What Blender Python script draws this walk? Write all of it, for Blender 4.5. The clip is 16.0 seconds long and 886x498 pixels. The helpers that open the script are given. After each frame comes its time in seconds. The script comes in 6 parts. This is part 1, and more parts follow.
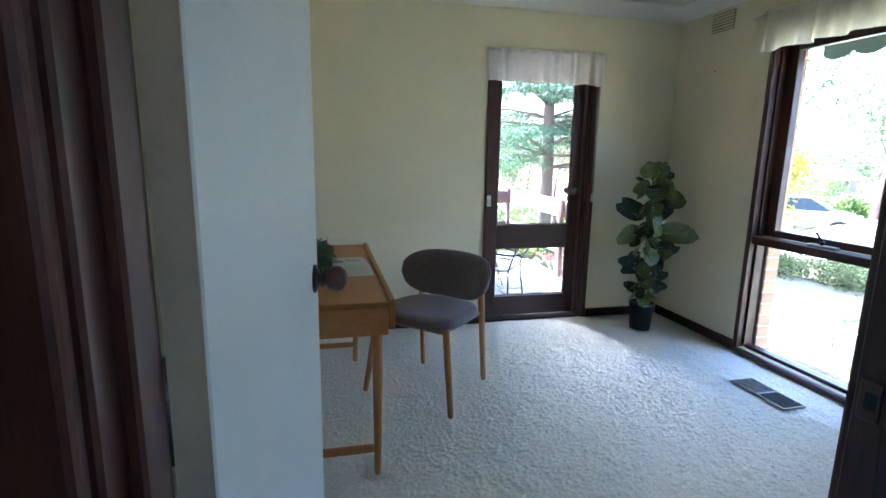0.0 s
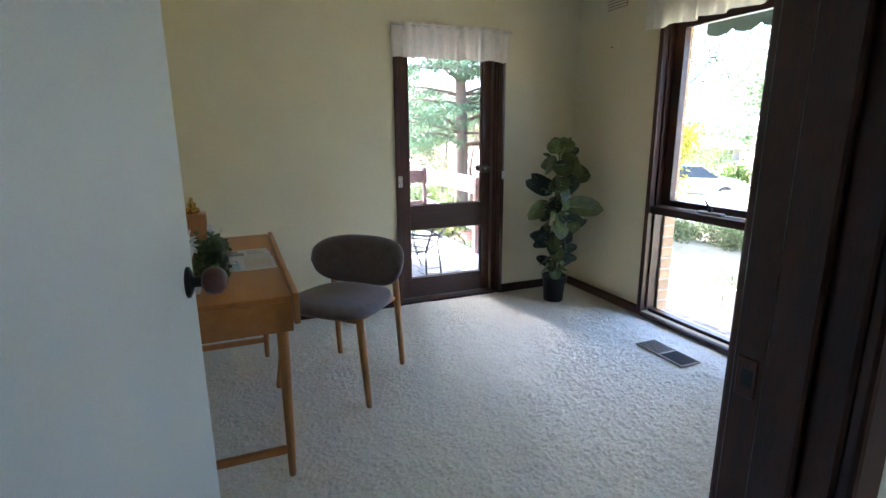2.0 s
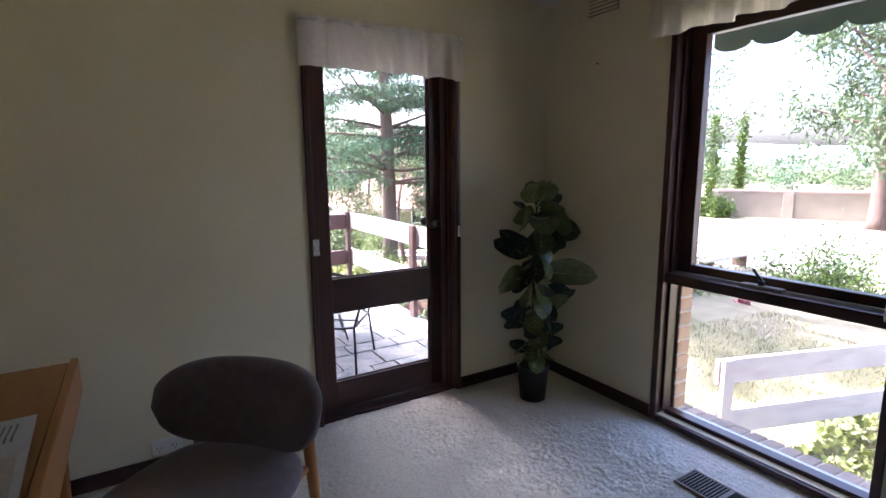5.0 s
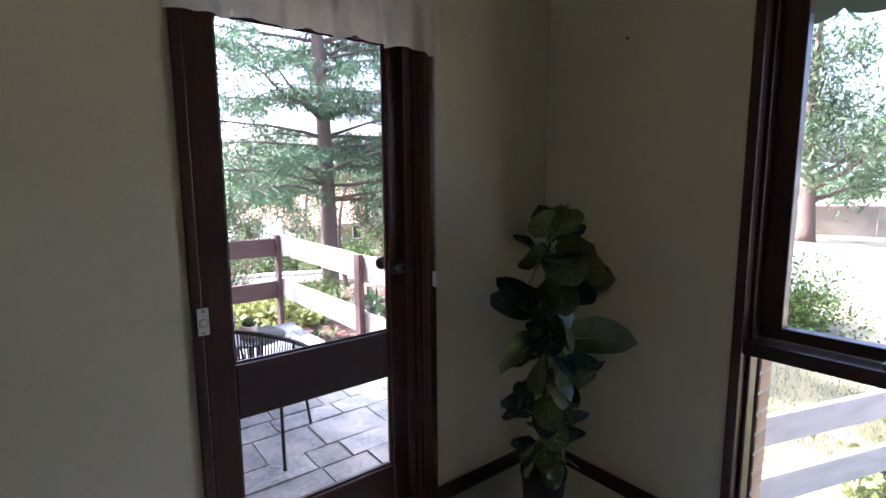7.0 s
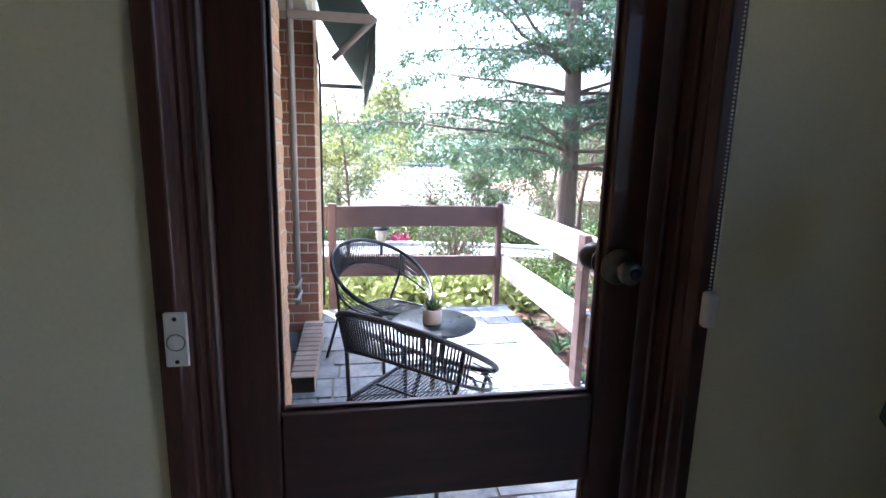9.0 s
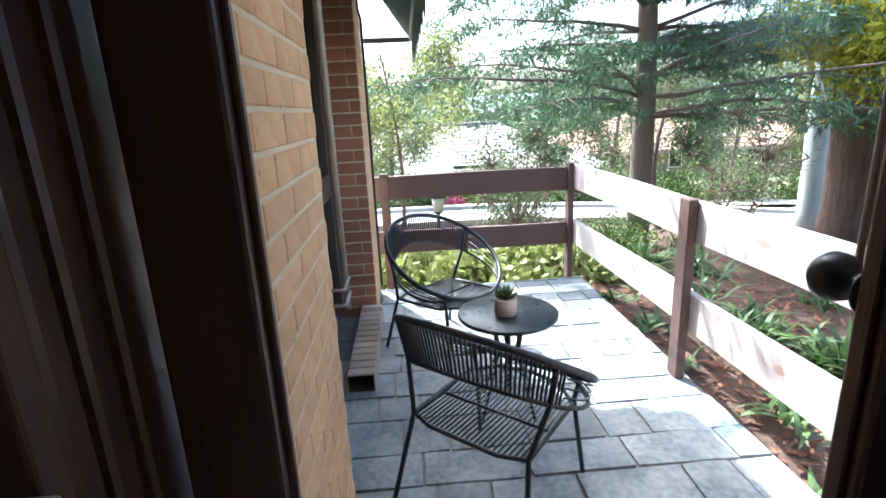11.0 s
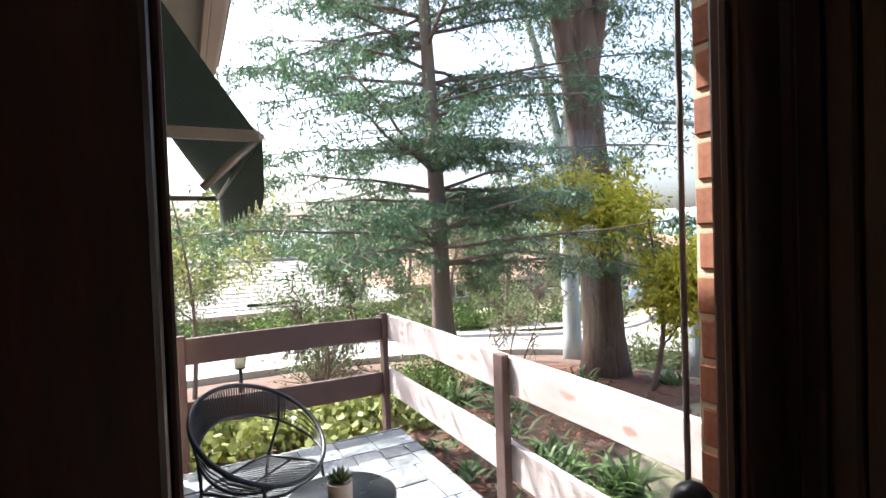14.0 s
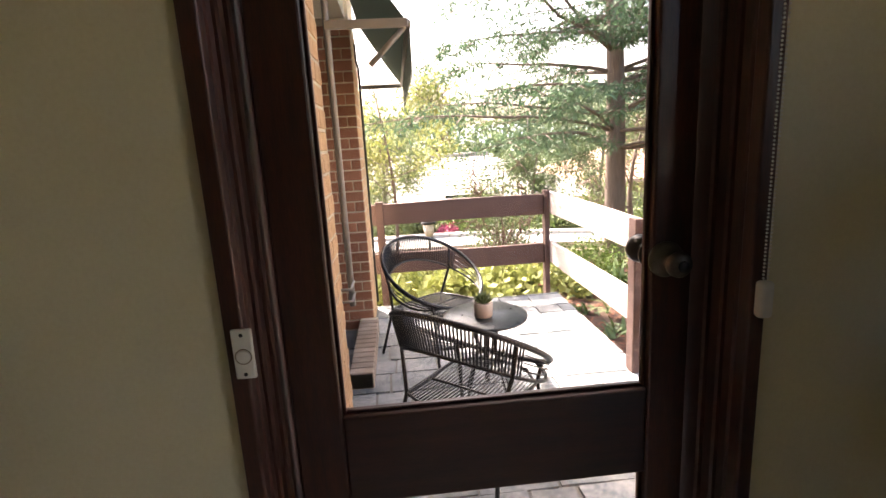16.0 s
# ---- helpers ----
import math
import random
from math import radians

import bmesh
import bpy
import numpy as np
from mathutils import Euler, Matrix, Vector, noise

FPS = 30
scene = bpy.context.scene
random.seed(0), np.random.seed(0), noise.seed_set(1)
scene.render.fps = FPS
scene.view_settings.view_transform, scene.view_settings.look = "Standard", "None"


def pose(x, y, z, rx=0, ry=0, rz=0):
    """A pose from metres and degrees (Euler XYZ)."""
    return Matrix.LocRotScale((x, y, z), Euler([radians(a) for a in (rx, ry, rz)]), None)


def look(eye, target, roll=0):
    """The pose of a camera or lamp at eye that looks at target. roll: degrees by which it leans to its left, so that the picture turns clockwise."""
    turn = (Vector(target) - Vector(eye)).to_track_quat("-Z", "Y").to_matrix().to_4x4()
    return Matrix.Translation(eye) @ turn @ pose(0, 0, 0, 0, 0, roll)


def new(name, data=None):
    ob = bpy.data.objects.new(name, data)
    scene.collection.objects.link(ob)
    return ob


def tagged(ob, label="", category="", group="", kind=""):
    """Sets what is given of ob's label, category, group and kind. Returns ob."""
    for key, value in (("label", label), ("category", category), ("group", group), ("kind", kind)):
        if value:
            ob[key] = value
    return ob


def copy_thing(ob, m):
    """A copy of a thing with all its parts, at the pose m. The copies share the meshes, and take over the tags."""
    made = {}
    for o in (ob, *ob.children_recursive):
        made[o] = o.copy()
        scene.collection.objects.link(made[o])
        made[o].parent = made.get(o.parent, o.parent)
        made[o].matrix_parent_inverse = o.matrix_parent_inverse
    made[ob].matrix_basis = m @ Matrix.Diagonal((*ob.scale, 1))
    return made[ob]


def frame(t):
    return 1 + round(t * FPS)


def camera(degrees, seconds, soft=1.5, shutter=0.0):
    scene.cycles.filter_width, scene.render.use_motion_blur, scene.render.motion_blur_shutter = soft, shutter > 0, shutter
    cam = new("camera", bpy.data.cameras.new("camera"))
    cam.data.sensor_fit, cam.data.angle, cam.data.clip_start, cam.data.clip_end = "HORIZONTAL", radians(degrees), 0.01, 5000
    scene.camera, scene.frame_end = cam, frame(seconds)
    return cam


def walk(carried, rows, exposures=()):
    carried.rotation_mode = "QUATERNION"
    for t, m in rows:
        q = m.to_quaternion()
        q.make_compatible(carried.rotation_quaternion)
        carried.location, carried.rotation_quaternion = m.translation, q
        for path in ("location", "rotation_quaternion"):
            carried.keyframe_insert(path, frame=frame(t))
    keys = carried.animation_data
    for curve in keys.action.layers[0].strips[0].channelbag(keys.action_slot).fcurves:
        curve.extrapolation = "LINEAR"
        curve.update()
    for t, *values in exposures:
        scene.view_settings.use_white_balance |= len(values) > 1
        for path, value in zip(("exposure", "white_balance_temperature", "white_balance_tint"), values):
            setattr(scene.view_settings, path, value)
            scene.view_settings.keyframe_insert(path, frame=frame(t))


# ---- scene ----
cam = camera(82.6, 16.0)
PATH = [
    (0, (0.588, 0.469, 1.275), (1.05, 2.379, 0.9), 1.0),
    (0.5, (0.607, 0.458, 1.256), (1.309, 2.284, 0.841), 0.8),
    (1, (0.613, 0.443, 1.259), (1.388, 2.232, 0.811), 1.0),
    (1.5, (0.643, 0.482, 1.27), (1.42, 2.268, 0.814), 1.1),
    (2, (0.666, 0.516, 1.283), (1.412, 2.315, 0.83), -0.3),
    (2.5, (0.702, 0.636, 1.254), (1.441, 2.445, 0.828), -0.4),
    (3, (0.718, 0.799, 1.264), (1.451, 2.61, 0.838), -0.3),
    (3.5, (0.764, 0.94, 1.28), (1.564, 2.721, 0.851), -0.5),
    (4, (0.857, 1.129, 1.289), (1.721, 2.89, 0.898), -0.1),
    (4.5, (0.965, 1.353, 1.309), (1.877, 3.099, 0.964), -1.1),
    (5, (1.04, 1.588, 1.32), (2.068, 3.273, 0.996), -0.5),
    (5.2, (1.057, 1.678, 1.326), (2.165, 3.319, 1.038), -0.6),
    (7.3, (1.541, 2.561, 1.335), (2.764, 4.119, 1.059), -0.4),
    (7.5, (1.606, 2.638, 1.326), (2.72, 4.276, 1.052), -0.2),
    (8, (1.803, 2.844, 1.321), (2.496, 4.697, 1.031), 2.3),
    (8.5, (1.934, 3.037, 1.262), (2.427, 4.948, 0.936), 1.3),
    (9, (2.018, 3.243, 1.202), (2.368, 5.176, 0.826), 1.4),
    (9.2, (2.034, 3.29, 1.216), (2.34, 5.219, 0.786), 1.3),
    (11.3, (2.017, 3.72, 1.201), (2.136, 5.646, 0.675), -2.8),
    (11.5, (1.982, 3.738, 1.249), (2.326, 5.662, 0.822), -5.2),
    (12, (1.874, 3.75, 1.312), (2.668, 5.551, 0.956), -5.9),
    (12.5, (1.827, 3.692, 1.369), (2.718, 5.46, 1.081), -4.0),
    (13, (1.859, 3.714, 1.44), (2.817, 5.463, 1.287), -2.3),
    (13.5, (1.887, 3.73, 1.457), (2.847, 5.484, 1.396), -2.0),
    (14, (1.903, 3.737, 1.375), (2.811, 5.518, 1.328), -2.0),
    (14.5, (1.959, 3.788, 1.312), (2.611, 5.661, 1.058), 1.5),
    (15, (2.063, 3.663, 1.233), (2.45, 5.595, 0.889), -0.2),
    (15.5, (2.075, 3.484, 1.247), (2.258, 5.431, 0.83), -2.0),
    (16, (2.025, 3.225, 1.233), (2.181, 5.175, 0.819), -3.2),
]
EXPO = [(0.0, 4.58, 4900, 9), (0.5, 4.6, 4880, 10), (1.5, 4.58, 5430, 13), (2.5, 4.15, 5400, 13), (3.5, 3.92, 5550, 20), (5.0, 3.42, 5560, 25), (7.5, 3.2, 5300, 21), (8.0, 3.2, 5250, 18), (9.0, 3.1, 5120, 16), (11.5, 2.3, 5350, 2), (12.0, 2.1, 5350, 1), (12.5, 2.1, 5350, 4), (13.5, 2.25, 5700, 10), (15.0, 2.0, 6250, 11), (15.5, 2.25, 6500, 13), (16.0, 3.05, 7150, 20)]
walk(cam, [(t, look(eye, target, roll)) for t, eye, target, roll in PATH], EXPO)

# ---- world and sun ----
SUN_DIR = Vector((-0.39, 0.69, 1.0)).normalized()
world = bpy.data.worlds.new("sky")
scene.world = world
world.use_nodes = True
wn, wl = world.node_tree.nodes, world.node_tree.links
sky = wn.new("ShaderNodeTexSky")
sky.sky_type, sky.sun_disc = "NISHITA", False
sky.sun_elevation, sky.sun_rotation = math.asin(SUN_DIR.z), math.atan2(SUN_DIR.x, SUN_DIR.y)
sky.air_density, sky.dust_density = 1.0, 6.5
wl.new(sky.outputs[0], wn["Background"].inputs[0])
wn["Background"].inputs[1].default_value = 0.15
sun_data = bpy.data.lights.new("sun", "SUN")
sun_data.energy, sun_data.angle, sun_data.color = 4.0, radians(0.53), (1.0, 0.94, 0.86)
sun = new("sun", sun_data)
sun.matrix_world = look(SUN_DIR * 30, (0, 0, 0))


# ---- materials ----
def srgb(h):
    c = [int(h[i:i + 2], 16) / 255 for i in (0, 2, 4)]
    return tuple(v / 12.92 if v <= 0.04045 else ((v + 0.055) / 1.055) ** 2.4 for v in c) + (1,)


def mat(name, a, b=None, scale=20.0, fine=None, rough=0.6, metal=0.0, bump=0.2, dist=0.002, stretch=(1, 1, 1), vary=0.0,
        trans=0.0, coat=0.0, sheen=0.0, rough_var=0.08, island=False):
    """A surface from two colours mixed by coarse and fine noise, with bump, roughness variation and a tint per object."""
    m = bpy.data.materials.new(name)
    m.use_nodes = True
    n, l = m.node_tree.nodes, m.node_tree.links
    p = n["Principled BSDF"]
    tc, mp = n.new("ShaderNodeTexCoord"), n.new("ShaderNodeMapping")
    mp.inputs["Scale"].default_value = stretch
    l.new(tc.outputs["Object"], mp.inputs[0])
    big, small = n.new("ShaderNodeTexNoise"), n.new("ShaderNodeTexNoise")
    big.inputs["Scale"].default_value, big.inputs["Detail"].default_value = scale, 5
    small.inputs["Scale"].default_value, small.inputs["Detail"].default_value = fine or scale * 9, 3
    for t in (big, small):
        l.new(mp.outputs[0], t.inputs["Vector"])
    mixf = n.new("ShaderNodeMath")
    mixf.operation = "MULTIPLY_ADD"
    mixf.inputs[1].default_value = 0.45
    l.new(small.outputs[0], mixf.inputs[0])
    sc = n.new("ShaderNodeMath")
    sc.operation, sc.inputs[1].default_value = "MULTIPLY", 0.55
    l.new(big.outputs[0], sc.inputs[0])
    l.new(sc.outputs[0], mixf.inputs[2])
    ramp = n.new("ShaderNodeValToRGB")
    ramp.color_ramp.elements[0].position, ramp.color_ramp.elements[1].position = 0.33, 0.67
    ramp.color_ramp.elements[0].color, ramp.color_ramp.elements[1].color = a, b or tuple(min(1, c * 1.25) for c in a[:3]) + (1,)
    l.new(mixf.outputs[0], ramp.inputs[0])
    col = ramp.outputs[0]
    if vary:
        if island:
            src = n.new("ShaderNodeNewGeometry").outputs["Random Per Island"]
        else:
            src = n.new("ShaderNodeObjectInfo").outputs["Random"]
        hsv, mr = n.new("ShaderNodeHueSaturation"), n.new("ShaderNodeMapRange")
        mr.inputs["To Min"].default_value, mr.inputs["To Max"].default_value = 1 - vary, 1 + vary
        l.new(src, mr.inputs[0])
        l.new(mr.outputs[0], hsv.inputs["Value"])
        l.new(col, hsv.inputs["Color"])
        col = hsv.outputs[0]
    l.new(col, p.inputs["Base Color"])
    rr = n.new("ShaderNodeMapRange")
    rr.inputs["To Min"].default_value, rr.inputs["To Max"].default_value = max(0.02, rough - rough_var), min(1, rough + rough_var)
    l.new(big.outputs[0], rr.inputs[0])
    l.new(rr.outputs[0], p.inputs["Roughness"])
    p.inputs["Metallic"].default_value = metal
    p.inputs["Coat Weight"].default_value = coat
    p.inputs["Sheen Weight"].default_value = sheen
    if bump:
        bp = n.new("ShaderNodeBump")
        bp.inputs["Strength"].default_value, bp.inputs["Distance"].default_value = bump, dist
        l.new(mixf.outputs[0], bp.inputs["Height"])
        l.new(bp.outputs[0], p.inputs["Normal"])
    if trans:
        tr, mx = n.new("ShaderNodeBsdfTranslucent"), n.new("ShaderNodeMixShader")
        l.new(col, tr.inputs[0])
        mx.inputs[0].default_value = trans
        l.new(p.outputs[0], mx.inputs[1])
        l.new(tr.outputs[0], mx.inputs[2])
        l.new(mx.outputs[0], n["Material Output"].inputs[0])
    return m


def glass_mat(name, tint=(1, 1, 1, 1), rough=0.0, clear=0.93):
    """Thin window glass: mostly clear, with a Fresnel gloss."""
    m = bpy.data.materials.new(name)
    m.use_nodes = True
    n, l = m.node_tree.nodes, m.node_tree.links
    n.remove(n["Principled BSDF"])
    tr, gl, mx, fr = n.new("ShaderNodeBsdfTransparent"), n.new("ShaderNodeBsdfGlossy"), n.new("ShaderNodeMixShader"), n.new("ShaderNodeLayerWeight")
    pw, ad = n.new("ShaderNodeMath"), n.new("ShaderNodeMath")
    pw.operation, pw.inputs[1].default_value = "POWER", 5.0
    ad.operation, ad.inputs[1].default_value, ad.inputs[2].default_value = "MULTIPLY_ADD", 0.5, 0.02
    tr.inputs[0].default_value = tuple(c * clear for c in tint[:3]) + (1,)
    gl.inputs["Roughness"].default_value = rough
    l.new(fr.outputs["Facing"], pw.inputs[0])
    l.new(pw.outputs[0], ad.inputs[0])
    l.new(ad.outputs[0], mx.inputs[0])
    l.new(tr.outputs[0], mx.inputs[1])
    l.new(gl.outputs[0], mx.inputs[2])
    l.new(mx.outputs[0], n["Material Output"].inputs[0])
    return m


M = {
    "wall": mat("cream_paint", srgb("d8cfae"), srgb("e0d8ba"), 3, 160, 0.75, bump=0.12, dist=0.0008),
    "ceiling": mat("ceiling_paint", srgb("dcd8cc"), srgb("e4e1d8"), 4, 120, 0.85, bump=0.1, dist=0.001),
    "carpet": mat("wool_carpet", srgb("cfcab6"), srgb("f8f5e8"), 95, 380, 0.97, bump=0.9, dist=0.005, sheen=0.3),
    "darkwood": mat("dark_stained_timber", srgb("2f1811"), srgb("512b20"), 9, 70, 0.42, bump=0.1, dist=0.0006, stretch=(6, 6, 0.6), coat=0.1),
    "darkwood_h": mat("dark_stained_timber_rail", srgb("2a1511"), srgb("45241c"), 9, 70, 0.38, bump=0.15, dist=0.0008, stretch=(0.6, 0.6, 6), coat=0.15),
    "whitedoor": mat("white_door_paint", srgb("d3dad8"), srgb("dbe1df"), 5, 200, 0.45, bump=0.06, dist=0.0006),
    "dooredge": mat("cream_edge_paint", srgb("b9ad94"), srgb("c6ba9f"), 8, 100, 0.6),
    "oak": mat("oiled_oak", srgb("a8703a"), srgb("bd8449"), 6, 60, 0.42, bump=0.12, dist=0.0008, stretch=(5, 0.5, 5)),
    "oakleg": mat("oak_leg", srgb("a9743f"), srgb("c18c55"), 6, 60, 0.45, bump=0.1, dist=0.0008, stretch=(5, 5, 0.5)),
    "greyfabric": mat("grey_wool_fabric", srgb("61585d"), srgb("776d71"), 30, 700, 0.95, bump=0.5, dist=0.0012, sheen=0.4),
    "bluefabric": mat("pale_blue_grey_fabric", srgb("7d8f99"), srgb("95a6ae"), 30, 650, 0.95, bump=0.5, dist=0.0012, sheen=0.4),
    "pot": mat("black_plastic_pot", srgb("101010"), srgb("1a1a1a"), 20, 200, 0.5, bump=0.1),
    "leaf": mat("rubber_plant_leaf", srgb("3f4b24"), srgb("757e45"), 14, 90, 0.32, bump=0.2, dist=0.001, vary=0.35),
    "leafdark": mat("dark_green_leaf", srgb("12241d"), srgb("20362b"), 14, 90, 0.45, bump=0.2, dist=0.001, vary=0.3),
    "vein": mat("pale_leaf_vein", srgb("8e9c62"), srgb("a9b37c"), 30, 90, 0.5),
    "stem": mat("plant_stem", srgb("2f3a1e"), srgb("4a4a2a"), 30, 90, 0.7),
    "soil": mat("potting_soil", srgb("241a13"), srgb("3a2b20"), 60, 300, 0.95, bump=0.8, dist=0.005),
    "voile": mat("white_voile", srgb("e2ddd4"), srgb("f0ece4"), 40, 500, 0.9, bump=0.3, dist=0.001, trans=0.6),
    "white": mat("white_plastic", srgb("d8d6cf"), srgb("e2e0da"), 15, 100, 0.4, bump=0.03),
    "steel": mat("brushed_steel", srgb("5f5a54"), srgb("78736c"), 30, 300, 0.36, metal=1.0, bump=0.05),
    "black": mat("black_enamel", srgb("0c0c0d"), srgb("151517"), 20, 200, 0.35, bump=0.05),
    "cord": mat("black_pvc_cord", srgb("15171a"), srgb("22262a"), 60, 300, 0.4, bump=0.1),
    "darkmetal": mat("dark_metal_tabletop", srgb("20262a"), srgb("343c40"), 25, 200, 0.3, metal=0.3, bump=0.1, dist=0.001),
    "framewood": mat("walnut_picture_frame", srgb("5a3820"), srgb("744b2c"), 6, 60, 0.5, bump=0.1, dist=0.0008, stretch=(5, 5, 0.5)),
    "knobwood": mat("dark_turned_wood", srgb("3a1b10"), srgb("5a2c1a"), 20, 120, 0.3, coat=0.3),
    "gold": mat("polished_brass", srgb("c69a45"), srgb("d8b162"), 20, 100, 0.2, metal=1.0, bump=0.05),
    "paper": mat("magazine_paper", srgb("c9cbcd"), srgb("dadbdc"), 10, 120, 0.35, bump=0.03),
    "ink_blue": mat("printed_pale_blue", srgb("8fb0bd"), srgb("a9c3cc"), 30, 90, 0.35, bump=0),
    "ink_grey": mat("printed_grey", srgb("5d5f62"), srgb("86888a"), 60, 200, 0.35, bump=0),
    "ink_tan": mat("printed_tan", srgb("b9b2a4"), srgb("d0cabd"), 60, 200, 0.35, bump=0),
    "shell": mat("white_resin_coral", srgb("cfccc4"), srgb("e2e0da"), 30, 200, 0.7, bump=0.4, dist=0.003),
    "artsky": mat("painted_grey_sky", srgb("7d848c"), srgb("979da3"), 6, 60, 0.6, bump=0.05),
    "artmount": mat("painted_blue_mountain", srgb("2b3a4a"), srgb("415366"), 8, 60, 0.6, bump=0.05),
    "artmeadow": mat("painted_dark_meadow", srgb("3a3f45"), srgb("4d5053"), 12, 90, 0.6, bump=0.05),
    "artcow": mat("painted_russet", srgb("523e36"), srgb("70584d"), 30, 120, 0.6, bump=0.05),
    "artpale": mat("painted_pale", srgb("9b9a94"), srgb("b3b2ab"), 30, 120, 0.6, bump=0.05),
    "ventdark": mat("dark_register_slot", srgb("070605"), srgb("0d0b09"), 30, 100, 0.92),
    "ventbeige": mat("beige_register", srgb("7d715f"), srgb("8b7e6b"), 30, 100, 0.5),
    "brick": mat("tan_clay_brick", srgb("c0966c"), srgb("dcb78e"), 14, 110, 0.9, bump=0.5, dist=0.003, vary=0.09),
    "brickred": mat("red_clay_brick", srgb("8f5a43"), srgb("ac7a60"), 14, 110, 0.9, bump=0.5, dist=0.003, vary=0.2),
    "brickpale": mat("pale_sill_brick", srgb("9a8776"), srgb("b8a594"), 14, 110, 0.9, bump=0.5, dist=0.003, vary=0.2),
    "mortar": mat("pale_mortar", srgb("c6b89d"), srgb("dccfb5"), 30, 200, 0.95, bump=0.6, dist=0.002),
    "slate": mat("slate_paver", srgb("535e66"), srgb("9fa2a1"), 5, 40, 0.55, bump=0.8, dist=0.006, vary=0.3),
    "grout": mat("dark_grout", srgb("706e69"), srgb("85827b"), 30, 200, 0.95, bump=0.5, dist=0.003),
    "fencepaint": mat("weathered_pink_grey_timber", srgb("ada09c"), srgb("cfc5c1"), 5, 60, 0.8, bump=0.35, dist=0.002, stretch=(1, 0.5, 3)),
    # darker fence timber: the unlit side of the far rails is put into its colour
    "fencedark": mat("weathered_timber_shaded", srgb("4a3530"), srgb("66504a"), 5, 60, 0.8, bump=0.35, dist=0.002, stretch=(1, 1, 3)),
    "fencepatch": mat("bare_timber_patch", srgb("a08578"), srgb("b89d90"), 30, 120, 0.85, bump=0.3),
    "canvas": mat("green_awning_canvas", srgb("3c463a"), srgb("525c4b"), 20, 400, 0.85, bump=0.2, dist=0.001, trans=0.25),
    "alu": mat("grey_painted_aluminium", srgb("8d8a86"), srgb("a09d99"), 20, 150, 0.45, metal=0.3, bump=0.05),
    "eave": mat("brown_fascia_paint", srgb("9b857d"), srgb("ad978e"), 10, 100, 0.6, bump=0.1),
    "eave_pit": mat("burnt_brick_pit", srgb("4a3526"), srgb("5f4735"), 30, 200, 0.95),
    "soffit": mat("soffit_board", srgb("8b817a"), srgb("9c938c"), 10, 100, 0.8, bump=0.1),
    "mulch": mat("bark_mulch", srgb("463329"), srgb("6f5646"), 18, 120, 0.95, bump=0.9, dist=0.02),
    "chip": mat("bark_chip", srgb("5d3a29"), srgb("8a5c45"), 18, 120, 0.9, bump=0.4, vary=0.4, island=True),
    "lawn": mat("dry_lawn", srgb("54563a"), srgb("8f8866"), 3, 60, 0.95, bump=0.9, dist=0.02),
    "soilground": mat("shaded_garden_soil", srgb("66604c"), srgb("8b8468"), 4, 50, 0.95, bump=0.8, dist=0.02),
    "asphalt": mat("pale_worn_asphalt", srgb("777674"), srgb("8e8d8a"), 3, 90, 0.9, bump=0.4, dist=0.004),
    "concrete": mat("kerb_concrete", srgb("a29d93"), srgb("b9b4a9"), 6, 80, 0.85, bump=0.3, dist=0.003),
    "bark_grey": mat("grey_conifer_bark", srgb("5c4f47"), srgb("7d7067"), 9, 60, 0.95, bump=0.9, dist=0.015, stretch=(3, 3, 0.8)),
    "bark_brown": mat("fibrous_brown_bark", srgb("463730"), srgb("7b665a"), 7, 40, 0.95, bump=1.0, dist=0.03, stretch=(4, 4, 0.5)),
    "bark_smooth": mat("smooth_blue_grey_bark", srgb("7f8a8c"), srgb("a7adab"), 3, 30, 0.8, bump=0.4, dist=0.01, stretch=(2, 2, 0.6)),
    "needle": mat("conifer_needles", srgb("36523a"), srgb("617b5a"), 1.2, 12, 0.7, bump=0, vary=0.35, trans=0.25, island=True),
    "gumleaf": mat("gum_leaves", srgb("3f5236"), srgb("66774f"), 1.2, 12, 0.6, bump=0, vary=0.35, trans=0.25, island=True),
    "wattleleaf": mat("yellow_green_wattle", srgb("9c9a2a"), srgb("cfc748"), 1.5, 12, 0.7, bump=0, vary=0.3, trans=0.35, island=True),
    "hedge": mat("hedge_leaves", srgb("3c5224"), srgb("6d8238"), 1.5, 12, 0.7, bump=0, vary=0.35, trans=0.2, island=True),
    "shrub": mat("olive_shrub_leaves", srgb("4d5a34"), srgb("7f8a58"), 1.5, 12, 0.7, bump=0, vary=0.35, trans=0.25, island=True),
    "cover": mat("yellow_green_groundcover", srgb("66753a"), srgb("a5a866"), 3, 20, 0.6, bump=0, vary=0.35, trans=0.3, island=True),
    "strap": mat("strap_leaf", srgb("40592e"), srgb("708350"), 3, 20, 0.5, bump=0, vary=0.3, trans=0.25, island=True),
    "grass": mat("dry_grass", srgb("666c42"), srgb("908e64"), 3, 20, 0.8, bump=0, vary=0.3, trans=0.2, island=True),
    "flower": mat("pink_flowers", srgb("a04058"), srgb("c05a70"), 3, 20, 0.7, bump=0, vary=0.3, island=True),
    "rooftile": mat("grey_roof_tiles", srgb("8b867e"), srgb("a8a29a"), 2, 30, 0.85, bump=0.5, dist=0.02),
    "roofred": mat("terracotta_roof_tiles", srgb("96705c"), srgb("b18c76"), 2, 30, 0.85, bump=0.5, dist=0.02),
    "housewall": mat("cream_brick_house", srgb("857a6c"), srgb("9c9182"), 3, 40, 0.9, bump=0.3),
    "carblue": mat("pale_blue_car_paint", srgb("7f93a3"), srgb("8b9fae"), 3, 40, 0.25, metal=0.4, bump=0, coat=0.6),
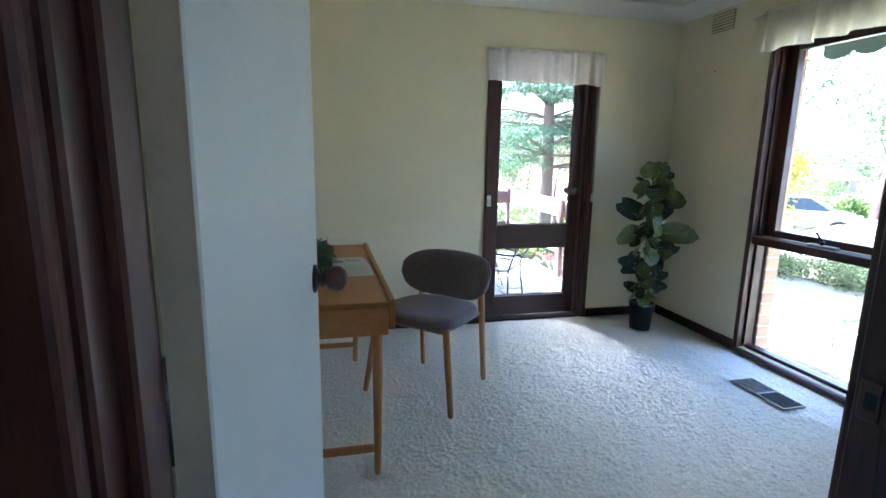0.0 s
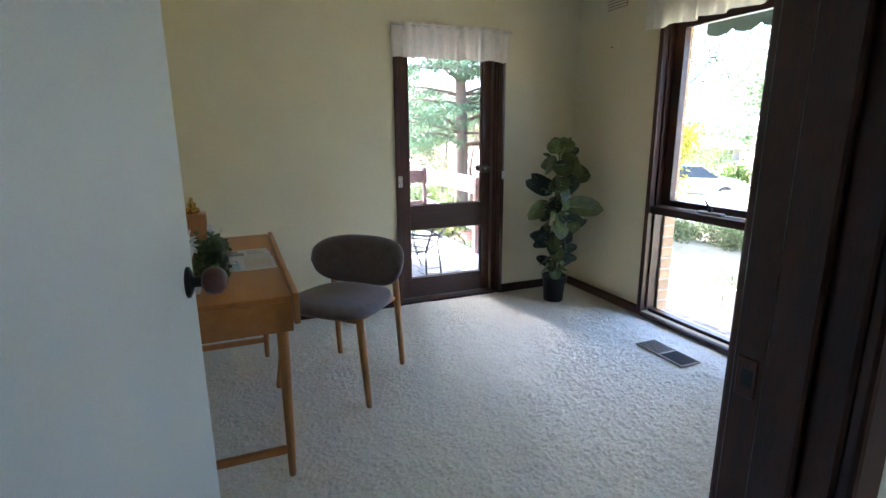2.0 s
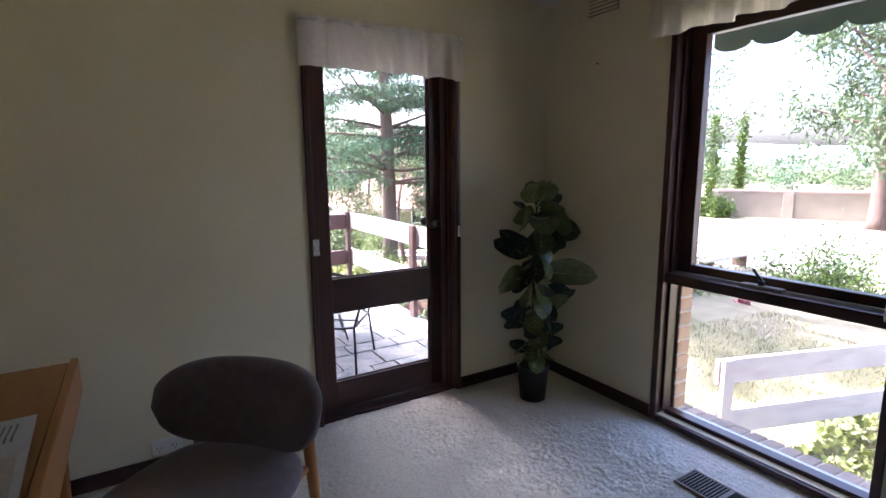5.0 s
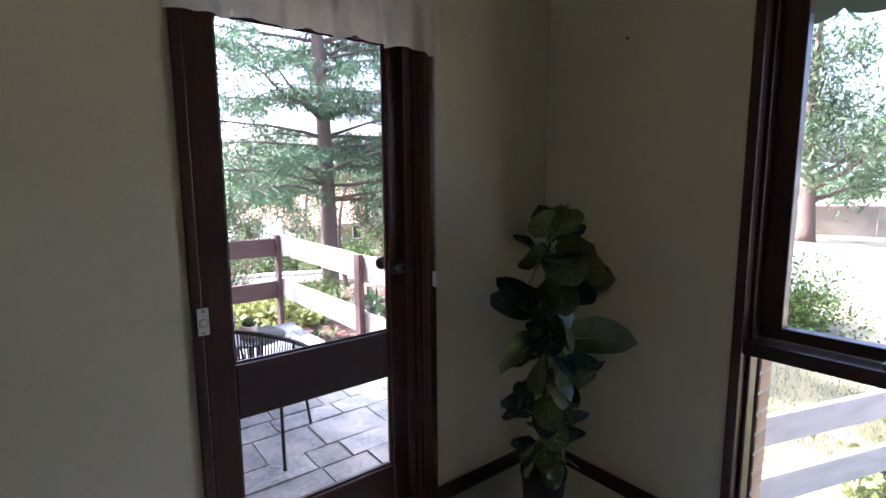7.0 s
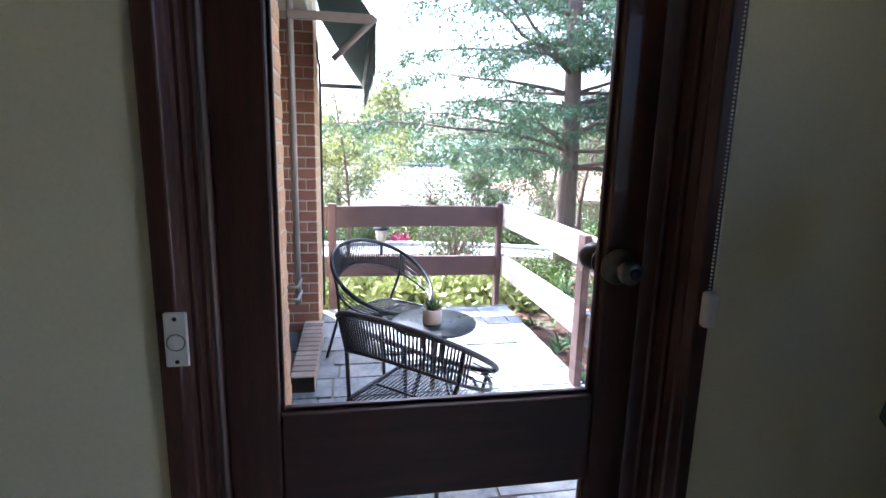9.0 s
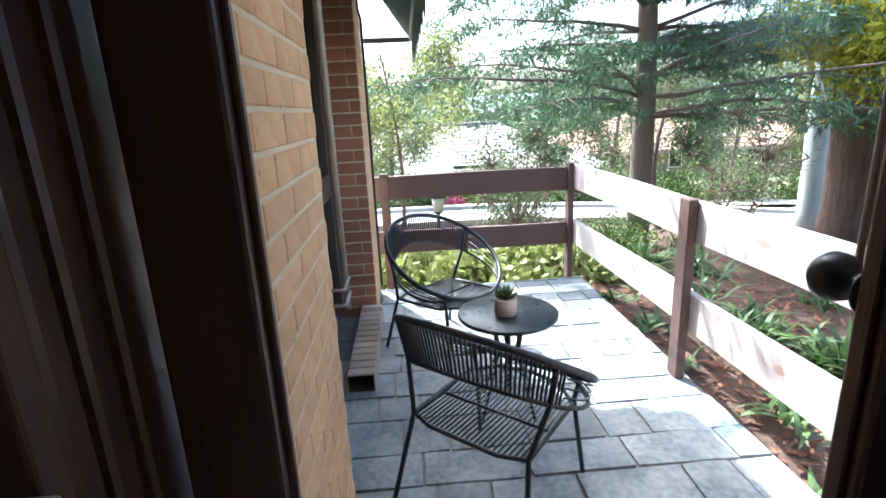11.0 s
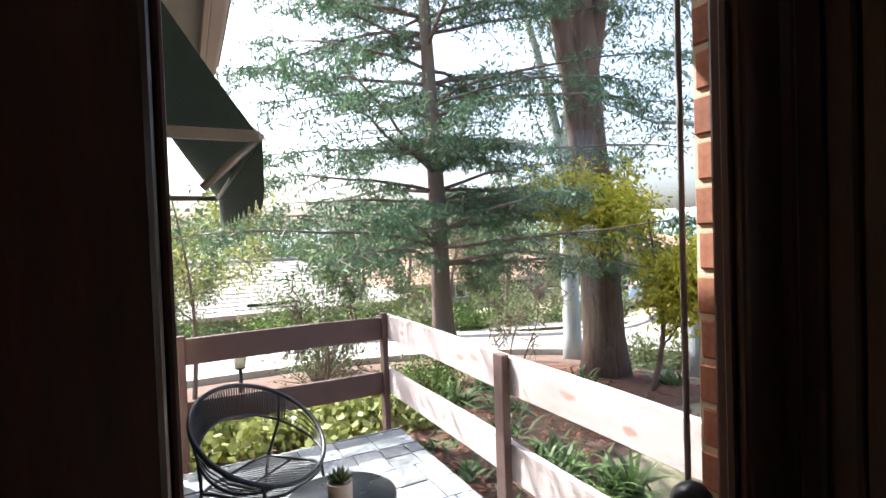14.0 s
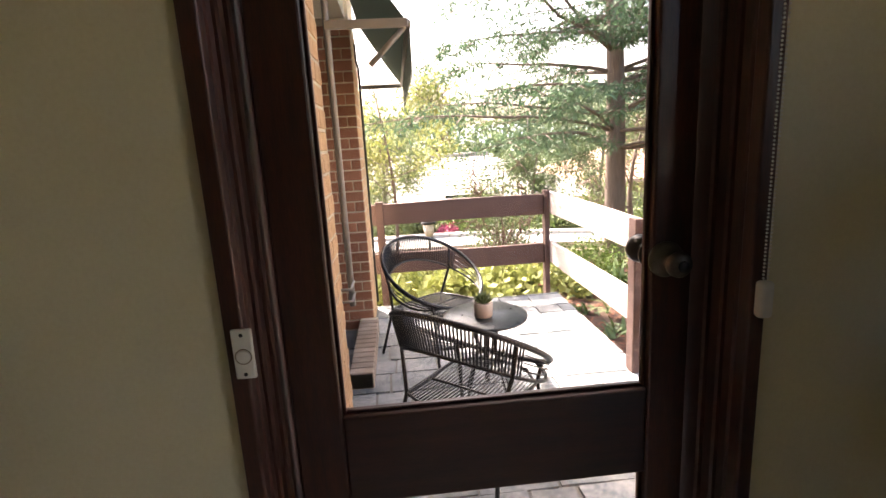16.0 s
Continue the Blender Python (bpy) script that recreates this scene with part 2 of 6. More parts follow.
    "carwhite": mat("silver_car_paint", srgb("b3b7ba"), srgb("c2c5c8"), 3, 40, 0.25, metal=0.4, bump=0, coat=0.6),
    "cardark": mat("dark_car_paint", srgb("23272c"), srgb("2e3338"), 3, 40, 0.25, metal=0.3, bump=0, coat=0.6),
    "tyre": mat("tyre_rubber", srgb("121212"), srgb("1c1c1c"), 30, 100, 0.85),
    "darkglass": mat("dark_window_glass", srgb("1a1f22"), srgb("22282b"), 3, 40, 0.08, bump=0),
    # distance haze is put into the pale blue of the wooded hills
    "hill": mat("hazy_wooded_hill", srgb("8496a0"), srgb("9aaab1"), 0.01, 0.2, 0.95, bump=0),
    "recess": mat("dark_door_paint", srgb("3a332f"), srgb("4b433e"), 8, 80, 0.5),
    "cotta": mat("pale_ceramic_pot", srgb("b7a99a"), srgb("c8bbad"), 12, 90, 0.6),
    "lampglass": mat("frosted_lamp_glass", srgb("b9b3a6"), srgb("cfc9bd"), 10, 80, 0.3, bump=0),
    "glass": glass_mat("window_glass"),
    "vaseglass": glass_mat("vase_glass", (0.9, 0.95, 0.93, 1), 0.02, 0.85),
}

# ---- helpers for meshes ----
ORG = {}


def laid_out(at):
    """The northern garden lies on a plan turned 1.75 degrees against the house, a little closer near the patio."""
    x, y = at[0] - 2.0, at[1] - 4.0
    if not (at[0] < 9.5 and (at[1] > 8.2 or (at[0] > 3.45 and at[1] > 5.2))):
        return at
    k = 0.95 if at[1] < 11.6 else 1.0
    return (2.0 + k * (x + 0.0305 * y), 4.0 + k * (y - 0.0305 * x), at[2])


def root(name, at, label, category, group="", kind=""):
    ob = new(name)
    ob.location = laid_out(at)
    ob.empty_display_size = 0.1
    ORG[ob.name] = Vector(at)
    return tagged(ob, label, category, group, kind)


def part(name, bm, material, parent=None, label="", smooth=False, cat="", kind="", group=""):
    me = bpy.data.meshes.new(name)
    o = ORG.get(parent.name, Vector()) if parent else Vector()
    bm.normal_update()
    if o.length:
        bmesh.ops.translate(bm, verts=bm.verts, vec=-o)
    bm.to_mesh(me)
    bm.free()
    for m in (material if isinstance(material, (list, tuple)) else [material]):
        me.materials.append(m)
    if smooth:
        me.polygons.foreach_set("use_smooth", [True] * len(me.polygons))
    ob = new(name, me)
    if parent:
        ob.parent = parent
        ORG[ob.name] = o
    return tagged(ob, label, cat, group, kind)


def raw(name, verts, faces, material, parent=None, label="", smooth=False, cat="", kind="", index=None, group=""):
    me = bpy.data.meshes.new(name)
    v = np.asarray(verts, dtype=float)
    if parent and parent.name in ORG:
        v = v - np.array(ORG[parent.name])
    me.from_pydata(v.tolist(), [], [tuple(int(i) for i in f) for f in faces])
    for m in (material if isinstance(material, (list, tuple)) else [material]):
        me.materials.append(m)
    if index is not None:
        me.polygons.foreach_set("material_index", index)
    if smooth:
        me.polygons.foreach_set("use_smooth", [True] * len(me.polygons))
    ob = new(name, me)
    if parent:
        ob.parent = parent
        ORG[ob.name] = ORG.get(parent.name, Vector())
    return tagged(ob, label, cat, group, kind)


def add_box(bm, x0, x1, y0, y1, z0, z1, bevel=0.0, seg=1, m=None):
    r = bmesh.ops.create_cube(bm, size=1)
    vs = r["verts"]
    bmesh.ops.scale(bm, vec=(x1 - x0, y1 - y0, z1 - z0), verts=vs)
    bmesh.ops.translate(bm, vec=((x0 + x1) / 2, (y0 + y1) / 2, (z0 + z1) / 2), verts=vs)
    if bevel:
        es = list({e for v in vs for e in v.link_edges})
        g = bmesh.ops.bevel(bm, geom=es, offset=bevel, segments=seg, affect="EDGES", profile=0.5)
        vs = list({v for f in g["faces"] for v in f.verts} | {v for v in vs if v.is_valid})
    if m is not None:
        bmesh.ops.transform(bm, matrix=m, verts=vs)
    return vs


def box(name, b, material, parent=None, label="", bevel=0.003, seg=1, m=None, **k):
    bm = bmesh.new()
    add_box(bm, *b, bevel=bevel, seg=seg, m=m)
    return part(name, bm, material, parent, label, **k)


def add_tube(bm, pts, r, n=8, closed=False):
    pts = [Vector(p) for p in pts]
    rs = r if isinstance(r, (list, tuple)) else [r] * len(pts)
    rings = []
    ref = None
    for i, p in enumerate(pts):
        a = pts[(i - 1) % len(pts)] if (closed or i) else p
        b = pts[(i + 1) % len(pts)] if (closed or i < len(pts) - 1) else p
        d = (b - a).normalized()
        if ref is None:
            ref = d.orthogonal().normalized()
        ref = (ref - d * ref.dot(d)).normalized()
        side = d.cross(ref)
        rings.append([bm.verts.new(p + (ref * math.cos(2 * math.pi * k / n) + side * math.sin(2 * math.pi * k / n)) * rs[i]) for k in range(n)])
    for i in range(len(rings) - (0 if closed else 1)):
        q, w = rings[i], rings[(i + 1) % len(rings)]
        for k in range(n):
            bm.faces.new((q[k], q[(k + 1) % n], w[(k + 1) % n], w[k]))
    if not closed:
        bm.faces.new(rings[0][::-1])
        bm.faces.new(rings[-1])


def tube(name, pts, r, material, parent=None, label="", n=8, closed=False, **k):
    bm = bmesh.new()
    add_tube(bm, pts, r, n, closed)
    return part(name, bm, material, parent, label, smooth=True, **k)


def add_lathe(bm, prof, at=(0, 0, 0), n=24, m=None):
    rings = []
    start = len(bm.verts)
    for r, z in prof:
        rings.append([bm.verts.new((at[0] + r * math.cos(2 * math.pi * k / n), at[1] + r * math.sin(2 * math.pi * k / n), at[2] + z)) for k in range(n)])
    for q, w in zip(rings, rings[1:]):
        for k in range(n):
            bm.faces.new((q[k], q[(k + 1) % n], w[(k + 1) % n], w[k]))
    bm.faces.new(rings[0][::-1])
    bm.faces.new(rings[-1])
    if m is not None:
        bmesh.ops.transform(bm, matrix=m, verts=[v for q in rings for v in q])


def lathe(name, prof, at, material, parent=None, label="", n=24, m=None, **k):
    bm = bmesh.new()
    add_lathe(bm, prof, at, n, m)
    return part(name, bm, material, parent, label, smooth=True, **k)


def smoothstep(a, b, x):
    t = min(1, max(0, (x - a) / (b - a)))
    return t * t * (3 - 2 * t)


def leaf_cloud(rng, centres, size, count, spread, droop=0.0, aspect=0.45):
    """Many small leaf quads scattered round centres: returns verts and faces."""
    c = np.repeat(np.asarray(centres, float), count, axis=0)
    n = len(c)
    c = c + rng.normal(0, 1, (n, 3)) * np.asarray(spread)
    d = rng.normal(0, 1, (n, 3))
    d[:, 2] -= droop
    d /= np.linalg.norm(d, axis=1)[:, None]
    u = np.cross(d, rng.normal(0, 1, (n, 3)))
    u /= np.linalg.norm(u, axis=1)[:, None]
    s = size * rng.uniform(0.6, 1.4, (n, 1))
    v = np.stack([c, c + d * s * 0.5 + u * s * aspect * 0.5, c + d * s, c + d * s * 0.5 - u * s * aspect * 0.5], 1).reshape(-1, 3)
    return v, np.arange(4 * n).reshape(-1, 4)

# ---- the room ----
XW, XE, YS, YN, H = 0.29, 3.27, 0.905, 3.99, 2.36
YH = 0.785            # hall side of the south wall
DX0, DX1 = 0.455, 1.213    # doorway to the hall
GX0, GX1 = 1.80, 2.56    # glass door leaf
WY0, WY1, WZ0, WZ1 = 2.185, 3.15, 0.035, 2.0   # window
PAT = -0.18          # patio level


def wall(name, boxes, material, label):
    bm = bmesh.new()
    for b in boxes:
        add_box(bm, *b)
    return part(name, bm, material, None, label, kind="structure", cat="wall")


wall("wall_north", [(XW - 0.1, 1.748, YN, 4.09, -0.02, H), (2.612, XE + 0.1, YN, 4.09, -0.02, H), (1.748, 2.612, YN, 4.09, 1.955, H)], M["wall"],
     "cream painted plaster wall beside the glass door")
wall("wall_east", [(XE, XE + 0.1, YS - 0.12, WY0, -0.02, H), (XE, XE + 0.1, WY1, YN, -0.02, H), (XE, XE + 0.1, WY0, WY1, WZ1, H), (XE, XE + 0.1, WY0, WY1, -0.02, WZ0)],
     M["wall"], "cream painted plaster wall round the tall window")
wall("wall_west", [(XW - 0.1, XW, YS, YN, -0.02, H)], M["wall"], "plain cream painted plaster wall behind the desk")
wall("wall_south", [(-1.5, DX0 - 0.02, YH, YS, -0.02, H), (DX1 + 0.02, XE, YH, YS, -0.02, H), (DX0 - 0.02, DX1 + 0.02, YH, YS, 2.07, H)], M["wall"],
     "cream painted plaster wall with the doorway to the hall")
# an unseen opening, x 1.7 to 2.2, is added to let daylight into the hall
wall("wall_hall", [(-1.5, -1.4, -1.0, YH, -0.02, H), (2.6, 2.7, -1.0, YH, -0.02, H), (-1.5, 1.7, -1.1, -1.0, -0.02, H), (2.2, 2.7, -1.1, -1.0, -0.02, H), (1.7, 2.2, -1.1, -1.0, -0.02, 0.95), (1.7, 2.2, -1.1, -1.0, 1.95, H)], M["wall"], "cream plaster walls round the hall, with an added opening for daylight")
bm = bmesh.new()
add_box(bm, -1.6, 3.6, -1.2, 4.3, H, H + 0.12)
part("ceiling", bm, M["ceiling"], None, "white painted plaster ceiling", kind="structure", cat="ceiling")
bm = bmesh.new()
prof = [(0, -0.095), (0.008, -0.095), (0.02, -0.06), (0.045, -0.03), (0.08, -0.012), (0.095, -0.008), (0.095, 0.0), (0, 0)]
for (px, py), (dx, dy), (nx, ny) in (((XW, YN), (XE - XW, 0), (0, -1)), ((XE, YN), (0, YS - YN), (-1, 0)), ((XE, YS), (XW - XE, 0), (0, 1)), ((XW, YS), (0, YN - YS), (1, 0))):
    a = [bm.verts.new((px + nx * o, py + ny * o, H + z - 0.002)) for o, z in prof]
    b = [bm.verts.new((px + dx + nx * o, py + dy + ny * o, H + z - 0.002)) for o, z in prof]
    for i in range(len(prof) - 1):
        bm.faces.new((a[i], a[i + 1], b[i + 1], b[i]))
part("cornice", bm, M["ceiling"], None, "white plaster cove cornice under the ceiling", smooth=True, kind="structure", cat="cornice")

# carpet with tufted relief
nx, ny = 560, 580
gx, gy = np.meshgrid(np.linspace(XW - 0.05, XE + 0.05, nx), np.linspace(YH + 0.0, YN + 0.12, ny))
rng = np.random.default_rng(3)


def blur(a, k):
    for _ in range(k):
        a = (a + np.roll(a, 1, 0) + np.roll(a, -1, 0) + np.roll(a, 1, 1) + np.roll(a, -1, 1)) / 5
    return a / a.std()


gz = 0.0013 * blur(rng.normal(0, 1, gx.shape), 1) + 0.0006 * blur(rng.normal(0, 1, gx.shape), 5) + 0.0012 * blur(rng.normal(0, 1, gx.shape), 60) - 0.008
idx = np.arange(nx * ny).reshape(ny, nx)
raw("floor", np.stack([gx, gy, gz], -1).reshape(-1, 3), np.stack([idx[:-1, :-1], idx[:-1, 1:], idx[1:, 1:], idx[1:, :-1]], -1).reshape(-1, 4), M["carpet"],
    None, "cream beige tufted wool carpet, slightly trodden", smooth=True, kind="structure", cat="floor")
bm = bmesh.new()
add_box(bm, -1.5, 2.7, -1.1, YH + 0.002, -0.06, -0.004)
part("floor_hall", bm, M["carpet"], None, "cream beige carpet in the hall", kind="structure", cat="floor")
bm = bmesh.new()
add_box(bm, -1.6, 3.5, -1.2, 4.33, -0.3, -0.07)
part("floor_slab", bm, M["mortar"], None, "concrete slab under the house", kind="structure", cat="floor")

# skirting boards
def baseboard(b, label="dark-stained timber skirting board on the cream wall"):
    box("baseboard", b, M["darkwood_h"], None, label, 0.004, kind="structure", cat="skirting")


baseboard((XW, 1.745, YN - 0.016, YN, 0, 0.068))
baseboard((2.615, XE - 0.016, YN - 0.016, YN, 0, 0.068))
baseboard((XE - 0.016, XE, WY1, YN - 0.016, 0, 0.068))
baseboard((XE - 0.016, XE, YS, WY0, 0, 0.068))
baseboard((XW, XW + 0.016, YS, YN - 0.016, 0, 0.068))
baseboard((DX1 + 0.07, XE - 0.016, YS, YS + 0.016, 0, 0.068))

# ---- glass door to the patio ----
fr = root("door_1", (2.18, 4.1, 0), "dark-stained timber door frame with moulded jambs", "door frame", kind="structure")
for sx, a, b in (("L", 1.745, 1.774), ("R", 2.586, 2.615)):
    box("architrave", (a, b, YN - 0.018, YN + 0.012, 0.0, 1.93), M["darkwood"], fr, bevel=0.004, seg=2)
box("architrave", (1.745, 2.615, YN - 0.017, YN + 0.011, 1.93, 1.975), M["darkwood_h"], fr, bevel=0.004)
for a, b, c, d in ((1.752, 1.776, YN + 0.012, YN + 0.04), (1.752, 1.784, YN + 0.04, YN + 0.072), (1.752, 1.793, YN + 0.072, YN + 0.102), (1.752, 1.785, YN + 0.102, 4.20),
                   (2.584, 2.608, YN + 0.012, YN + 0.04), (2.576, 2.608, YN + 0.04, YN + 0.072), (2.567, 2.608, YN + 0.072, YN + 0.1), (2.575, 2.70, YN + 0.1025, 4.20), (1.7855, 1.80, 4.155, 4.19), (2.56, 2.5745, 4.155, 4.19)):
    box("jamb", (a, b, c, d, -0.02, 1.955), M["darkwood"], fr, bevel=0.004)
box("head", (1.794, 2.566, YN + 0.012, 4.20, 1.93, 1.955), M["darkwood_h"], fr, bevel=0.003)
box("threshold", (1.76, 2.60, YN + 0.02, 4.26, -0.1, 0.006), M["darkwood_h"], fr, bevel=0.004)
lf = root("glass_door", (2.18, 4.12, 0), "closed dark timber door with two clear glass panes", "door")
Y0, Y1 = 4.098, 4.142
GL, GR = 1.888, 2.482
box("stile", (GX0, GL, Y0, Y1, 0.012, 1.925), M["darkwood"], lf, bevel=0.005, seg=2)
box("stile", (GR, GX1, Y0, Y1, 0.012, 1.925), M["darkwood"], lf, bevel=0.005, seg=2)
for a, b in ((0.012, 0.168), (0.552, 0.738), (1.83, 1.925)):
    box("rail", (GL, GR, Y0 + 0.001, Y1 - 0.001, a, b), M["darkwood_h"], lf, bevel=0.005, seg=2)
for a, b in ((0.168, 0.552), (0.738, 1.83)):
    pane = box("pane", (GL - 0.004, GR + 0.004, 4.124, 4.128, a - 0.004, b + 0.004), M["glass"], lf, "clear glass pane", 0)
    pane.visible_shadow = False
    for bb in ((GL, GL + 0.007, a, b), (GR - 0.007, GR, a, b)):
        box("glazing_bead", (bb[0], bb[1], 4.112, 4.1235, bb[2], bb[3]), M["darkwood"], lf, bevel=0.002)
    for z in (a, b - 0.007):
        box("glazing_bead", (GL + 0.007, GR - 0.007, 4.112, 4.1235, z, z + 0.007), M["darkwood_h"], lf, bevel=0.002)
KX, KZ = 2.508, 0.998
ry = pose(KX, Y0, KZ, 90)
lock = lathe("door_knob", [(0.0001, 0), (0.034, 0), (0.034, 0.004), (0.028, 0.01), (0.014, 0.013), (0.012, 0.03), (0.018, 0.034), (0.023, 0.042), (0.023, 0.051), (0.018, 0.058), (0.011, 0.06), (0.0001, 0.06)], (0, 0, 0), M["steel"], lf, "brushed steel round knob", m=ry)
lathe("keyhole", [(0.0001, 0.0605), (0.010, 0.0605), (0.010, 0.063), (0.0001, 0.063)], (0, 0, 0), M["black"], lock, n=14, m=ry)
lathe("outer_knob", [(0.0001, 0), (0.03, 0), (0.03, 0.004), (0.012, 0.01), (0.012, 0.03), (0.022, 0.036), (0.029, 0.05), (0.029, 0.062), (0.02, 0.075), (0.0001, 0.08)], (0, 0, 0), M["black"], lf, "black outside knob", m=pose(KX, Y1, KZ, -90))

# white doorbell-like lock plate on the frame
sw = root("door_sensor", (1.772, YN - 0.02, 0.935), "small white plastic plate with a round button on the door frame", "switch plate")
box("plate", (1.757, 1.788, YN - 0.026, YN - 0.018, 0.895, 0.975), M["white"], sw, bevel=0.003, seg=2)
lathe("button", [(0.0001, 0), (0.0105, 0), (0.0105, 0.002), (0.009, 0.003), (0.0001, 0.003)], (0, 0, 0), M["white"], sw, m=pose(1.7725, YN - 0.026, 0.932, 90))
tube("button_ring", [(1.7725 + 0.012 * math.cos(a), YN - 0.0262, 0.932 + 0.012 * math.sin(a)) for a in np.linspace(0, 6.283, 17)[:-1]], 0.001, M["ventbeige"], sw, n=5, closed=True)
for z in (0.903, 0.966):
    lathe("screw", [(0.0001, 0), (0.0032, 0), (0.0025, 0.0012), (0.0001, 0.0014)], (0, 0, 0), M["black"], sw, n=10, m=pose(1.7725, YN - 0.026, z, 90))


def chain(name, top, bottom, label, side):
    """A bead chain hanging from the blind behind the valance, with its white weight."""
    c = root(name, bottom, label, "blind chain")
    bm = bmesh.new()
    for o in (-0.004, 0.004):
        z = bottom[2] + 0.03
        while z < top[2]:
            p = Vector(bottom) + Vector((side[0] * o, side[1] * o, z - bottom[2]))
            bmesh.ops.create_icosphere(bm, subdivisions=1, radius=0.0022, matrix=Matrix.Translation(p))
            z += 0.0062
    part("bead_chain", bm, M["white"], c)
    bm = bmesh.new()
    sx, sy = (0.012, 0.01) if side[0] else (0.01, 0.012)
    add_box(bm, bottom[0] - sx, bottom[0] + sx, bottom[1] - sy, bottom[1] + sy, bottom[2] - 0.03, bottom[2] + 0.032, 0.007, 3)
    part("chain_weight", bm, M["white"], c, smooth=True)


chain("blind_chain", (2.6, YN - 0.032, 1.9), (2.6, YN - 0.032, 0.955), "white bead chain with a white weight beside the door", (1, 0))

# ---- the tall window ----
wf = root("window_1", (XE, 2.7, 0), "tall dark-stained timber window over a fixed pane", "window", kind="structure")
for a, b in ((WY0, WY0 + 0.031), (WY1 - 0.035, WY1)):
    box("window_frame", (XE - 0.014, XE + 0.14, a, b, 0.0, 2.02), M["darkwood"], wf, bevel=0.005, seg=2)
for a, b in ((WY0 + 0.031, WY0 + 0.043), (WY1 - 0.05, WY1 - 0.035)):
    box("inner_bead", (XE + 0.03, XE + 0.09, a, b, 0.06, 1.96), M["darkwood"], wf, bevel=0.004, seg=2)
box("window_sill", (XE - 0.02, XE + 0.13, WY0 + 0.031, WY1 - 0.035, 0.0, 0.03), M["darkwood_h"], wf, bevel=0.005)
box("sill_bead", (XE + 0.04, XE + 0.10, WY0 + 0.043, WY1 - 0.05, 0.03, 0.055), M["darkwood_h"], wf, bevel=0.004)
box("head", (XE - 0.014, XE + 0.14, WY0 + 0.031, WY1 - 0.035, 1.96, 2.02), M["darkwood_h"], wf, bevel=0.004)
box("transom", (XE - 0.002, XE + 0.135, WY0 + 0.031, WY1 - 0.035, 0.735, 0.785), M["darkwood_h"], wf, bevel=0.005, seg=2)
GXU, GXL = XE + 0.105, XE + 0.125
lp = box("pane", (GXL - 0.002, GXL + 0.002, WY0 + 0.031, WY1 - 0.035, 0.03, 0.735), M["glass"], wf, "fixed clear glass pane", 0)
lp.visible_shadow = False
# white strip at the foot of the lower pane
box("outer_sill", (XE + 0.128, XE + 0.17, WY0 + 0.031, WY1 - 0.035, 0.0, 0.028), M["white"], wf, "pale strip along the outer sill", 0.003)
sash = part("sash", bmesh.new(), M["darkwood"], wf, "dark timber awning sash")
for a, b, c, d in ((WY0 + 0.045, WY0 + 0.078, 0.79, 1.955), (WY1 - 0.12, WY1 - 0.052, 0.79, 1.955)):
    box("sash_stile", (XE + 0.075, XE + 0.125, a, b, c, d), M["darkwood"], sash, bevel=0.004, seg=2)
for c, d in ((0.79, 0.832), (1.905, 1.955)):
    box("sash_rail", (XE + 0.076, XE + 0.124, WY0 + 0.078, WY1 - 0.12, c, d), M["darkwood_h"], sash, bevel=0.004, seg=2)
up = box("sash_pane", (GXU - 0.002, GXU + 0.002, WY0 + 0.074, WY1 - 0.116, 0.828, 1.91), M["glass"], sash, "clear glass pane", 0)
up.visible_shadow = False
wd = root("window_winder", (XE + 0.03, 2.68, 0.785), "bronze window winder with a folding handle on the transom", "window winder")
box("winder_base", (XE + 0.02, XE + 0.06, 2.59, 2.76, 0.786, 0.803), M["alu"], wd, bevel=0.005, seg=2)
lathe("spindle", [(0.0001, 0), (0.013, 0), (0.013, 0.02), (0.0001, 0.022)], (XE + 0.038, 2.68, 0.803), M["black"], wd, n=14)
tube("crank_handle", [(XE + 0.038, 2.68, 0.824), (XE + 0.03, 2.695, 0.845), (XE + 0.022, 2.71, 0.87)], [0.008, 0.006, 0.007], M["black"], wd)
chain("blind_chain", (XE - 0.03, 2.225, 1.9), (XE - 0.03, 2.225, 0.80), "white bead chain with a white weight beside the window", (0, 1))


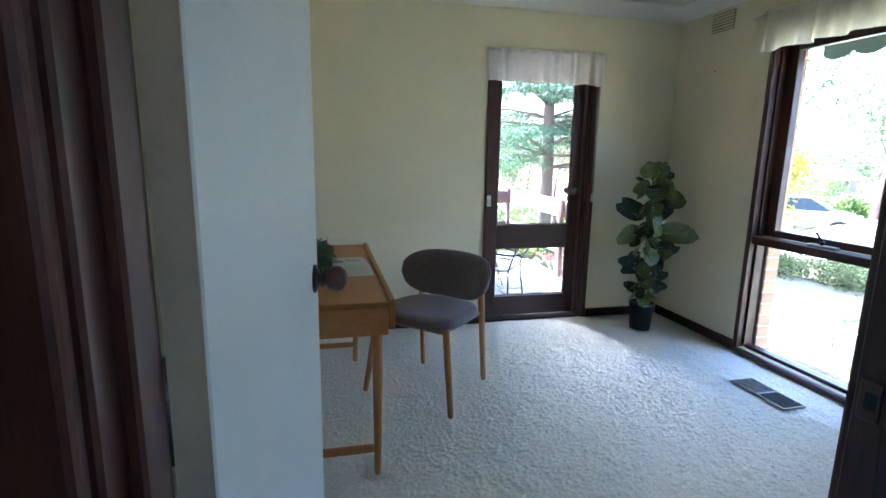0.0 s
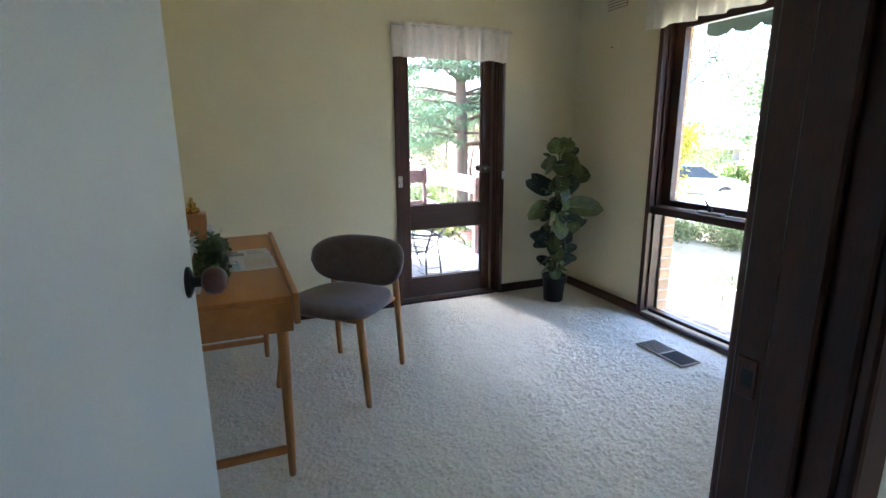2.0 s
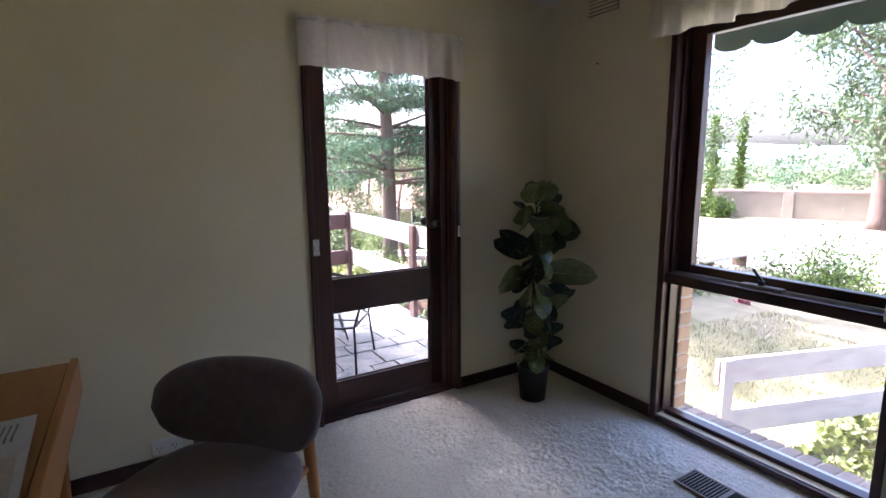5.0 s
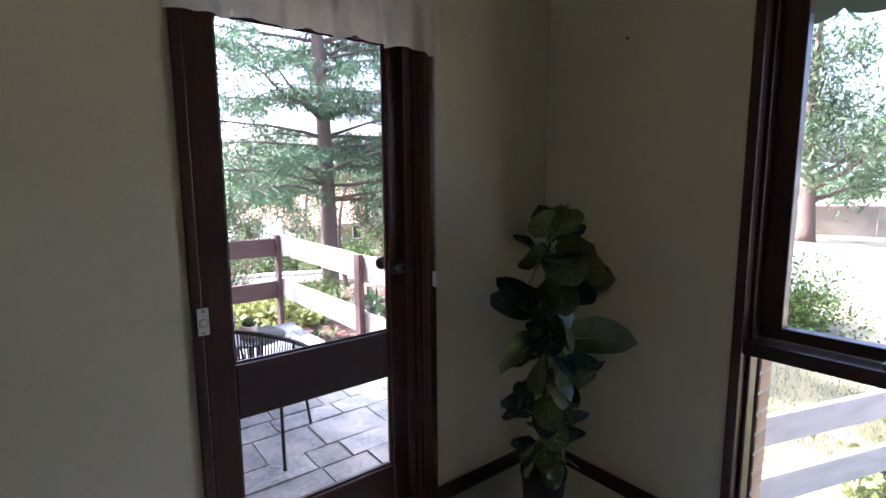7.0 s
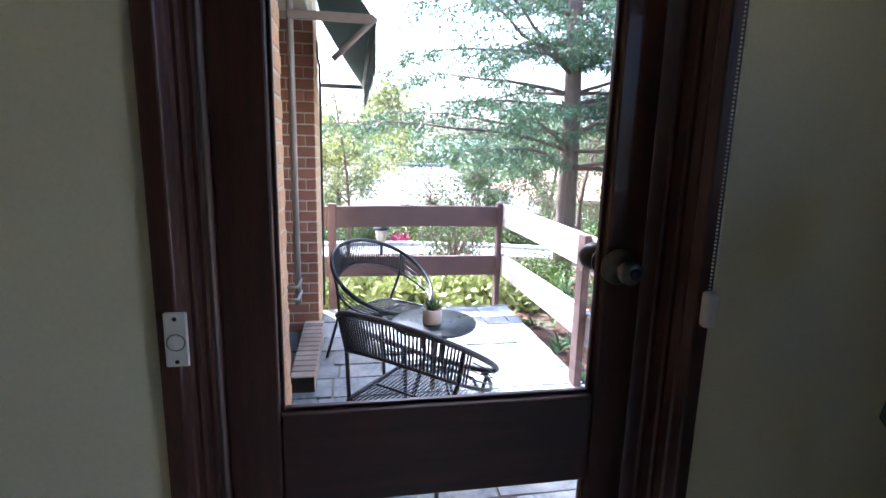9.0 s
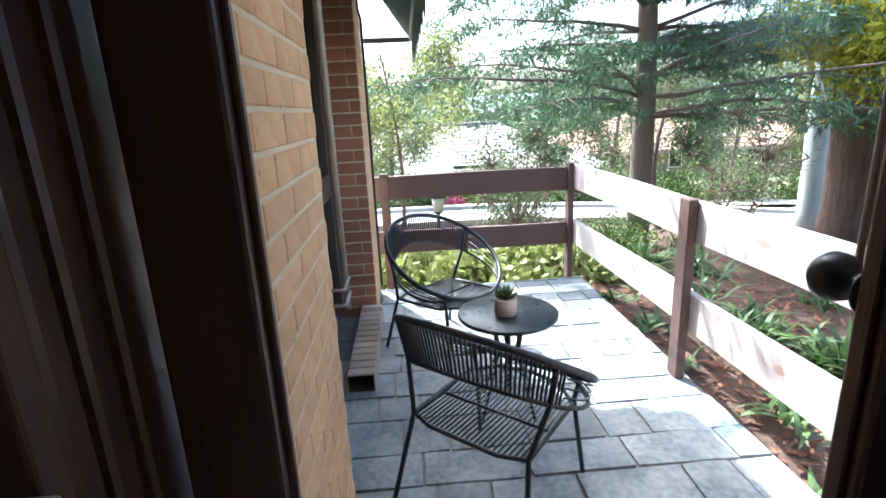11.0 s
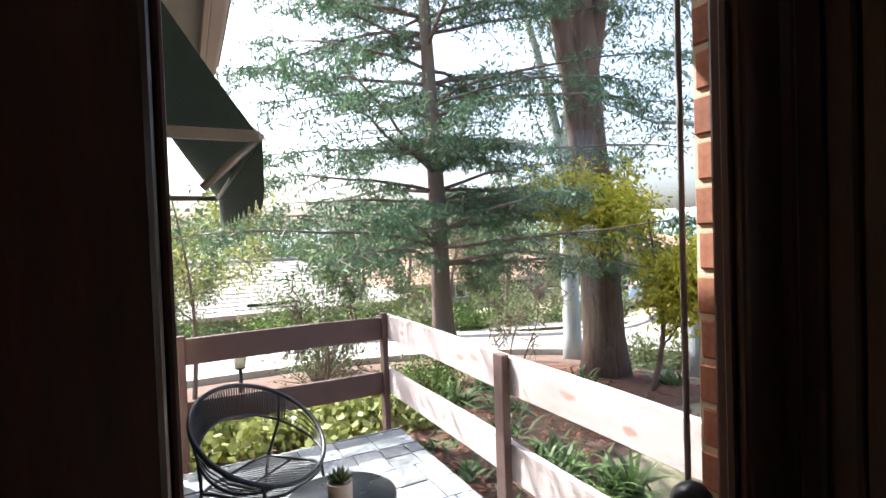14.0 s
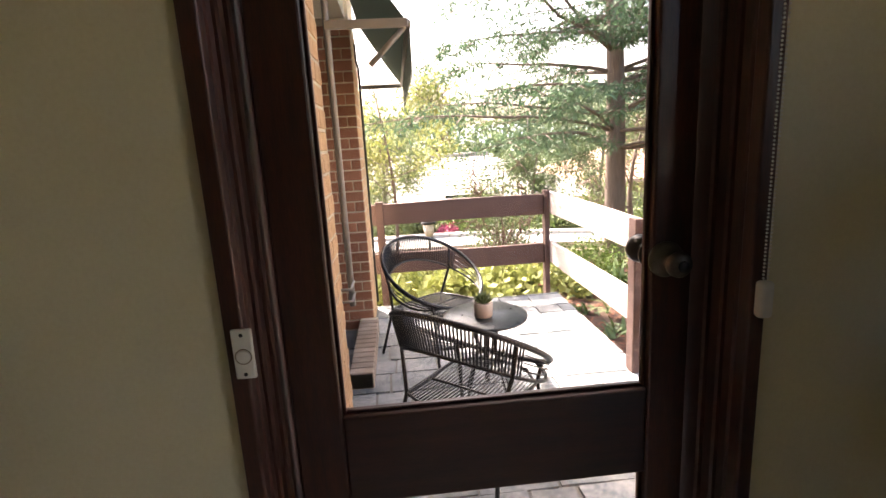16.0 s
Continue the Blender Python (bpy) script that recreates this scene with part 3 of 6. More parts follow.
# ---- gathered valances ----
def valance(name, p0, along, out, width, top, drop, label, seed):
    """A gathered voile strip on a rod: along and out are unit vectors."""
    r = root(name, p0, label, "valance")
    rg = np.random.default_rng(seed)
    n, k = 170, 12
    al, ou = np.array(along), np.array(out)
    ph = np.cumsum(rg.uniform(0.15, 0.62, n))
    amp = 0.008 + 0.006 * np.interp(np.arange(n), np.arange(0, n + 10, 8), rg.normal(0, 1, len(np.arange(0, n + 10, 8))))
    verts = []
    for j in range(k + 1):
        f = j / k
        for i in range(n):
            u = i / (n - 1)
            d = 0.055 + np.sin(ph[i]) * amp[i] * (0.35 + 1.1 * f) + 0.004 * f
            d = d * min(1, 8 * u + 0.25, 8 * (1 - u) + 0.25)
            frill = 0.012 if j == 0 else 0.0
            z = top - drop * f + (0.006 * np.sin(ph[i] * 0.5) if j == k else 0) + frill * (0.6 + 0.4 * np.sin(ph[i] * 1.3))
            q = np.array(p0) * [1, 1, 0] + al * (u * width) + ou * d
            verts.append((q[0], q[1], z))
    faces = [(j * n + i, j * n + i + 1, (j + 1) * n + i + 1, (j + 1) * n + i) for j in range(k) for i in range(n - 1)]
    raw("gathered_cloth", verts, faces, M["voile"], r, smooth=True)
    a = Vector(p0)
    tube("rod", [(a.x + out[0] * 0.05, a.y + out[1] * 0.05, top - 0.012), (a.x + along[0] * width + out[0] * 0.05, a.y + along[1] * width + out[1] * 0.05, top - 0.012)], 0.006, M["white"], r)


valance("door_valance", (1.728, YN - 0.018, 1.98), (1, 0, 0), (0, -1, 0), 0.90, 1.985, 0.215, "sheer white gathered valance above the glass door", 5)
valance("window_valance", (XE - 0.0145, 3.26, 2.1), (0, -1, 0), (-1, 0, 0), 1.16, 2.13, 0.225, "sheer white gathered valance above the tall window", 6)

# air vent and hook high on the east wall
av = root("wall_vent", (XE, 3.615, 2.18), "cream slatted wall vent below the cornice", "air vent")
box("vent_back", (XE - 0.003, XE, 3.475, 3.68, 2.118, 2.24), M["ventbeige"], av, bevel=0.001)
for i in range(6):
    box("slat", (XE - 0.012, XE - 0.003, 3.48, 3.675, 2.122 + 0.0195 * i, 2.134 + 0.0195 * i), M["wall"], av, bevel=0.002)
hk = tube("wall_hook", [(XE, 3.597, 1.865), (XE - 0.012, 3.597, 1.862), (XE - 0.016, 3.597, 1.868)], 0.0035, M["black"], None, "tiny dark nail hook in the cream wall", cat="hook")
pt = root("power_outlet", (1.065, YN, 0.1), "white double power outlet low on the wall", "outlet")
box("plate", (1.005, 1.125, YN - 0.01, YN, 0.078, 0.148), M["white"], pt, bevel=0.003, seg=2)
for x in (1.03, 1.09):
    box("switch", (x, x + 0.012, YN - 0.0125, YN - 0.01, 0.125, 0.14), M["white"], pt, bevel=0.001)
    for dx, dz in ((-0.004, 0.108), (0.012, 0.108), (0.004, 0.092)):
        box("socket_slot", (x + dx, x + dx + 0.003, YN - 0.0108, YN - 0.0099, dz, dz + 0.009), M["black"], pt, bevel=0)

# ---- doorway to the hall and the white door ----
hf = root("door_2", (0.82, 0.85, 0), "dark-stained timber door frame of the doorway", "door frame", kind="structure")
for a, b in ((DX0 - 0.02, DX0), (DX1, DX1 + 0.02)):
    box("jamb", (a, b, YH - 0.004, YS + 0.004, -0.004, 2.06), M["darkwood"], hf, bevel=0.003)
box("head", (DX0, DX1, YH - 0.004, YS + 0.004, 2.04, 2.06), M["darkwood_h"], hf, bevel=0.003)
for a, b in ((DX0 - 0.075, DX0 - 0.006), (DX1 + 0.006, DX1 + 0.058)):
    box("architrave", (a, b, YH - 0.02, YH, -0.004, 2.045), M["darkwood"], hf, bevel=0.006, seg=2)
    box("architrave", (a, b, YS, YS + 0.018, 0.0, 2.045), M["darkwood"], hf, bevel=0.006, seg=2)
for a, b in ((YH - 0.02, YH), (YS, YS + 0.018)):
    box("architrave", (DX0 - 0.075, DX1 + 0.058, a, b, 2.045, 2.11), M["darkwood_h"], hf, bevel=0.006)
box("door_stop", (DX0, DX0 + 0.012, YH + 0.03, YS - 0.042, 0, 2.04), M["darkwood"], hf, bevel=0.003)
box("door_stop", (DX1 - 0.012, DX1, YH + 0.03, YS - 0.042, 0, 2.04), M["darkwood"], hf, bevel=0.003)
box("strike_plate", (DX1 - 0.0022, DX1, YS - 0.03, YS - 0.004, 0.97, 1.02), M["knobwood"], hf, "worn brown strike plate", 0.001)
box("strike_hole", (DX1 - 0.0028, DX1 - 0.0005, YS - 0.026, YS - 0.012, 0.984, 1.006), M["black"], hf, bevel=0)
dr = root("white_door", (0.475, 0.912, 0), "open white painted flush door with a dark round knob", "door")
dm = pose(0.49, 0.911, 0, 0, 0, -6.5)
box("leaf", (-0.036, 0, 0, 0.738, 0.012, 2.03), [M["whitedoor"]], dr, bevel=0.002, m=dm)
box("hinge_edge", (-0.034, -0.002, -0.0025, 0, 0.014, 2.028), M["dooredge"], dr, "cream painted door edge", 0, m=dm)
for z in (0.25, 1.05, 1.8):
    tube("hinge", [dm @ Vector((-0.038, 0.002, z - 0.05)), dm @ Vector((-0.038, 0.002, z + 0.05))], 0.006, M["steel"], dr)
km = dm @ pose(0, 0.676, 0.998, 0, 90, 0)
rose = lathe("knob_rose", [(0.0001, 0), (0.031, 0), (0.031, 0.004), (0.022, 0.009), (0.011, 0.012), (0.011, 0.03), (0.0001, 0.03)], (0, 0, 0), M["black"], dr, "black metal rose", m=km)
lathe("knob", [(0.0001, 0.026), (0.014, 0.027), (0.024, 0.034), (0.0275, 0.046), (0.0265, 0.058), (0.019, 0.068), (0.008, 0.073), (0.0001, 0.074)], (0, 0, 0), M["knobwood"], rose, "turned dark wood knob", m=km)
km2 = dm @ pose(-0.036, 0.676, 0.998, 0, -90, 0)
lathe("knob", [(0.0001, 0), (0.031, 0), (0.022, 0.009), (0.011, 0.012), (0.012, 0.028), (0.024, 0.034), (0.0275, 0.046), (0.019, 0.068), (0.0001, 0.074)], (0, 0, 0), M["knobwood"], dr, m=km2)

# ---- furniture of the room ----
def tapered_leg(name, top, foot, r0, r1, material, parent, n=12):
    t, f = Vector(top), Vector(foot)
    tube(name, [t, t.lerp(f, 0.3), t.lerp(f, 0.97), f], [r0, r0 * 0.97, r1, r1 * 0.85], material, parent, n=n)


DZ = 0.725
desk = root("desk", (0.6, 2.87, 0), "oak writing desk with tapered round legs and a raised front lip", "desk")
box("desktop", (0.335, 0.821, 2.275, 3.48, DZ - 0.02, DZ), M["oak"], desk, bevel=0.003)
box("front_lip", (0.824, 0.845, 2.27, 3.485, DZ - 0.105, DZ + 0.010), M["oak"], desk, bevel=0.004, seg=2)
for a, b in ((2.275, 2.293), (3.462, 3.48)):
    box("side_panel", (0.345, 0.82, a, b, DZ - 0.13, DZ - 0.0215), M["oak"], desk, bevel=0.002)
box("back_panel", (0.34, 0.356, 2.294, 3.46, DZ - 0.13, DZ - 0.022), M["oak"], desk, bevel=0.002)
box("underside", (0.36, 0.818, 2.296, 3.458, DZ - 0.13, DZ - 0.115), M["oak"], desk, bevel=0.002)
box("drawer_front", (0.8195, 0.8235, 2.3, 2.85, DZ - 0.112, DZ - 0.024), M["oak"], desk, bevel=0.001)
for x, y, fx, fy in ((0.785, 2.335, 0.778, 2.305), (0.775, 3.42, 0.762, 3.452), (0.40, 2.335, 0.395, 2.305), (0.40, 3.42, 0.395, 3.452)):
    tapered_leg("leg", (x, y, DZ - 0.128), (fx, fy, 0.0), 0.021, 0.014, M["oakleg"], desk)
for y in (2.312, 3.446):
    box("stretcher", (0.40, 0.765, y - 0.011, y + 0.011, 0.095, 0.125), M["oak"], desk, bevel=0.004)

# upholstered chair: local front is -y
ch = root("dining_chair", (0, 0, 0), "oak dining chair with curved grey wool back and seat", "chair")
bm = bmesh.new()
n = 40
rings = []
for zz, k in ((0.415, 0.90), (0.42, 0.97), (0.435, 1.0), (0.455, 0.985), (0.468, 0.93), (0.474, 0.8), (0.476, 0.45)):
    ring = []
    for i in range(n):
        a = 2 * math.pi * i / n
        c, s = math.cos(a), math.sin(a)
        e = 2 / 3.2
        x = 0.255 * math.copysign(abs(c) ** e, c) * (1.0 - 0.13 * (math.copysign(abs(s) ** e, s) + 1) / 2)
        y = 0.245 * math.copysign(abs(s) ** e, s)
        ring.append(bm.verts.new((x * k, y * k - 0.02, zz + 0.012 * (-y) * 2)))
    rings.append(ring)
for q, w in zip(rings, rings[1:]):
    for i in range(n):
        bm.faces.new((q[i], q[(i + 1) % n], w[(i + 1) % n], w[i]))
bm.faces.new(rings[0][::-1])
bm.faces.new(rings[-1])
part("seat", bm, M["greyfabric"], ch, smooth=True)
bm = bmesh.new()
nu, nv = 36, 20
ring = []
for i in range(nu):
    u = -1 + 2 * i / (nu - 1)
    ang = u * 0.92
    cx, cy = 0.345 * math.sin(ang), 0.21 - 0.30 * (1 - math.cos(ang)) * 0.9
    nrm = Vector((math.sin(ang), math.cos(ang), 0))
    hh = 0.125 * (max(0.0, 1 - abs(u) ** 3.2)) ** 0.5 + 0.002
    th = 0.03 * (max(0.0, 1 - abs(u) ** 5)) ** 0.5 + 0.003
    zc = 0.592 + 0.01 * math.cos(ang)
    row = []
    for j in range(nv):
        a = 2 * math.pi * j / nv
        c, s = math.cos(a), math.sin(a)
        row.append(bm.verts.new(Vector((cx, cy, zc)) + nrm * (th * math.copysign(abs(c) ** 0.7, c) + 0.04 * s * hh / 0.125) + Vector((0, 0, hh * math.copysign(abs(s) ** 0.75, s)))))
    ring.append(row)
for q, w in zip(ring, ring[1:]):
    for j in range(nv):
        bm.faces.new((q[j], w[j], w[(j + 1) % nv], q[(j + 1) % nv]))
bm.faces.new(ring[0])
bm.faces.new(ring[-1][::-1])
part("backrest", bm, M["greyfabric"], ch, smooth=True)
for x0, y0, x1, y1, zt in ((-0.21, -0.20, -0.268, -0.238, 0.425), (0.21, -0.20, 0.268, -0.238, 0.425), (-0.195, 0.195, -0.206, 0.238, 0.55), (0.195, 0.195, 0.206, 0.238, 0.55)):
    tapered_leg("leg", (x0, y0, zt), (x1, y1, 0.0), 0.019, 0.015, M["oakleg"], ch)
box("seat_frame", (-0.2, 0.2, -0.2, 0.19, 0.395, 0.418), M["oakleg"], ch, bevel=0.006)
ch.matrix_basis = pose(1.149, 3.023, 0, 0, 0, -44.5)

# armchair in the corner
ar = root("armchair", (0, 0, 0), "pale blue-grey upholstered wing armchair on splayed oak legs", "armchair")
bm = bmesh.new()
nu, nv = 44, 14
outer, inner = [], []
for i in range(nu):
    u = -1 + 2 * i / (nu - 1)
    ang = u * 2.25
    rad = 0.33 + 0.03 * abs(u)
    x, y = rad * math.sin(ang) * 1.02, 0.02 + rad * math.cos(ang)
    top = 0.50 + 0.36 * smoothstep(0.62, 0.28, abs(u)) + 0.02 * math.cos(u * 3)
    ro, ri = [], []
    for j in range(nv):
        f = j / (nv - 1)
        z = 0.27 + (top - 0.27) * f
        flare = 0.70 + 0.42 * f ** 0.8
        ro.append(bm.verts.new((x * flare, y * flare, z)))
        ri.append(bm.verts.new((x * (flare - 0.16), y * (flare - 0.16), z if f < 1 else z - 0.012)))
    outer.append(ro)
    inner.append(ri)
for s, rv in ((outer, False), (inner, True)):
    for q, w in zip(s, s[1:]):
        for j in range(nv - 1):
            f = (q[j], q[j + 1], w[j + 1], w[j])
            bm.faces.new(f[::-1] if rv else f)
for q, w, a, b in zip(outer, outer[1:], inner, inner[1:]):
    bm.faces.new((q[-1], a[-1], b[-1], w[-1]))
    bm.faces.new((q[0], w[0], b[0], a[0]))
for i in (0, nu - 1):
    for j in range(nv - 1):
        bm.faces.new((outer[i][j], outer[i][j + 1], inner[i][j + 1], inner[i][j]))
bmesh.ops.recalc_face_normals(bm, faces=bm.faces)
shell = part("shell", bm, M["bluefabric"], ar, smooth=True)
box("cushion", (-0.235, 0.235, -0.27, 0.22, 0.27, 0.42), M["bluefabric"], ar, bevel=0.05, seg=4, smooth=True)
for sx, sy in ((-1, -1), (1, -1), (-1, 1), (1, 1)):
    tapered_leg("leg", (sx * 0.17, sy * 0.16, 0.29), (sx * 0.27, sy * 0.25, 0.0), 0.02, 0.013, M["oakleg"], ar)
ar.matrix_basis = pose(2.965, 1.565, 0, 0, 0, -128)

# ---- things on the desk ----
pf = root("framed_picture", (0.42, 3.0, DZ), "framed picture of a highland cow below mountains, leaning on the wall", "picture")
pm = Matrix.Translation((0.44, 0, DZ + 0.004)) @ pose(0, 0, 0, 0, -7.4, 0)
PH, PY0, PY1 = 0.87, 2.72, 3.285
for b in ((-0.028, 0, PY0, PY0 + 0.018, 0, PH), (-0.028, 0, PY1 - 0.018, PY1, 0, PH), (-0.028, 0, PY0 + 0.018, PY1 - 0.018, 0, 0.018), (-0.028, 0, PY0 + 0.018, PY1 - 0.018, PH - 0.018, PH)):
    box("frame_bar", b, M["framewood"], pf, bevel=0.002, m=pm)


def art(name, pts, lift, material):
    bm = bmesh.new()
    bm.faces.new([bm.verts.new(pm @ Vector((-0.012 + lift, PY0 + 0.018 + (PY1 - PY0 - 0.036) * a, 0.018 + (PH - 0.036) * b))) for a, b in pts])
    return part(name, bm, material, pf)


art("sky", [(0, 0), (1, 0), (1, 1), (0, 1)], 0, M["artsky"])
art("mountain", [(0, 0.1), (1, 0.1), (1, 0.52), (0.85, 0.56), (0.7, 0.7), (0.62, 0.62), (0.48, 0.60), (0.3, 0.82), (0.2, 0.78), (0, 0.97)], 0.001, M["artmount"])
art("meadow", [(0, 0), (1, 0), (1, 0.26), (0.6, 0.3), (0, 0.28)], 0.002, M["artmeadow"])
art("animal_shape", [(0.40, 0.22), (0.46, 0.08), (0.5, 0.08), (0.52, 0.2), (0.66, 0.2), (0.68, 0.06), (0.72, 0.06), (0.76, 0.3), (0.72, 0.42), (0.56, 0.46), (0.5, 0.5), (0.42, 0.47), (0.38, 0.36)], 0.003, M["artcow"])
art("pale_shape", [(0.44, 0.3), (0.5, 0.28), (0.53, 0.4), (0.46, 0.42)], 0.004, M["artpale"])
art("horn_shape", [(0.34, 0.52), (0.4, 0.475), (0.52, 0.49), (0.58, 0.54), (0.52, 0.51), (0.4, 0.495)], 0.004, M["artpale"])
for i in range(4):
    art("caption_bar", [(0.62 + 0.08 * i, 0.05), (0.67 + 0.08 * i, 0.05), (0.67 + 0.08 * i, 0.09), (0.62 + 0.08 * i, 0.09)], 0.004, M["artpale"])

bx = root("timber_box", (0.462, 3.38, DZ), "small open timber box with a white drawer on the desk", "box")
for nm, b in (("side", (0.405, 0.521, 3.327, 3.338, 0, 0.155)), ("side", (0.405, 0.521, 3.422, 3.433, 0, 0.155)), ("top", (0.405, 0.521, 3.339, 3.421, 0.144, 0.155)),
              ("shelf", (0.405, 0.521, 3.339, 3.421, 0.078, 0.086)), ("bottom", (0.405, 0.521, 3.339, 3.421, 0, 0.008)), ("back", (0.405, 0.413, 3.339, 3.421, 0.0085, 0.0775)), ("back", (0.405, 0.413, 3.339, 3.421, 0.0865, 0.1435))):
    box(nm, b[:4] + (DZ + b[4], DZ + b[5]), M["oakleg"], bx, bevel=0.001)
dw = box("drawer", (0.418, 0.548, 3.34, 3.42, DZ + 0.009, DZ + 0.077), M["white"], bx, "white drawer, pulled out", 0.002)
box("drawer_pull", (0.5485, 0.5505, 3.37, 3.39, DZ + 0.035, DZ + 0.052), M["black"], dw, bevel=0.001)
lathe("gold_figurine", [(0.0001, 0), (0.03, 0), (0.038, 0.008), (0.036, 0.02), (0.028, 0.03), (0.018, 0.034), (0.022, 0.042), (0.021, 0.052), (0.012, 0.06), (0.008, 0.066), (0.011, 0.074), (0.007, 0.082), (0.0001, 0.084)], (0.46, 3.38, DZ + 0.155), M["gold"], None, "small polished brass rounded figurine on the timber box", cat="figurine")
so = root("coral_ornament", (0.48, 2.47, DZ), "white spiky conch ornament on a square white base", "ornament")
box("base", (0.435, 0.525, 2.425, 2.515, DZ, DZ + 0.028), M["shell"], so, bevel=0.002)
for dy in (-0.012, 0.012):
    tube("post", [(0.48, 2.47 + dy, DZ + 0.028), (0.48, 2.47 + dy, DZ + 0.12)], 0.003, M["shell"], so)
bm = bmesh.new()
rg = random.Random(4)
bmesh.ops.create_icosphere(bm, subdivisions=3, radius=0.05, matrix=Matrix.Translation((0.48, 2.47, DZ + 0.165)) @ Matrix.Diagonal((0.7, 1.05, 1.25, 1)))
for v in bm.verts:
    v.co += (v.co - Vector((0.48, 2.47, DZ + 0.165))).normalized() * (0.012 * noise.noise(v.co * 60))
for i in range(60):
    a, b = rg.uniform(0, 6.28), rg.uniform(-0.8, 1.3)
    d = Vector((math.cos(a) * math.cos(b) * 0.8, math.sin(a) * math.cos(b) * 1.15, math.sin(b)))
    p = Vector((0.48, 2.47, DZ + 0.165)) + d * 0.035
    L = rg.uniform(0.012, 0.046) * (1.2 if b > 0.3 else 0.8)
    add_tube(bm, [p, p + d * L * 0.5 + Vector((0, 0, 0.004)), p + d * L], [0.009, 0.006, 0.0015], 6)
part("shell", bm, M["shell"], so, smooth=True)

va = root("glass_vase", (0.56, 2.60, DZ), "round ribbed glass vase filled with small green foliage", "vase")
bm = bmesh.new()
add_lathe(bm, [(0.0001, 0), (0.055, 0), (0.064, 0.02), (0.066, 0.06), (0.062, 0.11), (0.06, 0.125), (0.057, 0.125), (0.058, 0.06), (0.052, 0.012), (0.0001, 0.01)], (0.56, 2.60, DZ), 36)
g = part("vase", bm, M["vaseglass"], va, smooth=True)
rgn = np.random.default_rng(8)
v, f = leaf_cloud(rgn, [(0.56 + 0.035 * math.cos(a), 2.60 + 0.035 * math.sin(a), DZ + z) for a in np.linspace(0, 6.28, 9) for z in (0.03, 0.06, 0.09, 0.12, 0.145)], 0.02, 22, (0.014, 0.014, 0.016), aspect=0.8)
raw("foliage", v, f, M["strap"], va, "small dark green leaves")
for i in range(7):
    a = i * 0.9
    tube("stalk", [(0.56 + 0.01 * math.cos(a), 2.60 + 0.01 * math.sin(a), DZ + 0.012), (0.56 + 0.04 * math.cos(a), 2.60 + 0.04 * math.sin(a), DZ + 0.14)], 0.0018, M["stem"], va, n=5)

mg = root("magazine", (0.70, 2.86, DZ), "open glossy magazine with interior photographs lying on the desk", "magazine")
mm = Matrix.Translation((0.685, 2.892, DZ)) @ pose(0, 0, 0, 0, 0, 3)
bm = bmesh.new()
nn = 26
for lay in (0, 1):
    top = []
    for i in range(nn):
        u = -1 + 2 * i / (nn - 1)
        z = 0.003 + 0.012 * math.exp(-((abs(u) - 0.28) / 0.3) ** 2) - 0.010 * math.exp(-(u / 0.06) ** 2)
        z = z if lay else 0.0005
        top.append([bm.verts.new(mm @ Vector((x, u * 0.2, z))) for x in (-0.115, 0.115)])
    for q, w in zip(top, top[1:]):
        f = (q[0], q[1], w[1], w[0])
        bm.faces.new(f if lay else f[::-1])
part("page_spread", bm, M["paper"], mg, smooth=True)


def photo(name, x0, x1, u0, u1, material):
    bm = bmesh.new()
    rows = []
    for u in np.linspace(u0, u1, 10):
        z = 0.0038 + 0.012 * math.exp(-((abs(u) - 0.28) / 0.3) ** 2) - 0.010 * math.exp(-(u / 0.06) ** 2)
        rows.append([bm.verts.new(mm @ Vector((x, u * 0.2, z))) for x in (x0, x1)])
    for q, w in zip(rows, rows[1:]):
        bm.faces.new((q[0], q[1], w[1], w[0]))
    part(name, bm, material, mg)


photo("photo", -0.01, 0.10, -0.93, -0.12, M["ink_tan"])
photo("photo", -0.10, -0.03, -0.9, -0.5, M["ink_blue"])
photo("photo", -0.1, 0.0, 0.15, 0.5, M["ink_grey"])
photo("photo", -0.1, -0.02, 0.58, 0.9, M["ink_grey"])
for k in range(6):
    photo("text_bar", 0.02 + 0.012 * k, 0.025 + 0.012 * k, 0.2, 0.8, M["ink_grey"])

# ---- the potted plant in the corner ----
pl = root("potted_plant", (2.9, 3.66, 0), "tall artificial rubber plant with broad green leaves in a black pot", "plant")
pot = lathe("pot", [(0.0001, 0), (0.072, 0), (0.086, 0.17), (0.09, 0.175), (0.092, 0.2), (0.086, 0.203), (0.082, 0.195), (0.08, 0.18), (0.0001, 0.178)], (2.9, 3.66, 0), M["pot"], pl, "black plastic nursery pot", n=32)
lathe("soil", [(0.0001, 0), (0.079, 0), (0.076, 0.006), (0.0001, 0.008)], (2.9, 3.66, 0.181), M["soil"], pot)
stem_pts = [(2.9, 3.66, 0.18), (2.905, 3.665, 0.5), (2.89, 3.66, 0.85), (2.90, 3.655, 1.10)]
tube("stem", stem_pts, [0.012, 0.011, 0.009, 0.005], M["stem"], pl)


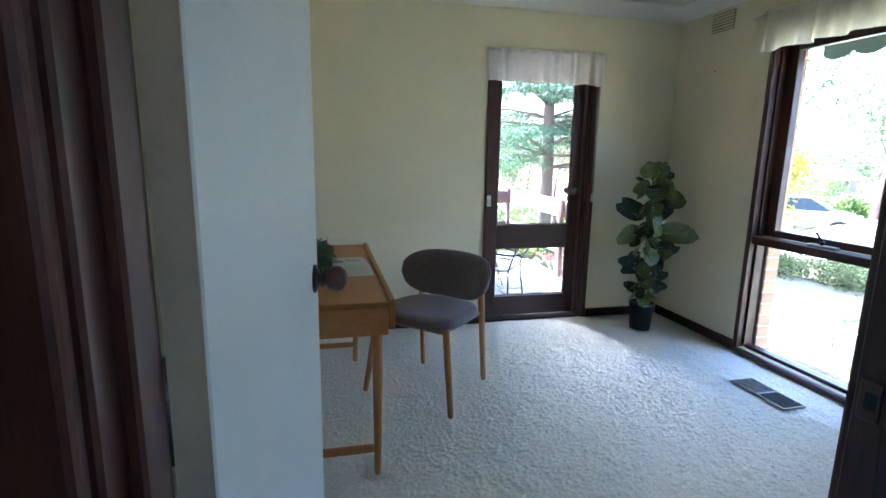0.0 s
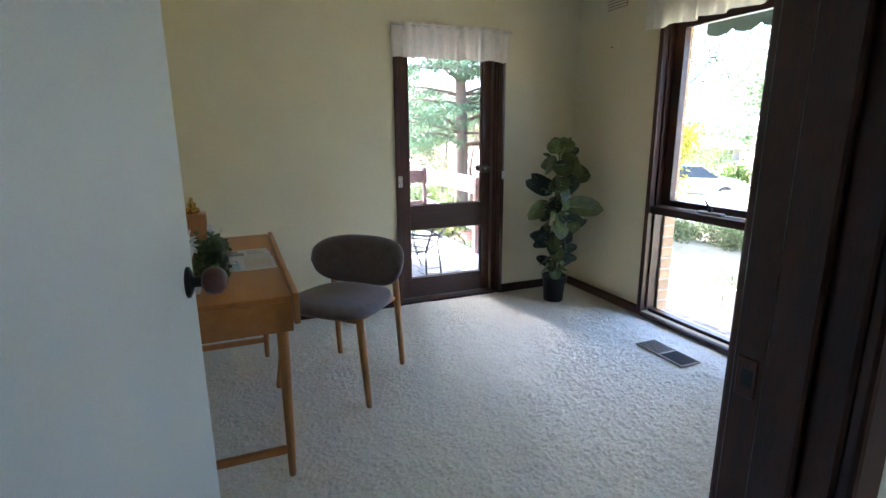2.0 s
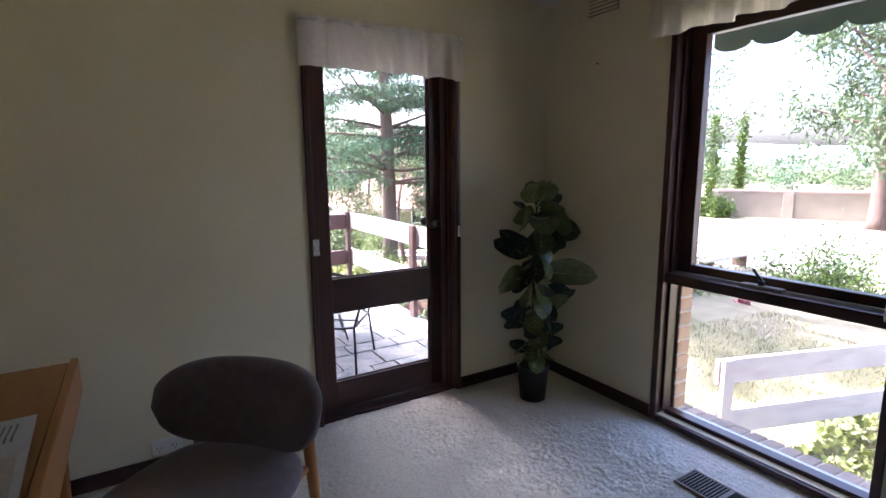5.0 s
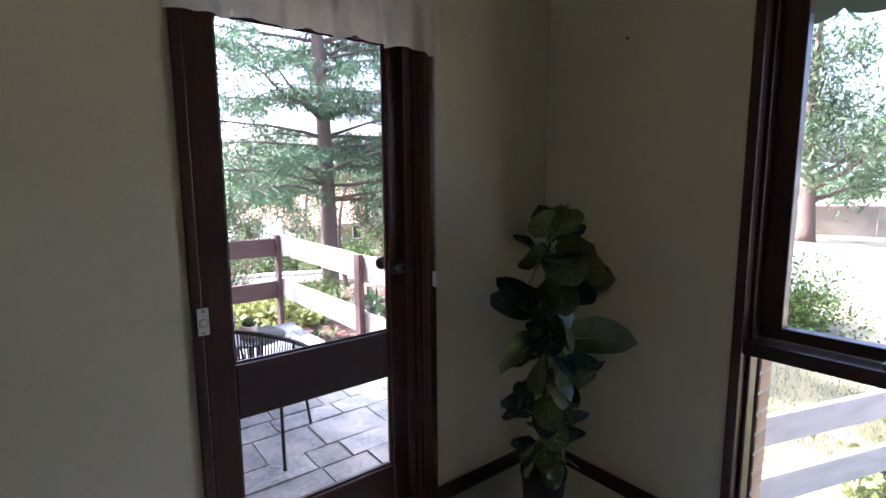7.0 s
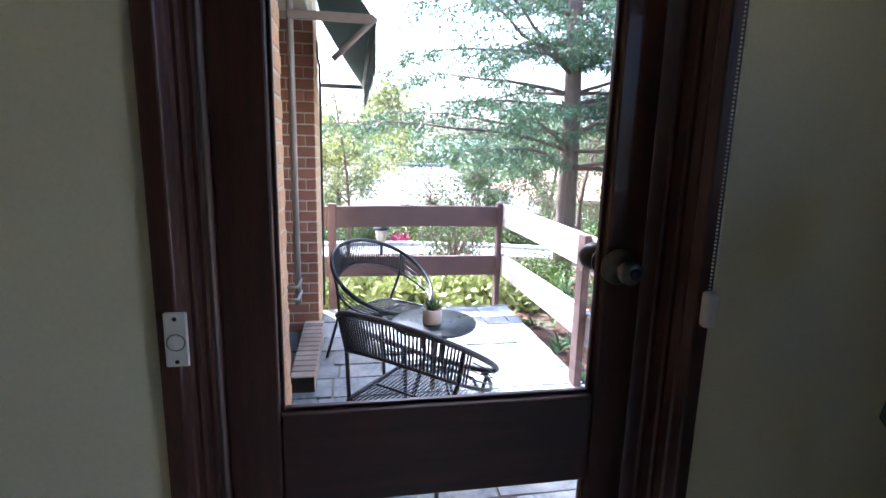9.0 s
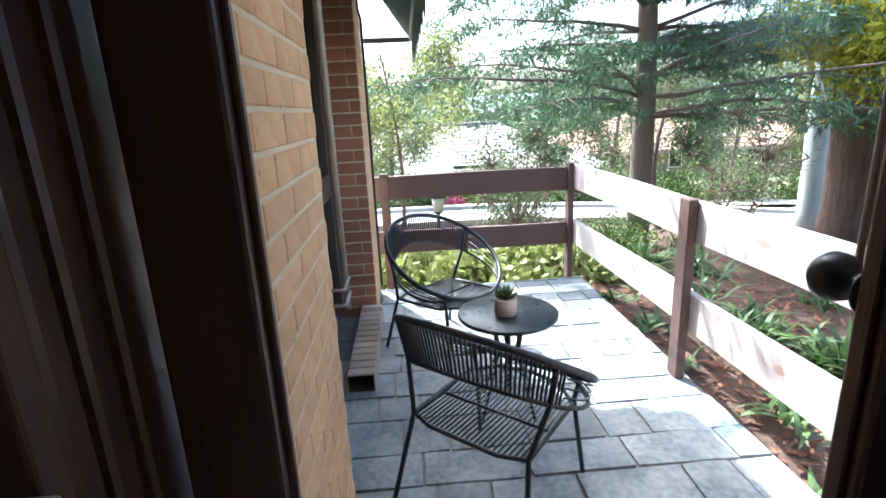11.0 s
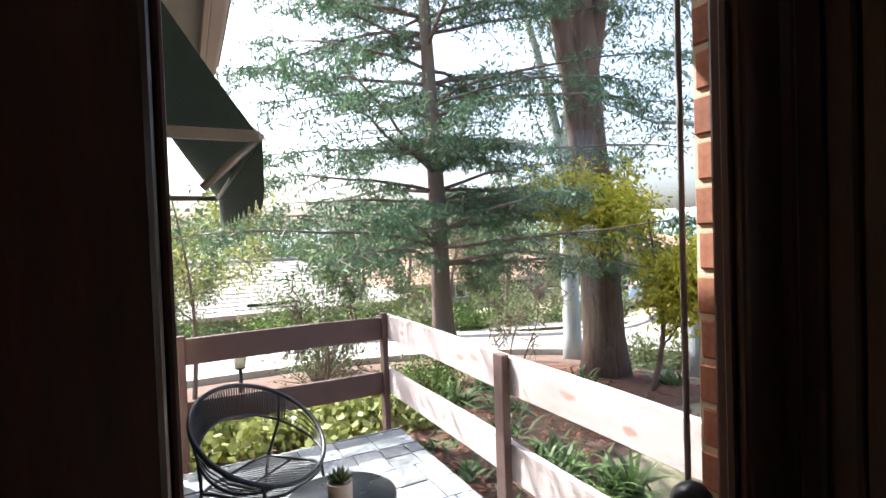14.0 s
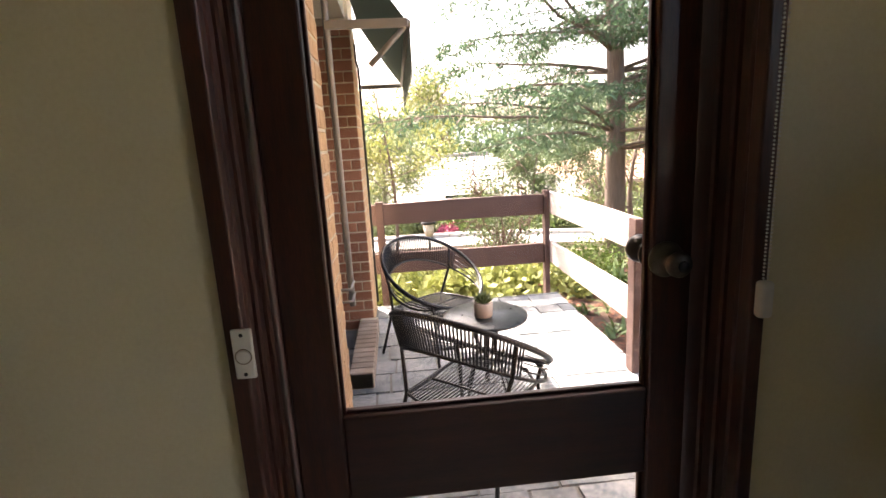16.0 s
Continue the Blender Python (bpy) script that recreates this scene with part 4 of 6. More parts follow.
def broad_leaf(base, azim, tilt, length, width, fold, material, roll=0.0):
    """One leaf with a midrib fold and a bent blade on a short stalk."""
    nl, nw = 9, 6
    bm = bmesh.new()
    vb = bm.verts
    rows = []
    for i in range(nl):
        t = i / (nl - 1)
        w = width * (math.sin(math.pi * min(1, t * 0.93 + 0.05) ** 0.95)) ** 0.55 if 0 < i < nl - 1 else width * 0.03
        row = []
        for j in range(nw + 1):
            s = -1 + 2 * j / nw
            row.append(vb.new((s * w, t * length, fold * abs(s) * w - 0.2 * length * t * t + 0.004 * math.sin(9 * t + 3 * s))))
        rows.append(row)
    for q, w in zip(rows, rows[1:]):
        for j in range(nw):
            f = bm.faces.new((q[j], q[j + 1], w[j + 1], w[j]))
    m = Matrix.Translation(base) @ pose(0, 0, 0, 0, 0, azim) @ pose(0, 0, 0, tilt, 0, 0) @ pose(0, 0, 0, 0, roll, 0) @ Matrix.Translation((0, 0.05, 0))
    bmesh.ops.transform(bm, matrix=m, verts=bm.verts)
    lf = part("leaf", bm, material, pl, smooth=True)
    bm = bmesh.new()
    add_tube(bm, [m @ Vector((0, -0.05, 0)), m @ Vector((0, 0, 0.0015)), m @ Vector((0, length * 0.5, -0.05 * length + 0.0015)), m @ Vector((0, length * 0.9, -0.162 * length + 0.001))], [0.003, 0.0028, 0.0016, 0.0006], 5)
    for s in (-1, 1):
        for t in (0.25, 0.45, 0.65):
            a = Vector((0, t * length, -0.2 * length * t * t + 0.002))
            t2 = t + 0.16
            b = Vector((s * width * 0.62, t2 * length, fold * width * 0.62 - 0.2 * length * t2 * t2 + 0.002))
            add_tube(bm, [m @ a, m @ b], [0.0014, 0.0005], 4)
    part("vein", bm, M["vein"], lf, smooth=True)


rg = random.Random(21)


def shown_leaf(z, sx, out, length, width, droop, material):
    """A leaf that shows its face to the room: base on the stem, tip at sx metres to the side and out metres toward the room."""
    base = Vector((2.9, 3.66, z))
    along = Vector((sx * 0.80 - out * 0.45, -sx * 0.60 * 0.6 - out * 0.75, droop))
    along.normalize()
    az = math.degrees(math.atan2(-along.x, along.y))
    tl = math.degrees(math.asin(along.z))
    face = -70 * math.copysign(1, sx) * min(1.0, abs(sx) * 1.6) if abs(sx) > 0.1 else rg.uniform(-20, 20)
    broad_leaf(base, az + rg.uniform(-5, 5), tl + rg.uniform(-5, 5), length, width, rg.uniform(0.08, 0.22), material, face)


# z, side, out, length, width, rise, dark; leaves climb the stem in a loose column
for z, sx, out, L, W, dr, dark in (
        (1.08, -0.35, 0.5, 0.13, 0.050, 0.75, 0), (1.09, 0.3, 0.5, 0.13, 0.055, 0.7, 0), (1.10, -0.1, -0.4, 0.09, 0.03, 1.2, 1), (1.10, 0.45, -0.2, 0.10, 0.035, 1.0, 1),
        (1.02, 0.5, 0.5, 0.14, 0.058, 0.3, 0), (1.0, -0.5, 0.4, 0.13, 0.055, 0.4, 0), (0.98, 0.0, 0.9, 0.14, 0.06, -0.4, 0), (1.03, -0.1, 0.8, 0.13, 0.055, 0.2, 0), (0.93, -0.5, 0.7, 0.13, 0.055, -0.2, 1), (0.9, 0.6, 0.5, 0.13, 0.055, 0.1, 1),
        (1.06, 0.15, 0.3, 0.13, 0.05, 1.6, 0), (1.07, -0.25, 0.2, 0.12, 0.045, 1.8, 0), (1.05, 0.4, 0.1, 0.12, 0.045, 1.3, 1), (1.08, 0.1, 0.9, 0.15, 0.068, -0.35, 0), (1.06, -0.6, 0.6, 0.14, 0.058, -0.2, 0), (1.04, 0.7, 0.6, 0.16, 0.066, -0.15, 0),
        (1.00, -0.4, 0.8, 0.14, 0.062, -0.7, 0), (0.97, 0.8, 0.3, 0.17, 0.066, 0.05, 0), (0.96, 0.15, 0.9, 0.15, 0.062, -0.9, 0), (0.95, -0.8, 0.1, 0.13, 0.05, -0.5, 1),
        (0.88, 0.35, 0.8, 0.15, 0.066, -0.6, 0), (0.86, -0.2, 0.9, 0.13, 0.05, -0.9, 1), (0.80, -0.9, 0.1, 0.22, 0.05, 0.45, 1), (0.81, -0.7, -0.1, 0.19, 0.04, 0.6, 1),
        (0.78, 0.8, 0.0, 0.14, 0.045, 0.7, 1), (0.76, 0.3, 0.9, 0.15, 0.064, -0.8, 0), (0.73, 1.0, 0.25, 0.255, 0.076, 0.05, 0), (0.72, -1.0, 0.4, 0.21, 0.072, -0.12, 0),
        (0.70, -0.5, 0.8, 0.16, 0.062, -0.45, 0), (0.66, 0.2, 0.9, 0.14, 0.06, -0.75, 0), (0.62, 0.75, 0.2, 0.14, 0.045, 0.1, 1), (0.60, -0.7, 0.3, 0.13, 0.045, -0.3, 1),
        (0.56, -0.2, 0.9, 0.12, 0.05, -0.9, 0), (0.55, 0.5, 0.6, 0.12, 0.05, -0.4, 0), (0.47, 0.9, 0.1, 0.21, 0.038, 0.8, 1), (0.46, 0.75, 0.3, 0.18, 0.042, 0.6, 0),
        (0.47, -0.8, 0.1, 0.16, 0.04, 0.25, 1), (0.46, 0.1, 0.9, 0.11, 0.048, -0.8, 0), (0.40, -0.7, 0.1, 0.15, 0.04, 0.4, 1), (0.40, 0.35, 0.7, 0.11, 0.045, -0.6, 0),
        (0.37, -0.3, 0.8, 0.10, 0.044, -0.8, 0), (0.33, 0.6, 0.2, 0.14, 0.04, 0.5, 1), (0.31, 0.2, 0.9, 0.10, 0.042, -0.7, 0), (0.28, -0.5, 0.5, 0.10, 0.04, -0.1, 0), (0.26, 0.4, 0.6, 0.10, 0.04, 0.1, 0),
        (0.25, -0.1, 0.9, 0.09, 0.036, -0.2, 0), (0.24, 0.8, 0.0, 0.12, 0.036, 0.7, 1), (0.24, -0.8, 0.0, 0.12, 0.036, 0.7, 1)):
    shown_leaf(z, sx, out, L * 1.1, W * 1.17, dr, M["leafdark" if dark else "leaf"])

# more leaves round the stem, all in the darker leaf colour
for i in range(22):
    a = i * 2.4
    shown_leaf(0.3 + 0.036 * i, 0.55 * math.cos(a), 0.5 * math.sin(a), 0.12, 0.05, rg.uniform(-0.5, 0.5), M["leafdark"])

# floor register
fv = root("floor_vent", (2.952, 2.57, 0), "beige floor register with two dark slotted grilles in the carpet", "floor vent")
box("register_frame", (2.877, 3.027, 2.395, 2.745, -0.004, 0.0035), M["ventbeige"], fv, bevel=0.002)
for a, b in ((2.405, 2.56), (2.58, 2.735)):
    gr = box("grille", (2.889, 3.015, a, b, 0.0035, 0.0042), M["ventdark"], fv, "dark slotted grille", 0)
    for i in range(11):
        y = a + 0.008 + i * (b - a - 0.016) / 10
        box("louvre", (2.892, 3.012, y - 0.0016, y + 0.0016, 0.0043, 0.0047), M["ventdark"] if a < 2.5 else M["ventbeige"], gr, bevel=0)

# ---- ground outside ----
def zg(x, y):
    """Height of the garden: falls from the patio to the street and on to the valley."""
    r = math.hypot(x - 2.5, max(0.0, y - 6.0))
    n = -0.30 - 0.06 * min(max(0.0, r - 1.6), 3.4) - 0.16 * min(max(0.0, r - 5.0), 11) - 0.07 * min(max(0.0, r - 16), 14)
    e = -0.92 - 0.010 * max(0.0, x - 4)
    w = smoothstep(3.4, 7.0, y) * (1 - smoothstep(0.78, 1.02, math.atan2(x - 2.5, max(0.1, y - 4.0))) * smoothstep(6, 11, r))
    return n * w + e * (1 - w)


def axis(lo, hi, near0, near1, step):
    near = np.arange(near0, near1 + 1e-6, step)
    a = near0 - np.geomspace(0.5, near0 - lo, 16)[::-1]
    b = near1 + np.geomspace(0.5, hi - near1, 20)
    return np.concatenate([a, near, b])


def road_near(x):
    return float(np.interp(x, [-60, 0, 4, 7, 10, 12, 13.5, 14.5], [12.5, 11.9, 11.9, 11.9, 10.9, 8.5, 3, -40]))


def road_far(x):
    return float(np.interp(x, [-60, 0, 10, 18, 21, 22.5, 23.2], [21.5, 19.6, 18.2, 17.4, 14.5, 8, -40]))


def lawn_edge(x, y):
    return y < 3.85 + 0.66 * min(max(0.0, x - 3.4), 5.5) + 0.2 * math.sin(x * 0.9) and math.hypot(x - 1, y - 1.6) < 7.6 + 0.4 * math.sin(y * 2.1)


xs, ys = axis(-500, 900, -3, 26, 0.33), axis(-300, 1400, -2, 24, 0.33)
vv = [(x, y, zg(x, y) + 0.015 * noise.noise((x * 1.3, y * 1.3, 0))) for y in ys for x in xs]
ff, mi = [], []
for j in range(len(ys) - 1):
    for i in range(len(xs) - 1):
        cx, cy = (xs[i] + xs[i + 1]) / 2, (ys[j] + ys[j + 1]) / 2
        ff.append((j * len(xs) + i, j * len(xs) + i + 1, (j + 1) * len(xs) + i + 1, (j + 1) * len(xs) + i))
        if lawn_edge(cx, cy):
            mi.append(1)
        elif math.hypot(cx - 5.3, (cy - 5.4)) < 1.35:
            mi.append(2)
        elif cx > 6.3 and cy < 7.4:
            mi.append(2)
        elif cy < road_near(cx):
            mi.append(0)
        else:
            mi.append(2)
raw("ground", vv, ff, [M["mulch"], M["lawn"], M["soilground"]], None, "garden ground of bark mulch, dry lawn and soil falling to the street", True, "ground", "structure", mi)
# street sheet and kerbs
st = np.concatenate([np.linspace(-60, -5, 18), np.linspace(-4, 23.2, 110)])
rv, rf = [], []
for x in st:
    a, b = road_near(x), max(road_far(x), road_near(x) + 0.5)
    for k in range(13):
        y = a + (b - a) * k / 12
        rv.append((x, y, zg(x, y) + 0.03))
for i in range(len(st) - 1):
    for k in range(12):
        rf.append((i * 13 + k, i * 13 + 13 + k, i * 13 + 14 + k, i * 13 + k + 1))
raw("road", rv, rf, M["asphalt"], None, "pale sunlit asphalt street curving past the garden", True, "road", "structure")


def kerb(name, fn, x0, x1, off):
    bm = bmesh.new()
    pts = [(x, fn(x)) for x in np.linspace(x0, x1, 90)]
    rows = []
    for x, y in pts:
        z = zg(x, y)
        rows.append([bm.verts.new((x, y + o * off, z + h)) for o, h in ((0, 0.0), (0, 0.14), (0.16, 0.16), (0.3, 0.15), (0.3, -0.05))])
    for q, w in zip(rows, rows[1:]):
        for k in range(4):
            bm.faces.new((q[k], w[k], w[k + 1], q[k + 1]))
    bmesh.ops.recalc_face_normals(bm, faces=bm.faces)
    part(name, bm, M["concrete"], None, "pale concrete kerb along the street", cat="kerb", kind="structure")


kerb("kerb", road_near, -40, 14.2, -1)
kerb("kerb", road_far, -40, 22.9, 1)
bm = bmesh.new()
pp = [(x, road_far(x)) for x in np.linspace(-40, 20.5, 60)]
rows = [[bm.verts.new((x, y + o, zg(x, y + o) + 0.12)) for o in (1.6, 3.0)] for x, y in pp]
for q, w in zip(rows, rows[1:]):
    bm.faces.new((q[0], w[0], w[1], q[1]))
part("pavement", bm, M["concrete"], None, "pale concrete footpath beyond the street", cat="footpath", kind="structure")

# ---- the house outside: brick walls ----
BL, BH, JT = 0.23, 0.067, 0.0105
brick_mesh = {}


def brick_obj(parent, centre, size, material, key):
    if key not in brick_mesh:
        bm = bmesh.new()
        add_box(bm, -size[0] / 2, size[0] / 2, -size[1] / 2, size[1] / 2, -size[2] / 2, size[2] / 2, 0.004)
        me = bpy.data.meshes.new("brick")
        bm.to_mesh(me)
        bm.free()
        me.materials.append(material)
        brick_mesh[key] = me
    ob = new("brick", brick_mesh[key])
    ob.parent = parent
    ob.location = Vector(centre) - ORG.get(parent.name, Vector())


BRICKS = []


def brick_face(parent, axis_, plane, outward, a0, a1, z0, z1, material, tag, first=0.0):
    """Courses of single bricks on a wall face; axis_ is the direction of the courses. They are laid at the file's end."""
    BRICKS.append((parent, axis_, plane, outward, a0, a1, z0, z1, material, tag, first))


bw = wall("wall_wing", [(1.35, 1.768, 4.205, 5.19, -0.32, 2.5), (1.2, 1.45, 5.19, 7.04, -0.32, 2.5), (1.2, 1.755, 7.04, 7.54, -0.32, 2.5), (1.2, 1.73, 5.19, 7.04, 2.12, 2.5)], M["mortar"],
          "tan brick wing of the house beside the patio")
nb = wall("wall_north_brick", [(2.705, 3.49, 4.205, 4.325, -0.32, 2.5), (1.70, 2.705, 4.205, 4.325, 2.08, 2.5)], M["mortar"], "red-brown brick outer wall beside the glass door")
eb = wall("wall_east_brick", [(3.39, 3.49, 3.10, 4.205, -1.0, 2.5), (3.39, 3.49, 0.5, 2.235, -1.0, 2.5), (3.39, 3.49, 2.235, 3.10, 2.02, 2.5), (3.39, 3.44, 2.235, 3.10, -1.0, -0.06)], M["mortar"],
          "tan brick outer wall round the tall window")
cav = wall("wall_cavity", [(XE + 0.1, 3.39, 3.24, 4.09, -0.3, 2.36), (2.70, XE + 0.1, 4.09, 4.205, -0.3, 2.36), (1.3, 1.75, 4.09, 4.205, -0.3, 2.36), (1.75, 2.7, 4.09, 4.205, 2.07, 2.36), (XE + 0.1, 3.39, 0.9, 2.17, -0.3, 2.36), (XE + 0.1, 3.39, 2.17, 3.24, 2.02, 2.36)],
           M["mortar"], "brick cavity closing the outer walls")
brick_face(bw, "y", 1.768, (1, 0), 4.205, 5.19, PAT, 2.46, M["brick"], "w")
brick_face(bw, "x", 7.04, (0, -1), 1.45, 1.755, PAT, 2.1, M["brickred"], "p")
brick_face(bw, "y", 1.755, (1, 0), 7.04, 7.54, PAT, 2.1, M["brick"], "w2")
brick_face(nb, "x", 4.325, (0, 1), 2.705, 3.49, PAT, 0.9, M["brickred"], "n")
brick_face(nb, "y", 2.705, (-1, 0), 4.205, 4.325, PAT, 2.06, M["brickred"], "r")
brick_face(eb, "x", 3.10, (0, -1), 3.39, 3.49, -0.06, 2.0, M["brick"], "e")
# brick-on-edge sill outside the window
es = root("brick_sill", (3.46, 2.7, -0.05), "sloping brick-on-edge sill outside the tall window", "brick sill", kind="structure")
sill_m = pose(0, 0, 0, 0, 7, 0)
for i in range(12):
    y = 2.242 + i * 0.0775
    box("brick", (-0.075, 0.095, y, y + 0.068, -0.05, 0.028), M["brickpale"], es, bevel=0.005, m=Matrix.Translation((3.475, 0, -0.015)) @ sill_m)
box("mortar_bed", (-0.07, 0.088, 2.237, 3.10, -0.045, 0.02), M["mortar"], es, bevel=0, m=Matrix.Translation((3.475, 0, -0.015)) @ sill_m)
# recess with a dark glazed door and its brick step
rc = root("recess_door", (1.47, 6.1, 0), "dark framed glazed door set back in the brick wing", "door", kind="structure")
for a, b in ((5.21, 5.28), (6.08, 6.16), (6.95, 7.03)):
    box("frame_post", (1.452, 1.53, a, b, -0.1, 2.12), M["recess"], rc, bevel=0.004)
for a, b in ((-0.1, -0.02), (0.7, 0.85), (2.04, 2.12)):
    for y0, y1 in ((5.28, 6.08), (6.16, 6.95)):
        box("frame_rail", (1.453, 1.525, y0, y1, a, b), M["recess"], rc, bevel=0.004)
for y0, y1 in ((5.28, 6.08), (6.16, 6.95)):
    box("pane", (1.48, 1.486, y0, y1, -0.02, 2.04), M["darkglass"], rc, bevel=0)
bs = root("brick_step", (1.70, 6.55, PAT), "low brick-on-edge step in front of the recessed door", "brick step", kind="structure")
for i in range(12):
    y = 6.03 + i * 0.0785
    box("brick", (1.65, 1.795, y, y + 0.069, PAT, -0.075), M["brickpale"], bs, bevel=0.006)
box("mortar_bed", (1.655, 1.79, 6.03, 7.035, PAT, -0.085), M["mortar"], bs, bevel=0)
# soffit, fascia, gutter of the wing
ro = root("wing_roof", (1.7, 6, 2.4), "brown fascia, gutter and tiled roof edge of the wing", "roof", kind="structure")
box("soffit", (0.6, 2.02, 4.33, 7.5, 2.50, 2.52), M["soffit"], ro, bevel=0)
box("fascia", (2.02, 2.045, 4.33, 7.5, 2.44, 2.64), M["eave"], ro, bevel=0.002)
box("barge_board", (0.6, 2.045, 7.5, 7.525, 2.44, 2.64), M["eave"], ro, bevel=0.002)
box("gutter", (2.047, 2.14, 4.33, 7.53, 2.53, 2.63), M["eave"], ro, bevel=0.02, seg=2)
bm = bmesh.new()
vs = [bm.verts.new(p) for p in ((2.16, 4.0, 2.65), (2.16, 7.56, 2.65), (-2.5, 7.56, 4.1), (-2.5, 4.0, 4.1), (2.16, 4.0, 2.60), (2.16, 7.56, 2.60), (-2.5, 7.56, 4.05), (-2.5, 4.0, 4.05))]
for f in ((0, 1, 2, 3), (7, 6, 5, 4), (0, 4, 5, 1), (1, 5, 6, 2), (2, 6, 7, 3), (3, 7, 4, 0)):
    bm.faces.new([vs[i] for i in f])
part("roof_tiles", bm, M["rooftile"], ro)
mr_ = root("main_roof", (2, 2, 2.5), "brown fascia and tiled roof over the room", "roof", kind="structure")
box("soffit", (-1.8, 4.0, -1.4, 4.84, 2.50, 2.52), M["soffit"], mr_, bevel=0)
box("fascia", (2.15, 4.02, 4.84, 4.865, 2.44, 2.64), M["eave"], mr_, bevel=0.002)
box("fascia", (4.0, 4.025, -1.4, 4.84, 2.44, 2.64), M["eave"], mr_, bevel=0.002)
box("gutter", (4.027, 4.12, -1.4, 4.84, 2.53, 2.63), M["eave"], mr_, bevel=0.02, seg=2)
bm = bmesh.new()
vs = [bm.verts.new(p) for p in ((-1.9, -1.5, 2.65), (4.15, -1.5, 2.65), (4.15, 4.9, 2.65), (-1.9, 4.9, 2.65), (-1.9, 1.7, 3.9), (2.0, 1.7, 3.9))]
for f in ((0, 1, 5, 4), (1, 2, 5), (2, 3, 4, 5), (3, 0, 4), (3, 2, 1, 0)):
    bm.faces.new([vs[i] for i in f])
part("roof_tiles", bm, M["rooftile"], mr_)

# awnings
def awning(name, label, p0, along, out, width, z_top, z_bar, reach, drop, seed):
    """A canvas awning from the wall to a front bar, with a scalloped skirt, side arms and guide poles."""
    r = root(name, p0, label, "awning")
    al, ou, b = Vector(along), Vector(out), Vector(p0)
    n, k = 60, 8
    verts, faces = [], []
    for j in range(k + 1):
        f = j / k
        for i in range(n + 1):
            u = i / n
            p = b + al * (u * width) + ou * (0.03 + (reach - 0.03) * f)
            verts.append((p.x, p.y, z_top + (z_bar - z_top) * f - 0.012 * math.sin(math.pi * f)))
    for j in range(k):
        for i in range(n):
            faces.append((j * (n + 1) + i, j * (n + 1) + i + 1, (j + 1) * (n + 1) + i + 1, (j + 1) * (n + 1) + i))
    raw("canvas", verts, faces, M["canvas"], r, smooth=True)
    verts, faces = [], []
    for i in range(n + 1):
        u = i / n
        p = b + al * (u * width) + ou * (reach + 0.006)
        s = abs(math.sin(u * width / 0.2 * math.pi)) ** 0.6
        verts += [(p.x, p.y, z_bar + 0.005), (p.x, p.y, z_bar - drop * (0.72 + 0.28 * s))]
    for i in range(n):
        faces.append((2 * i, 2 * i + 1, 2 * i + 3, 2 * i + 2))
    raw("scalloped_skirt", verts, faces, M["canvas"], r, smooth=True)
    e = b + al * width
    tube("front_bar", [(b + ou * reach) * 1 + Vector((0, 0, z_bar - b.z)), (e + ou * reach) + Vector((0, 0, z_bar - b.z))], 0.012, M["alu"], r)
    for q in (b, e):
        ax = al * (0.0 if q == b else 0.0)
        bm = bmesh.new()
        m0, m1 = q + Vector((0, 0, z_bar - q.z)) + ou * 0.02, q + ou * reach + Vector((0, 0, z_bar - q.z))
        lo = Vector((min(m0.x, m1.x) - abs(al.x) * 0.008, min(m0.y, m1.y) - abs(al.y) * 0.008, z_bar - 0.016))
        hi = Vector((max(m0.x, m1.x) + abs(al.x) * 0.008, max(m0.y, m1.y) + abs(al.y) * 0.008, z_bar + 0.016))
        add_box(bm, lo.x, hi.x, lo.y, hi.y, lo.z, hi.z, 0.003)
        part("side_arm", bm, M["alu"], r, "grey aluminium arm")
    return r


aw = awning("patio_awning", "dark green canvas awning with a scalloped edge on the brick wing", (1.772, 5.235, 1.75), (0, 1, 0), (1, 0, 0), 2.06, 2.13, 1.675, 0.33, 0.2, 1)
tube("strut", [(2.092, 5.245, 1.665), (1.95, 5.245, 1.53)], 0.011, M["alu"], aw)
tube("guide_pole", [(1.80, 5.255, 0.59), (1.80, 5.255, 1.95), (1.785, 5.255, 1.99), (1.765, 5.255, 2.0)], 0.013, M["alu"], aw, "grey guide pole")
tube("pole_bracket", [(1.768, 5.15, 0.64), (1.811, 5.15, 0.64), (1.811, 5.27, 0.64)], 0.006, M["alu"], aw)
tube("pole_bracket", [(1.768, 5.15, 0.69), (1.811, 5.15, 0.69), (1.811, 5.27, 0.69)], 0.006, M["alu"], aw)
tube("guide_pole", [(1.78, 7.34, -0.05), (1.78, 7.34, 1.82), (1.765, 7.34, 1.88), (1.765, 7.34, 2.0)], 0.009, M["black"], aw)
awning("window_awning", "dark green canvas awning with a scalloped edge outside the window", (3.495, 2.06, 1.75), (0, 1, 0), (1, 0, 0), 1.2, 2.4, 2.03, 0.28, 0.13, 2)
prng = np.random.default_rng(17)
pv = []
for yy, zz in zip(prng.uniform(4.22, 5.18, 420), prng.uniform(PAT + 0.02, 2.44, 420)):
    w_, h_ = prng.uniform(0.0015, 0.0045), prng.uniform(0.003, 0.010)
    pv += [(1.7728, yy - w_, zz), (1.7728, yy, zz - h_), (1.7728, yy + w_ * 0.8, zz), (1.7728, yy, zz + h_)]
raw("pit", pv, np.arange(len(pv)).reshape(-1, 4), M["eave_pit"], bw, "dark pits fired into the brick faces", kind="stuff")
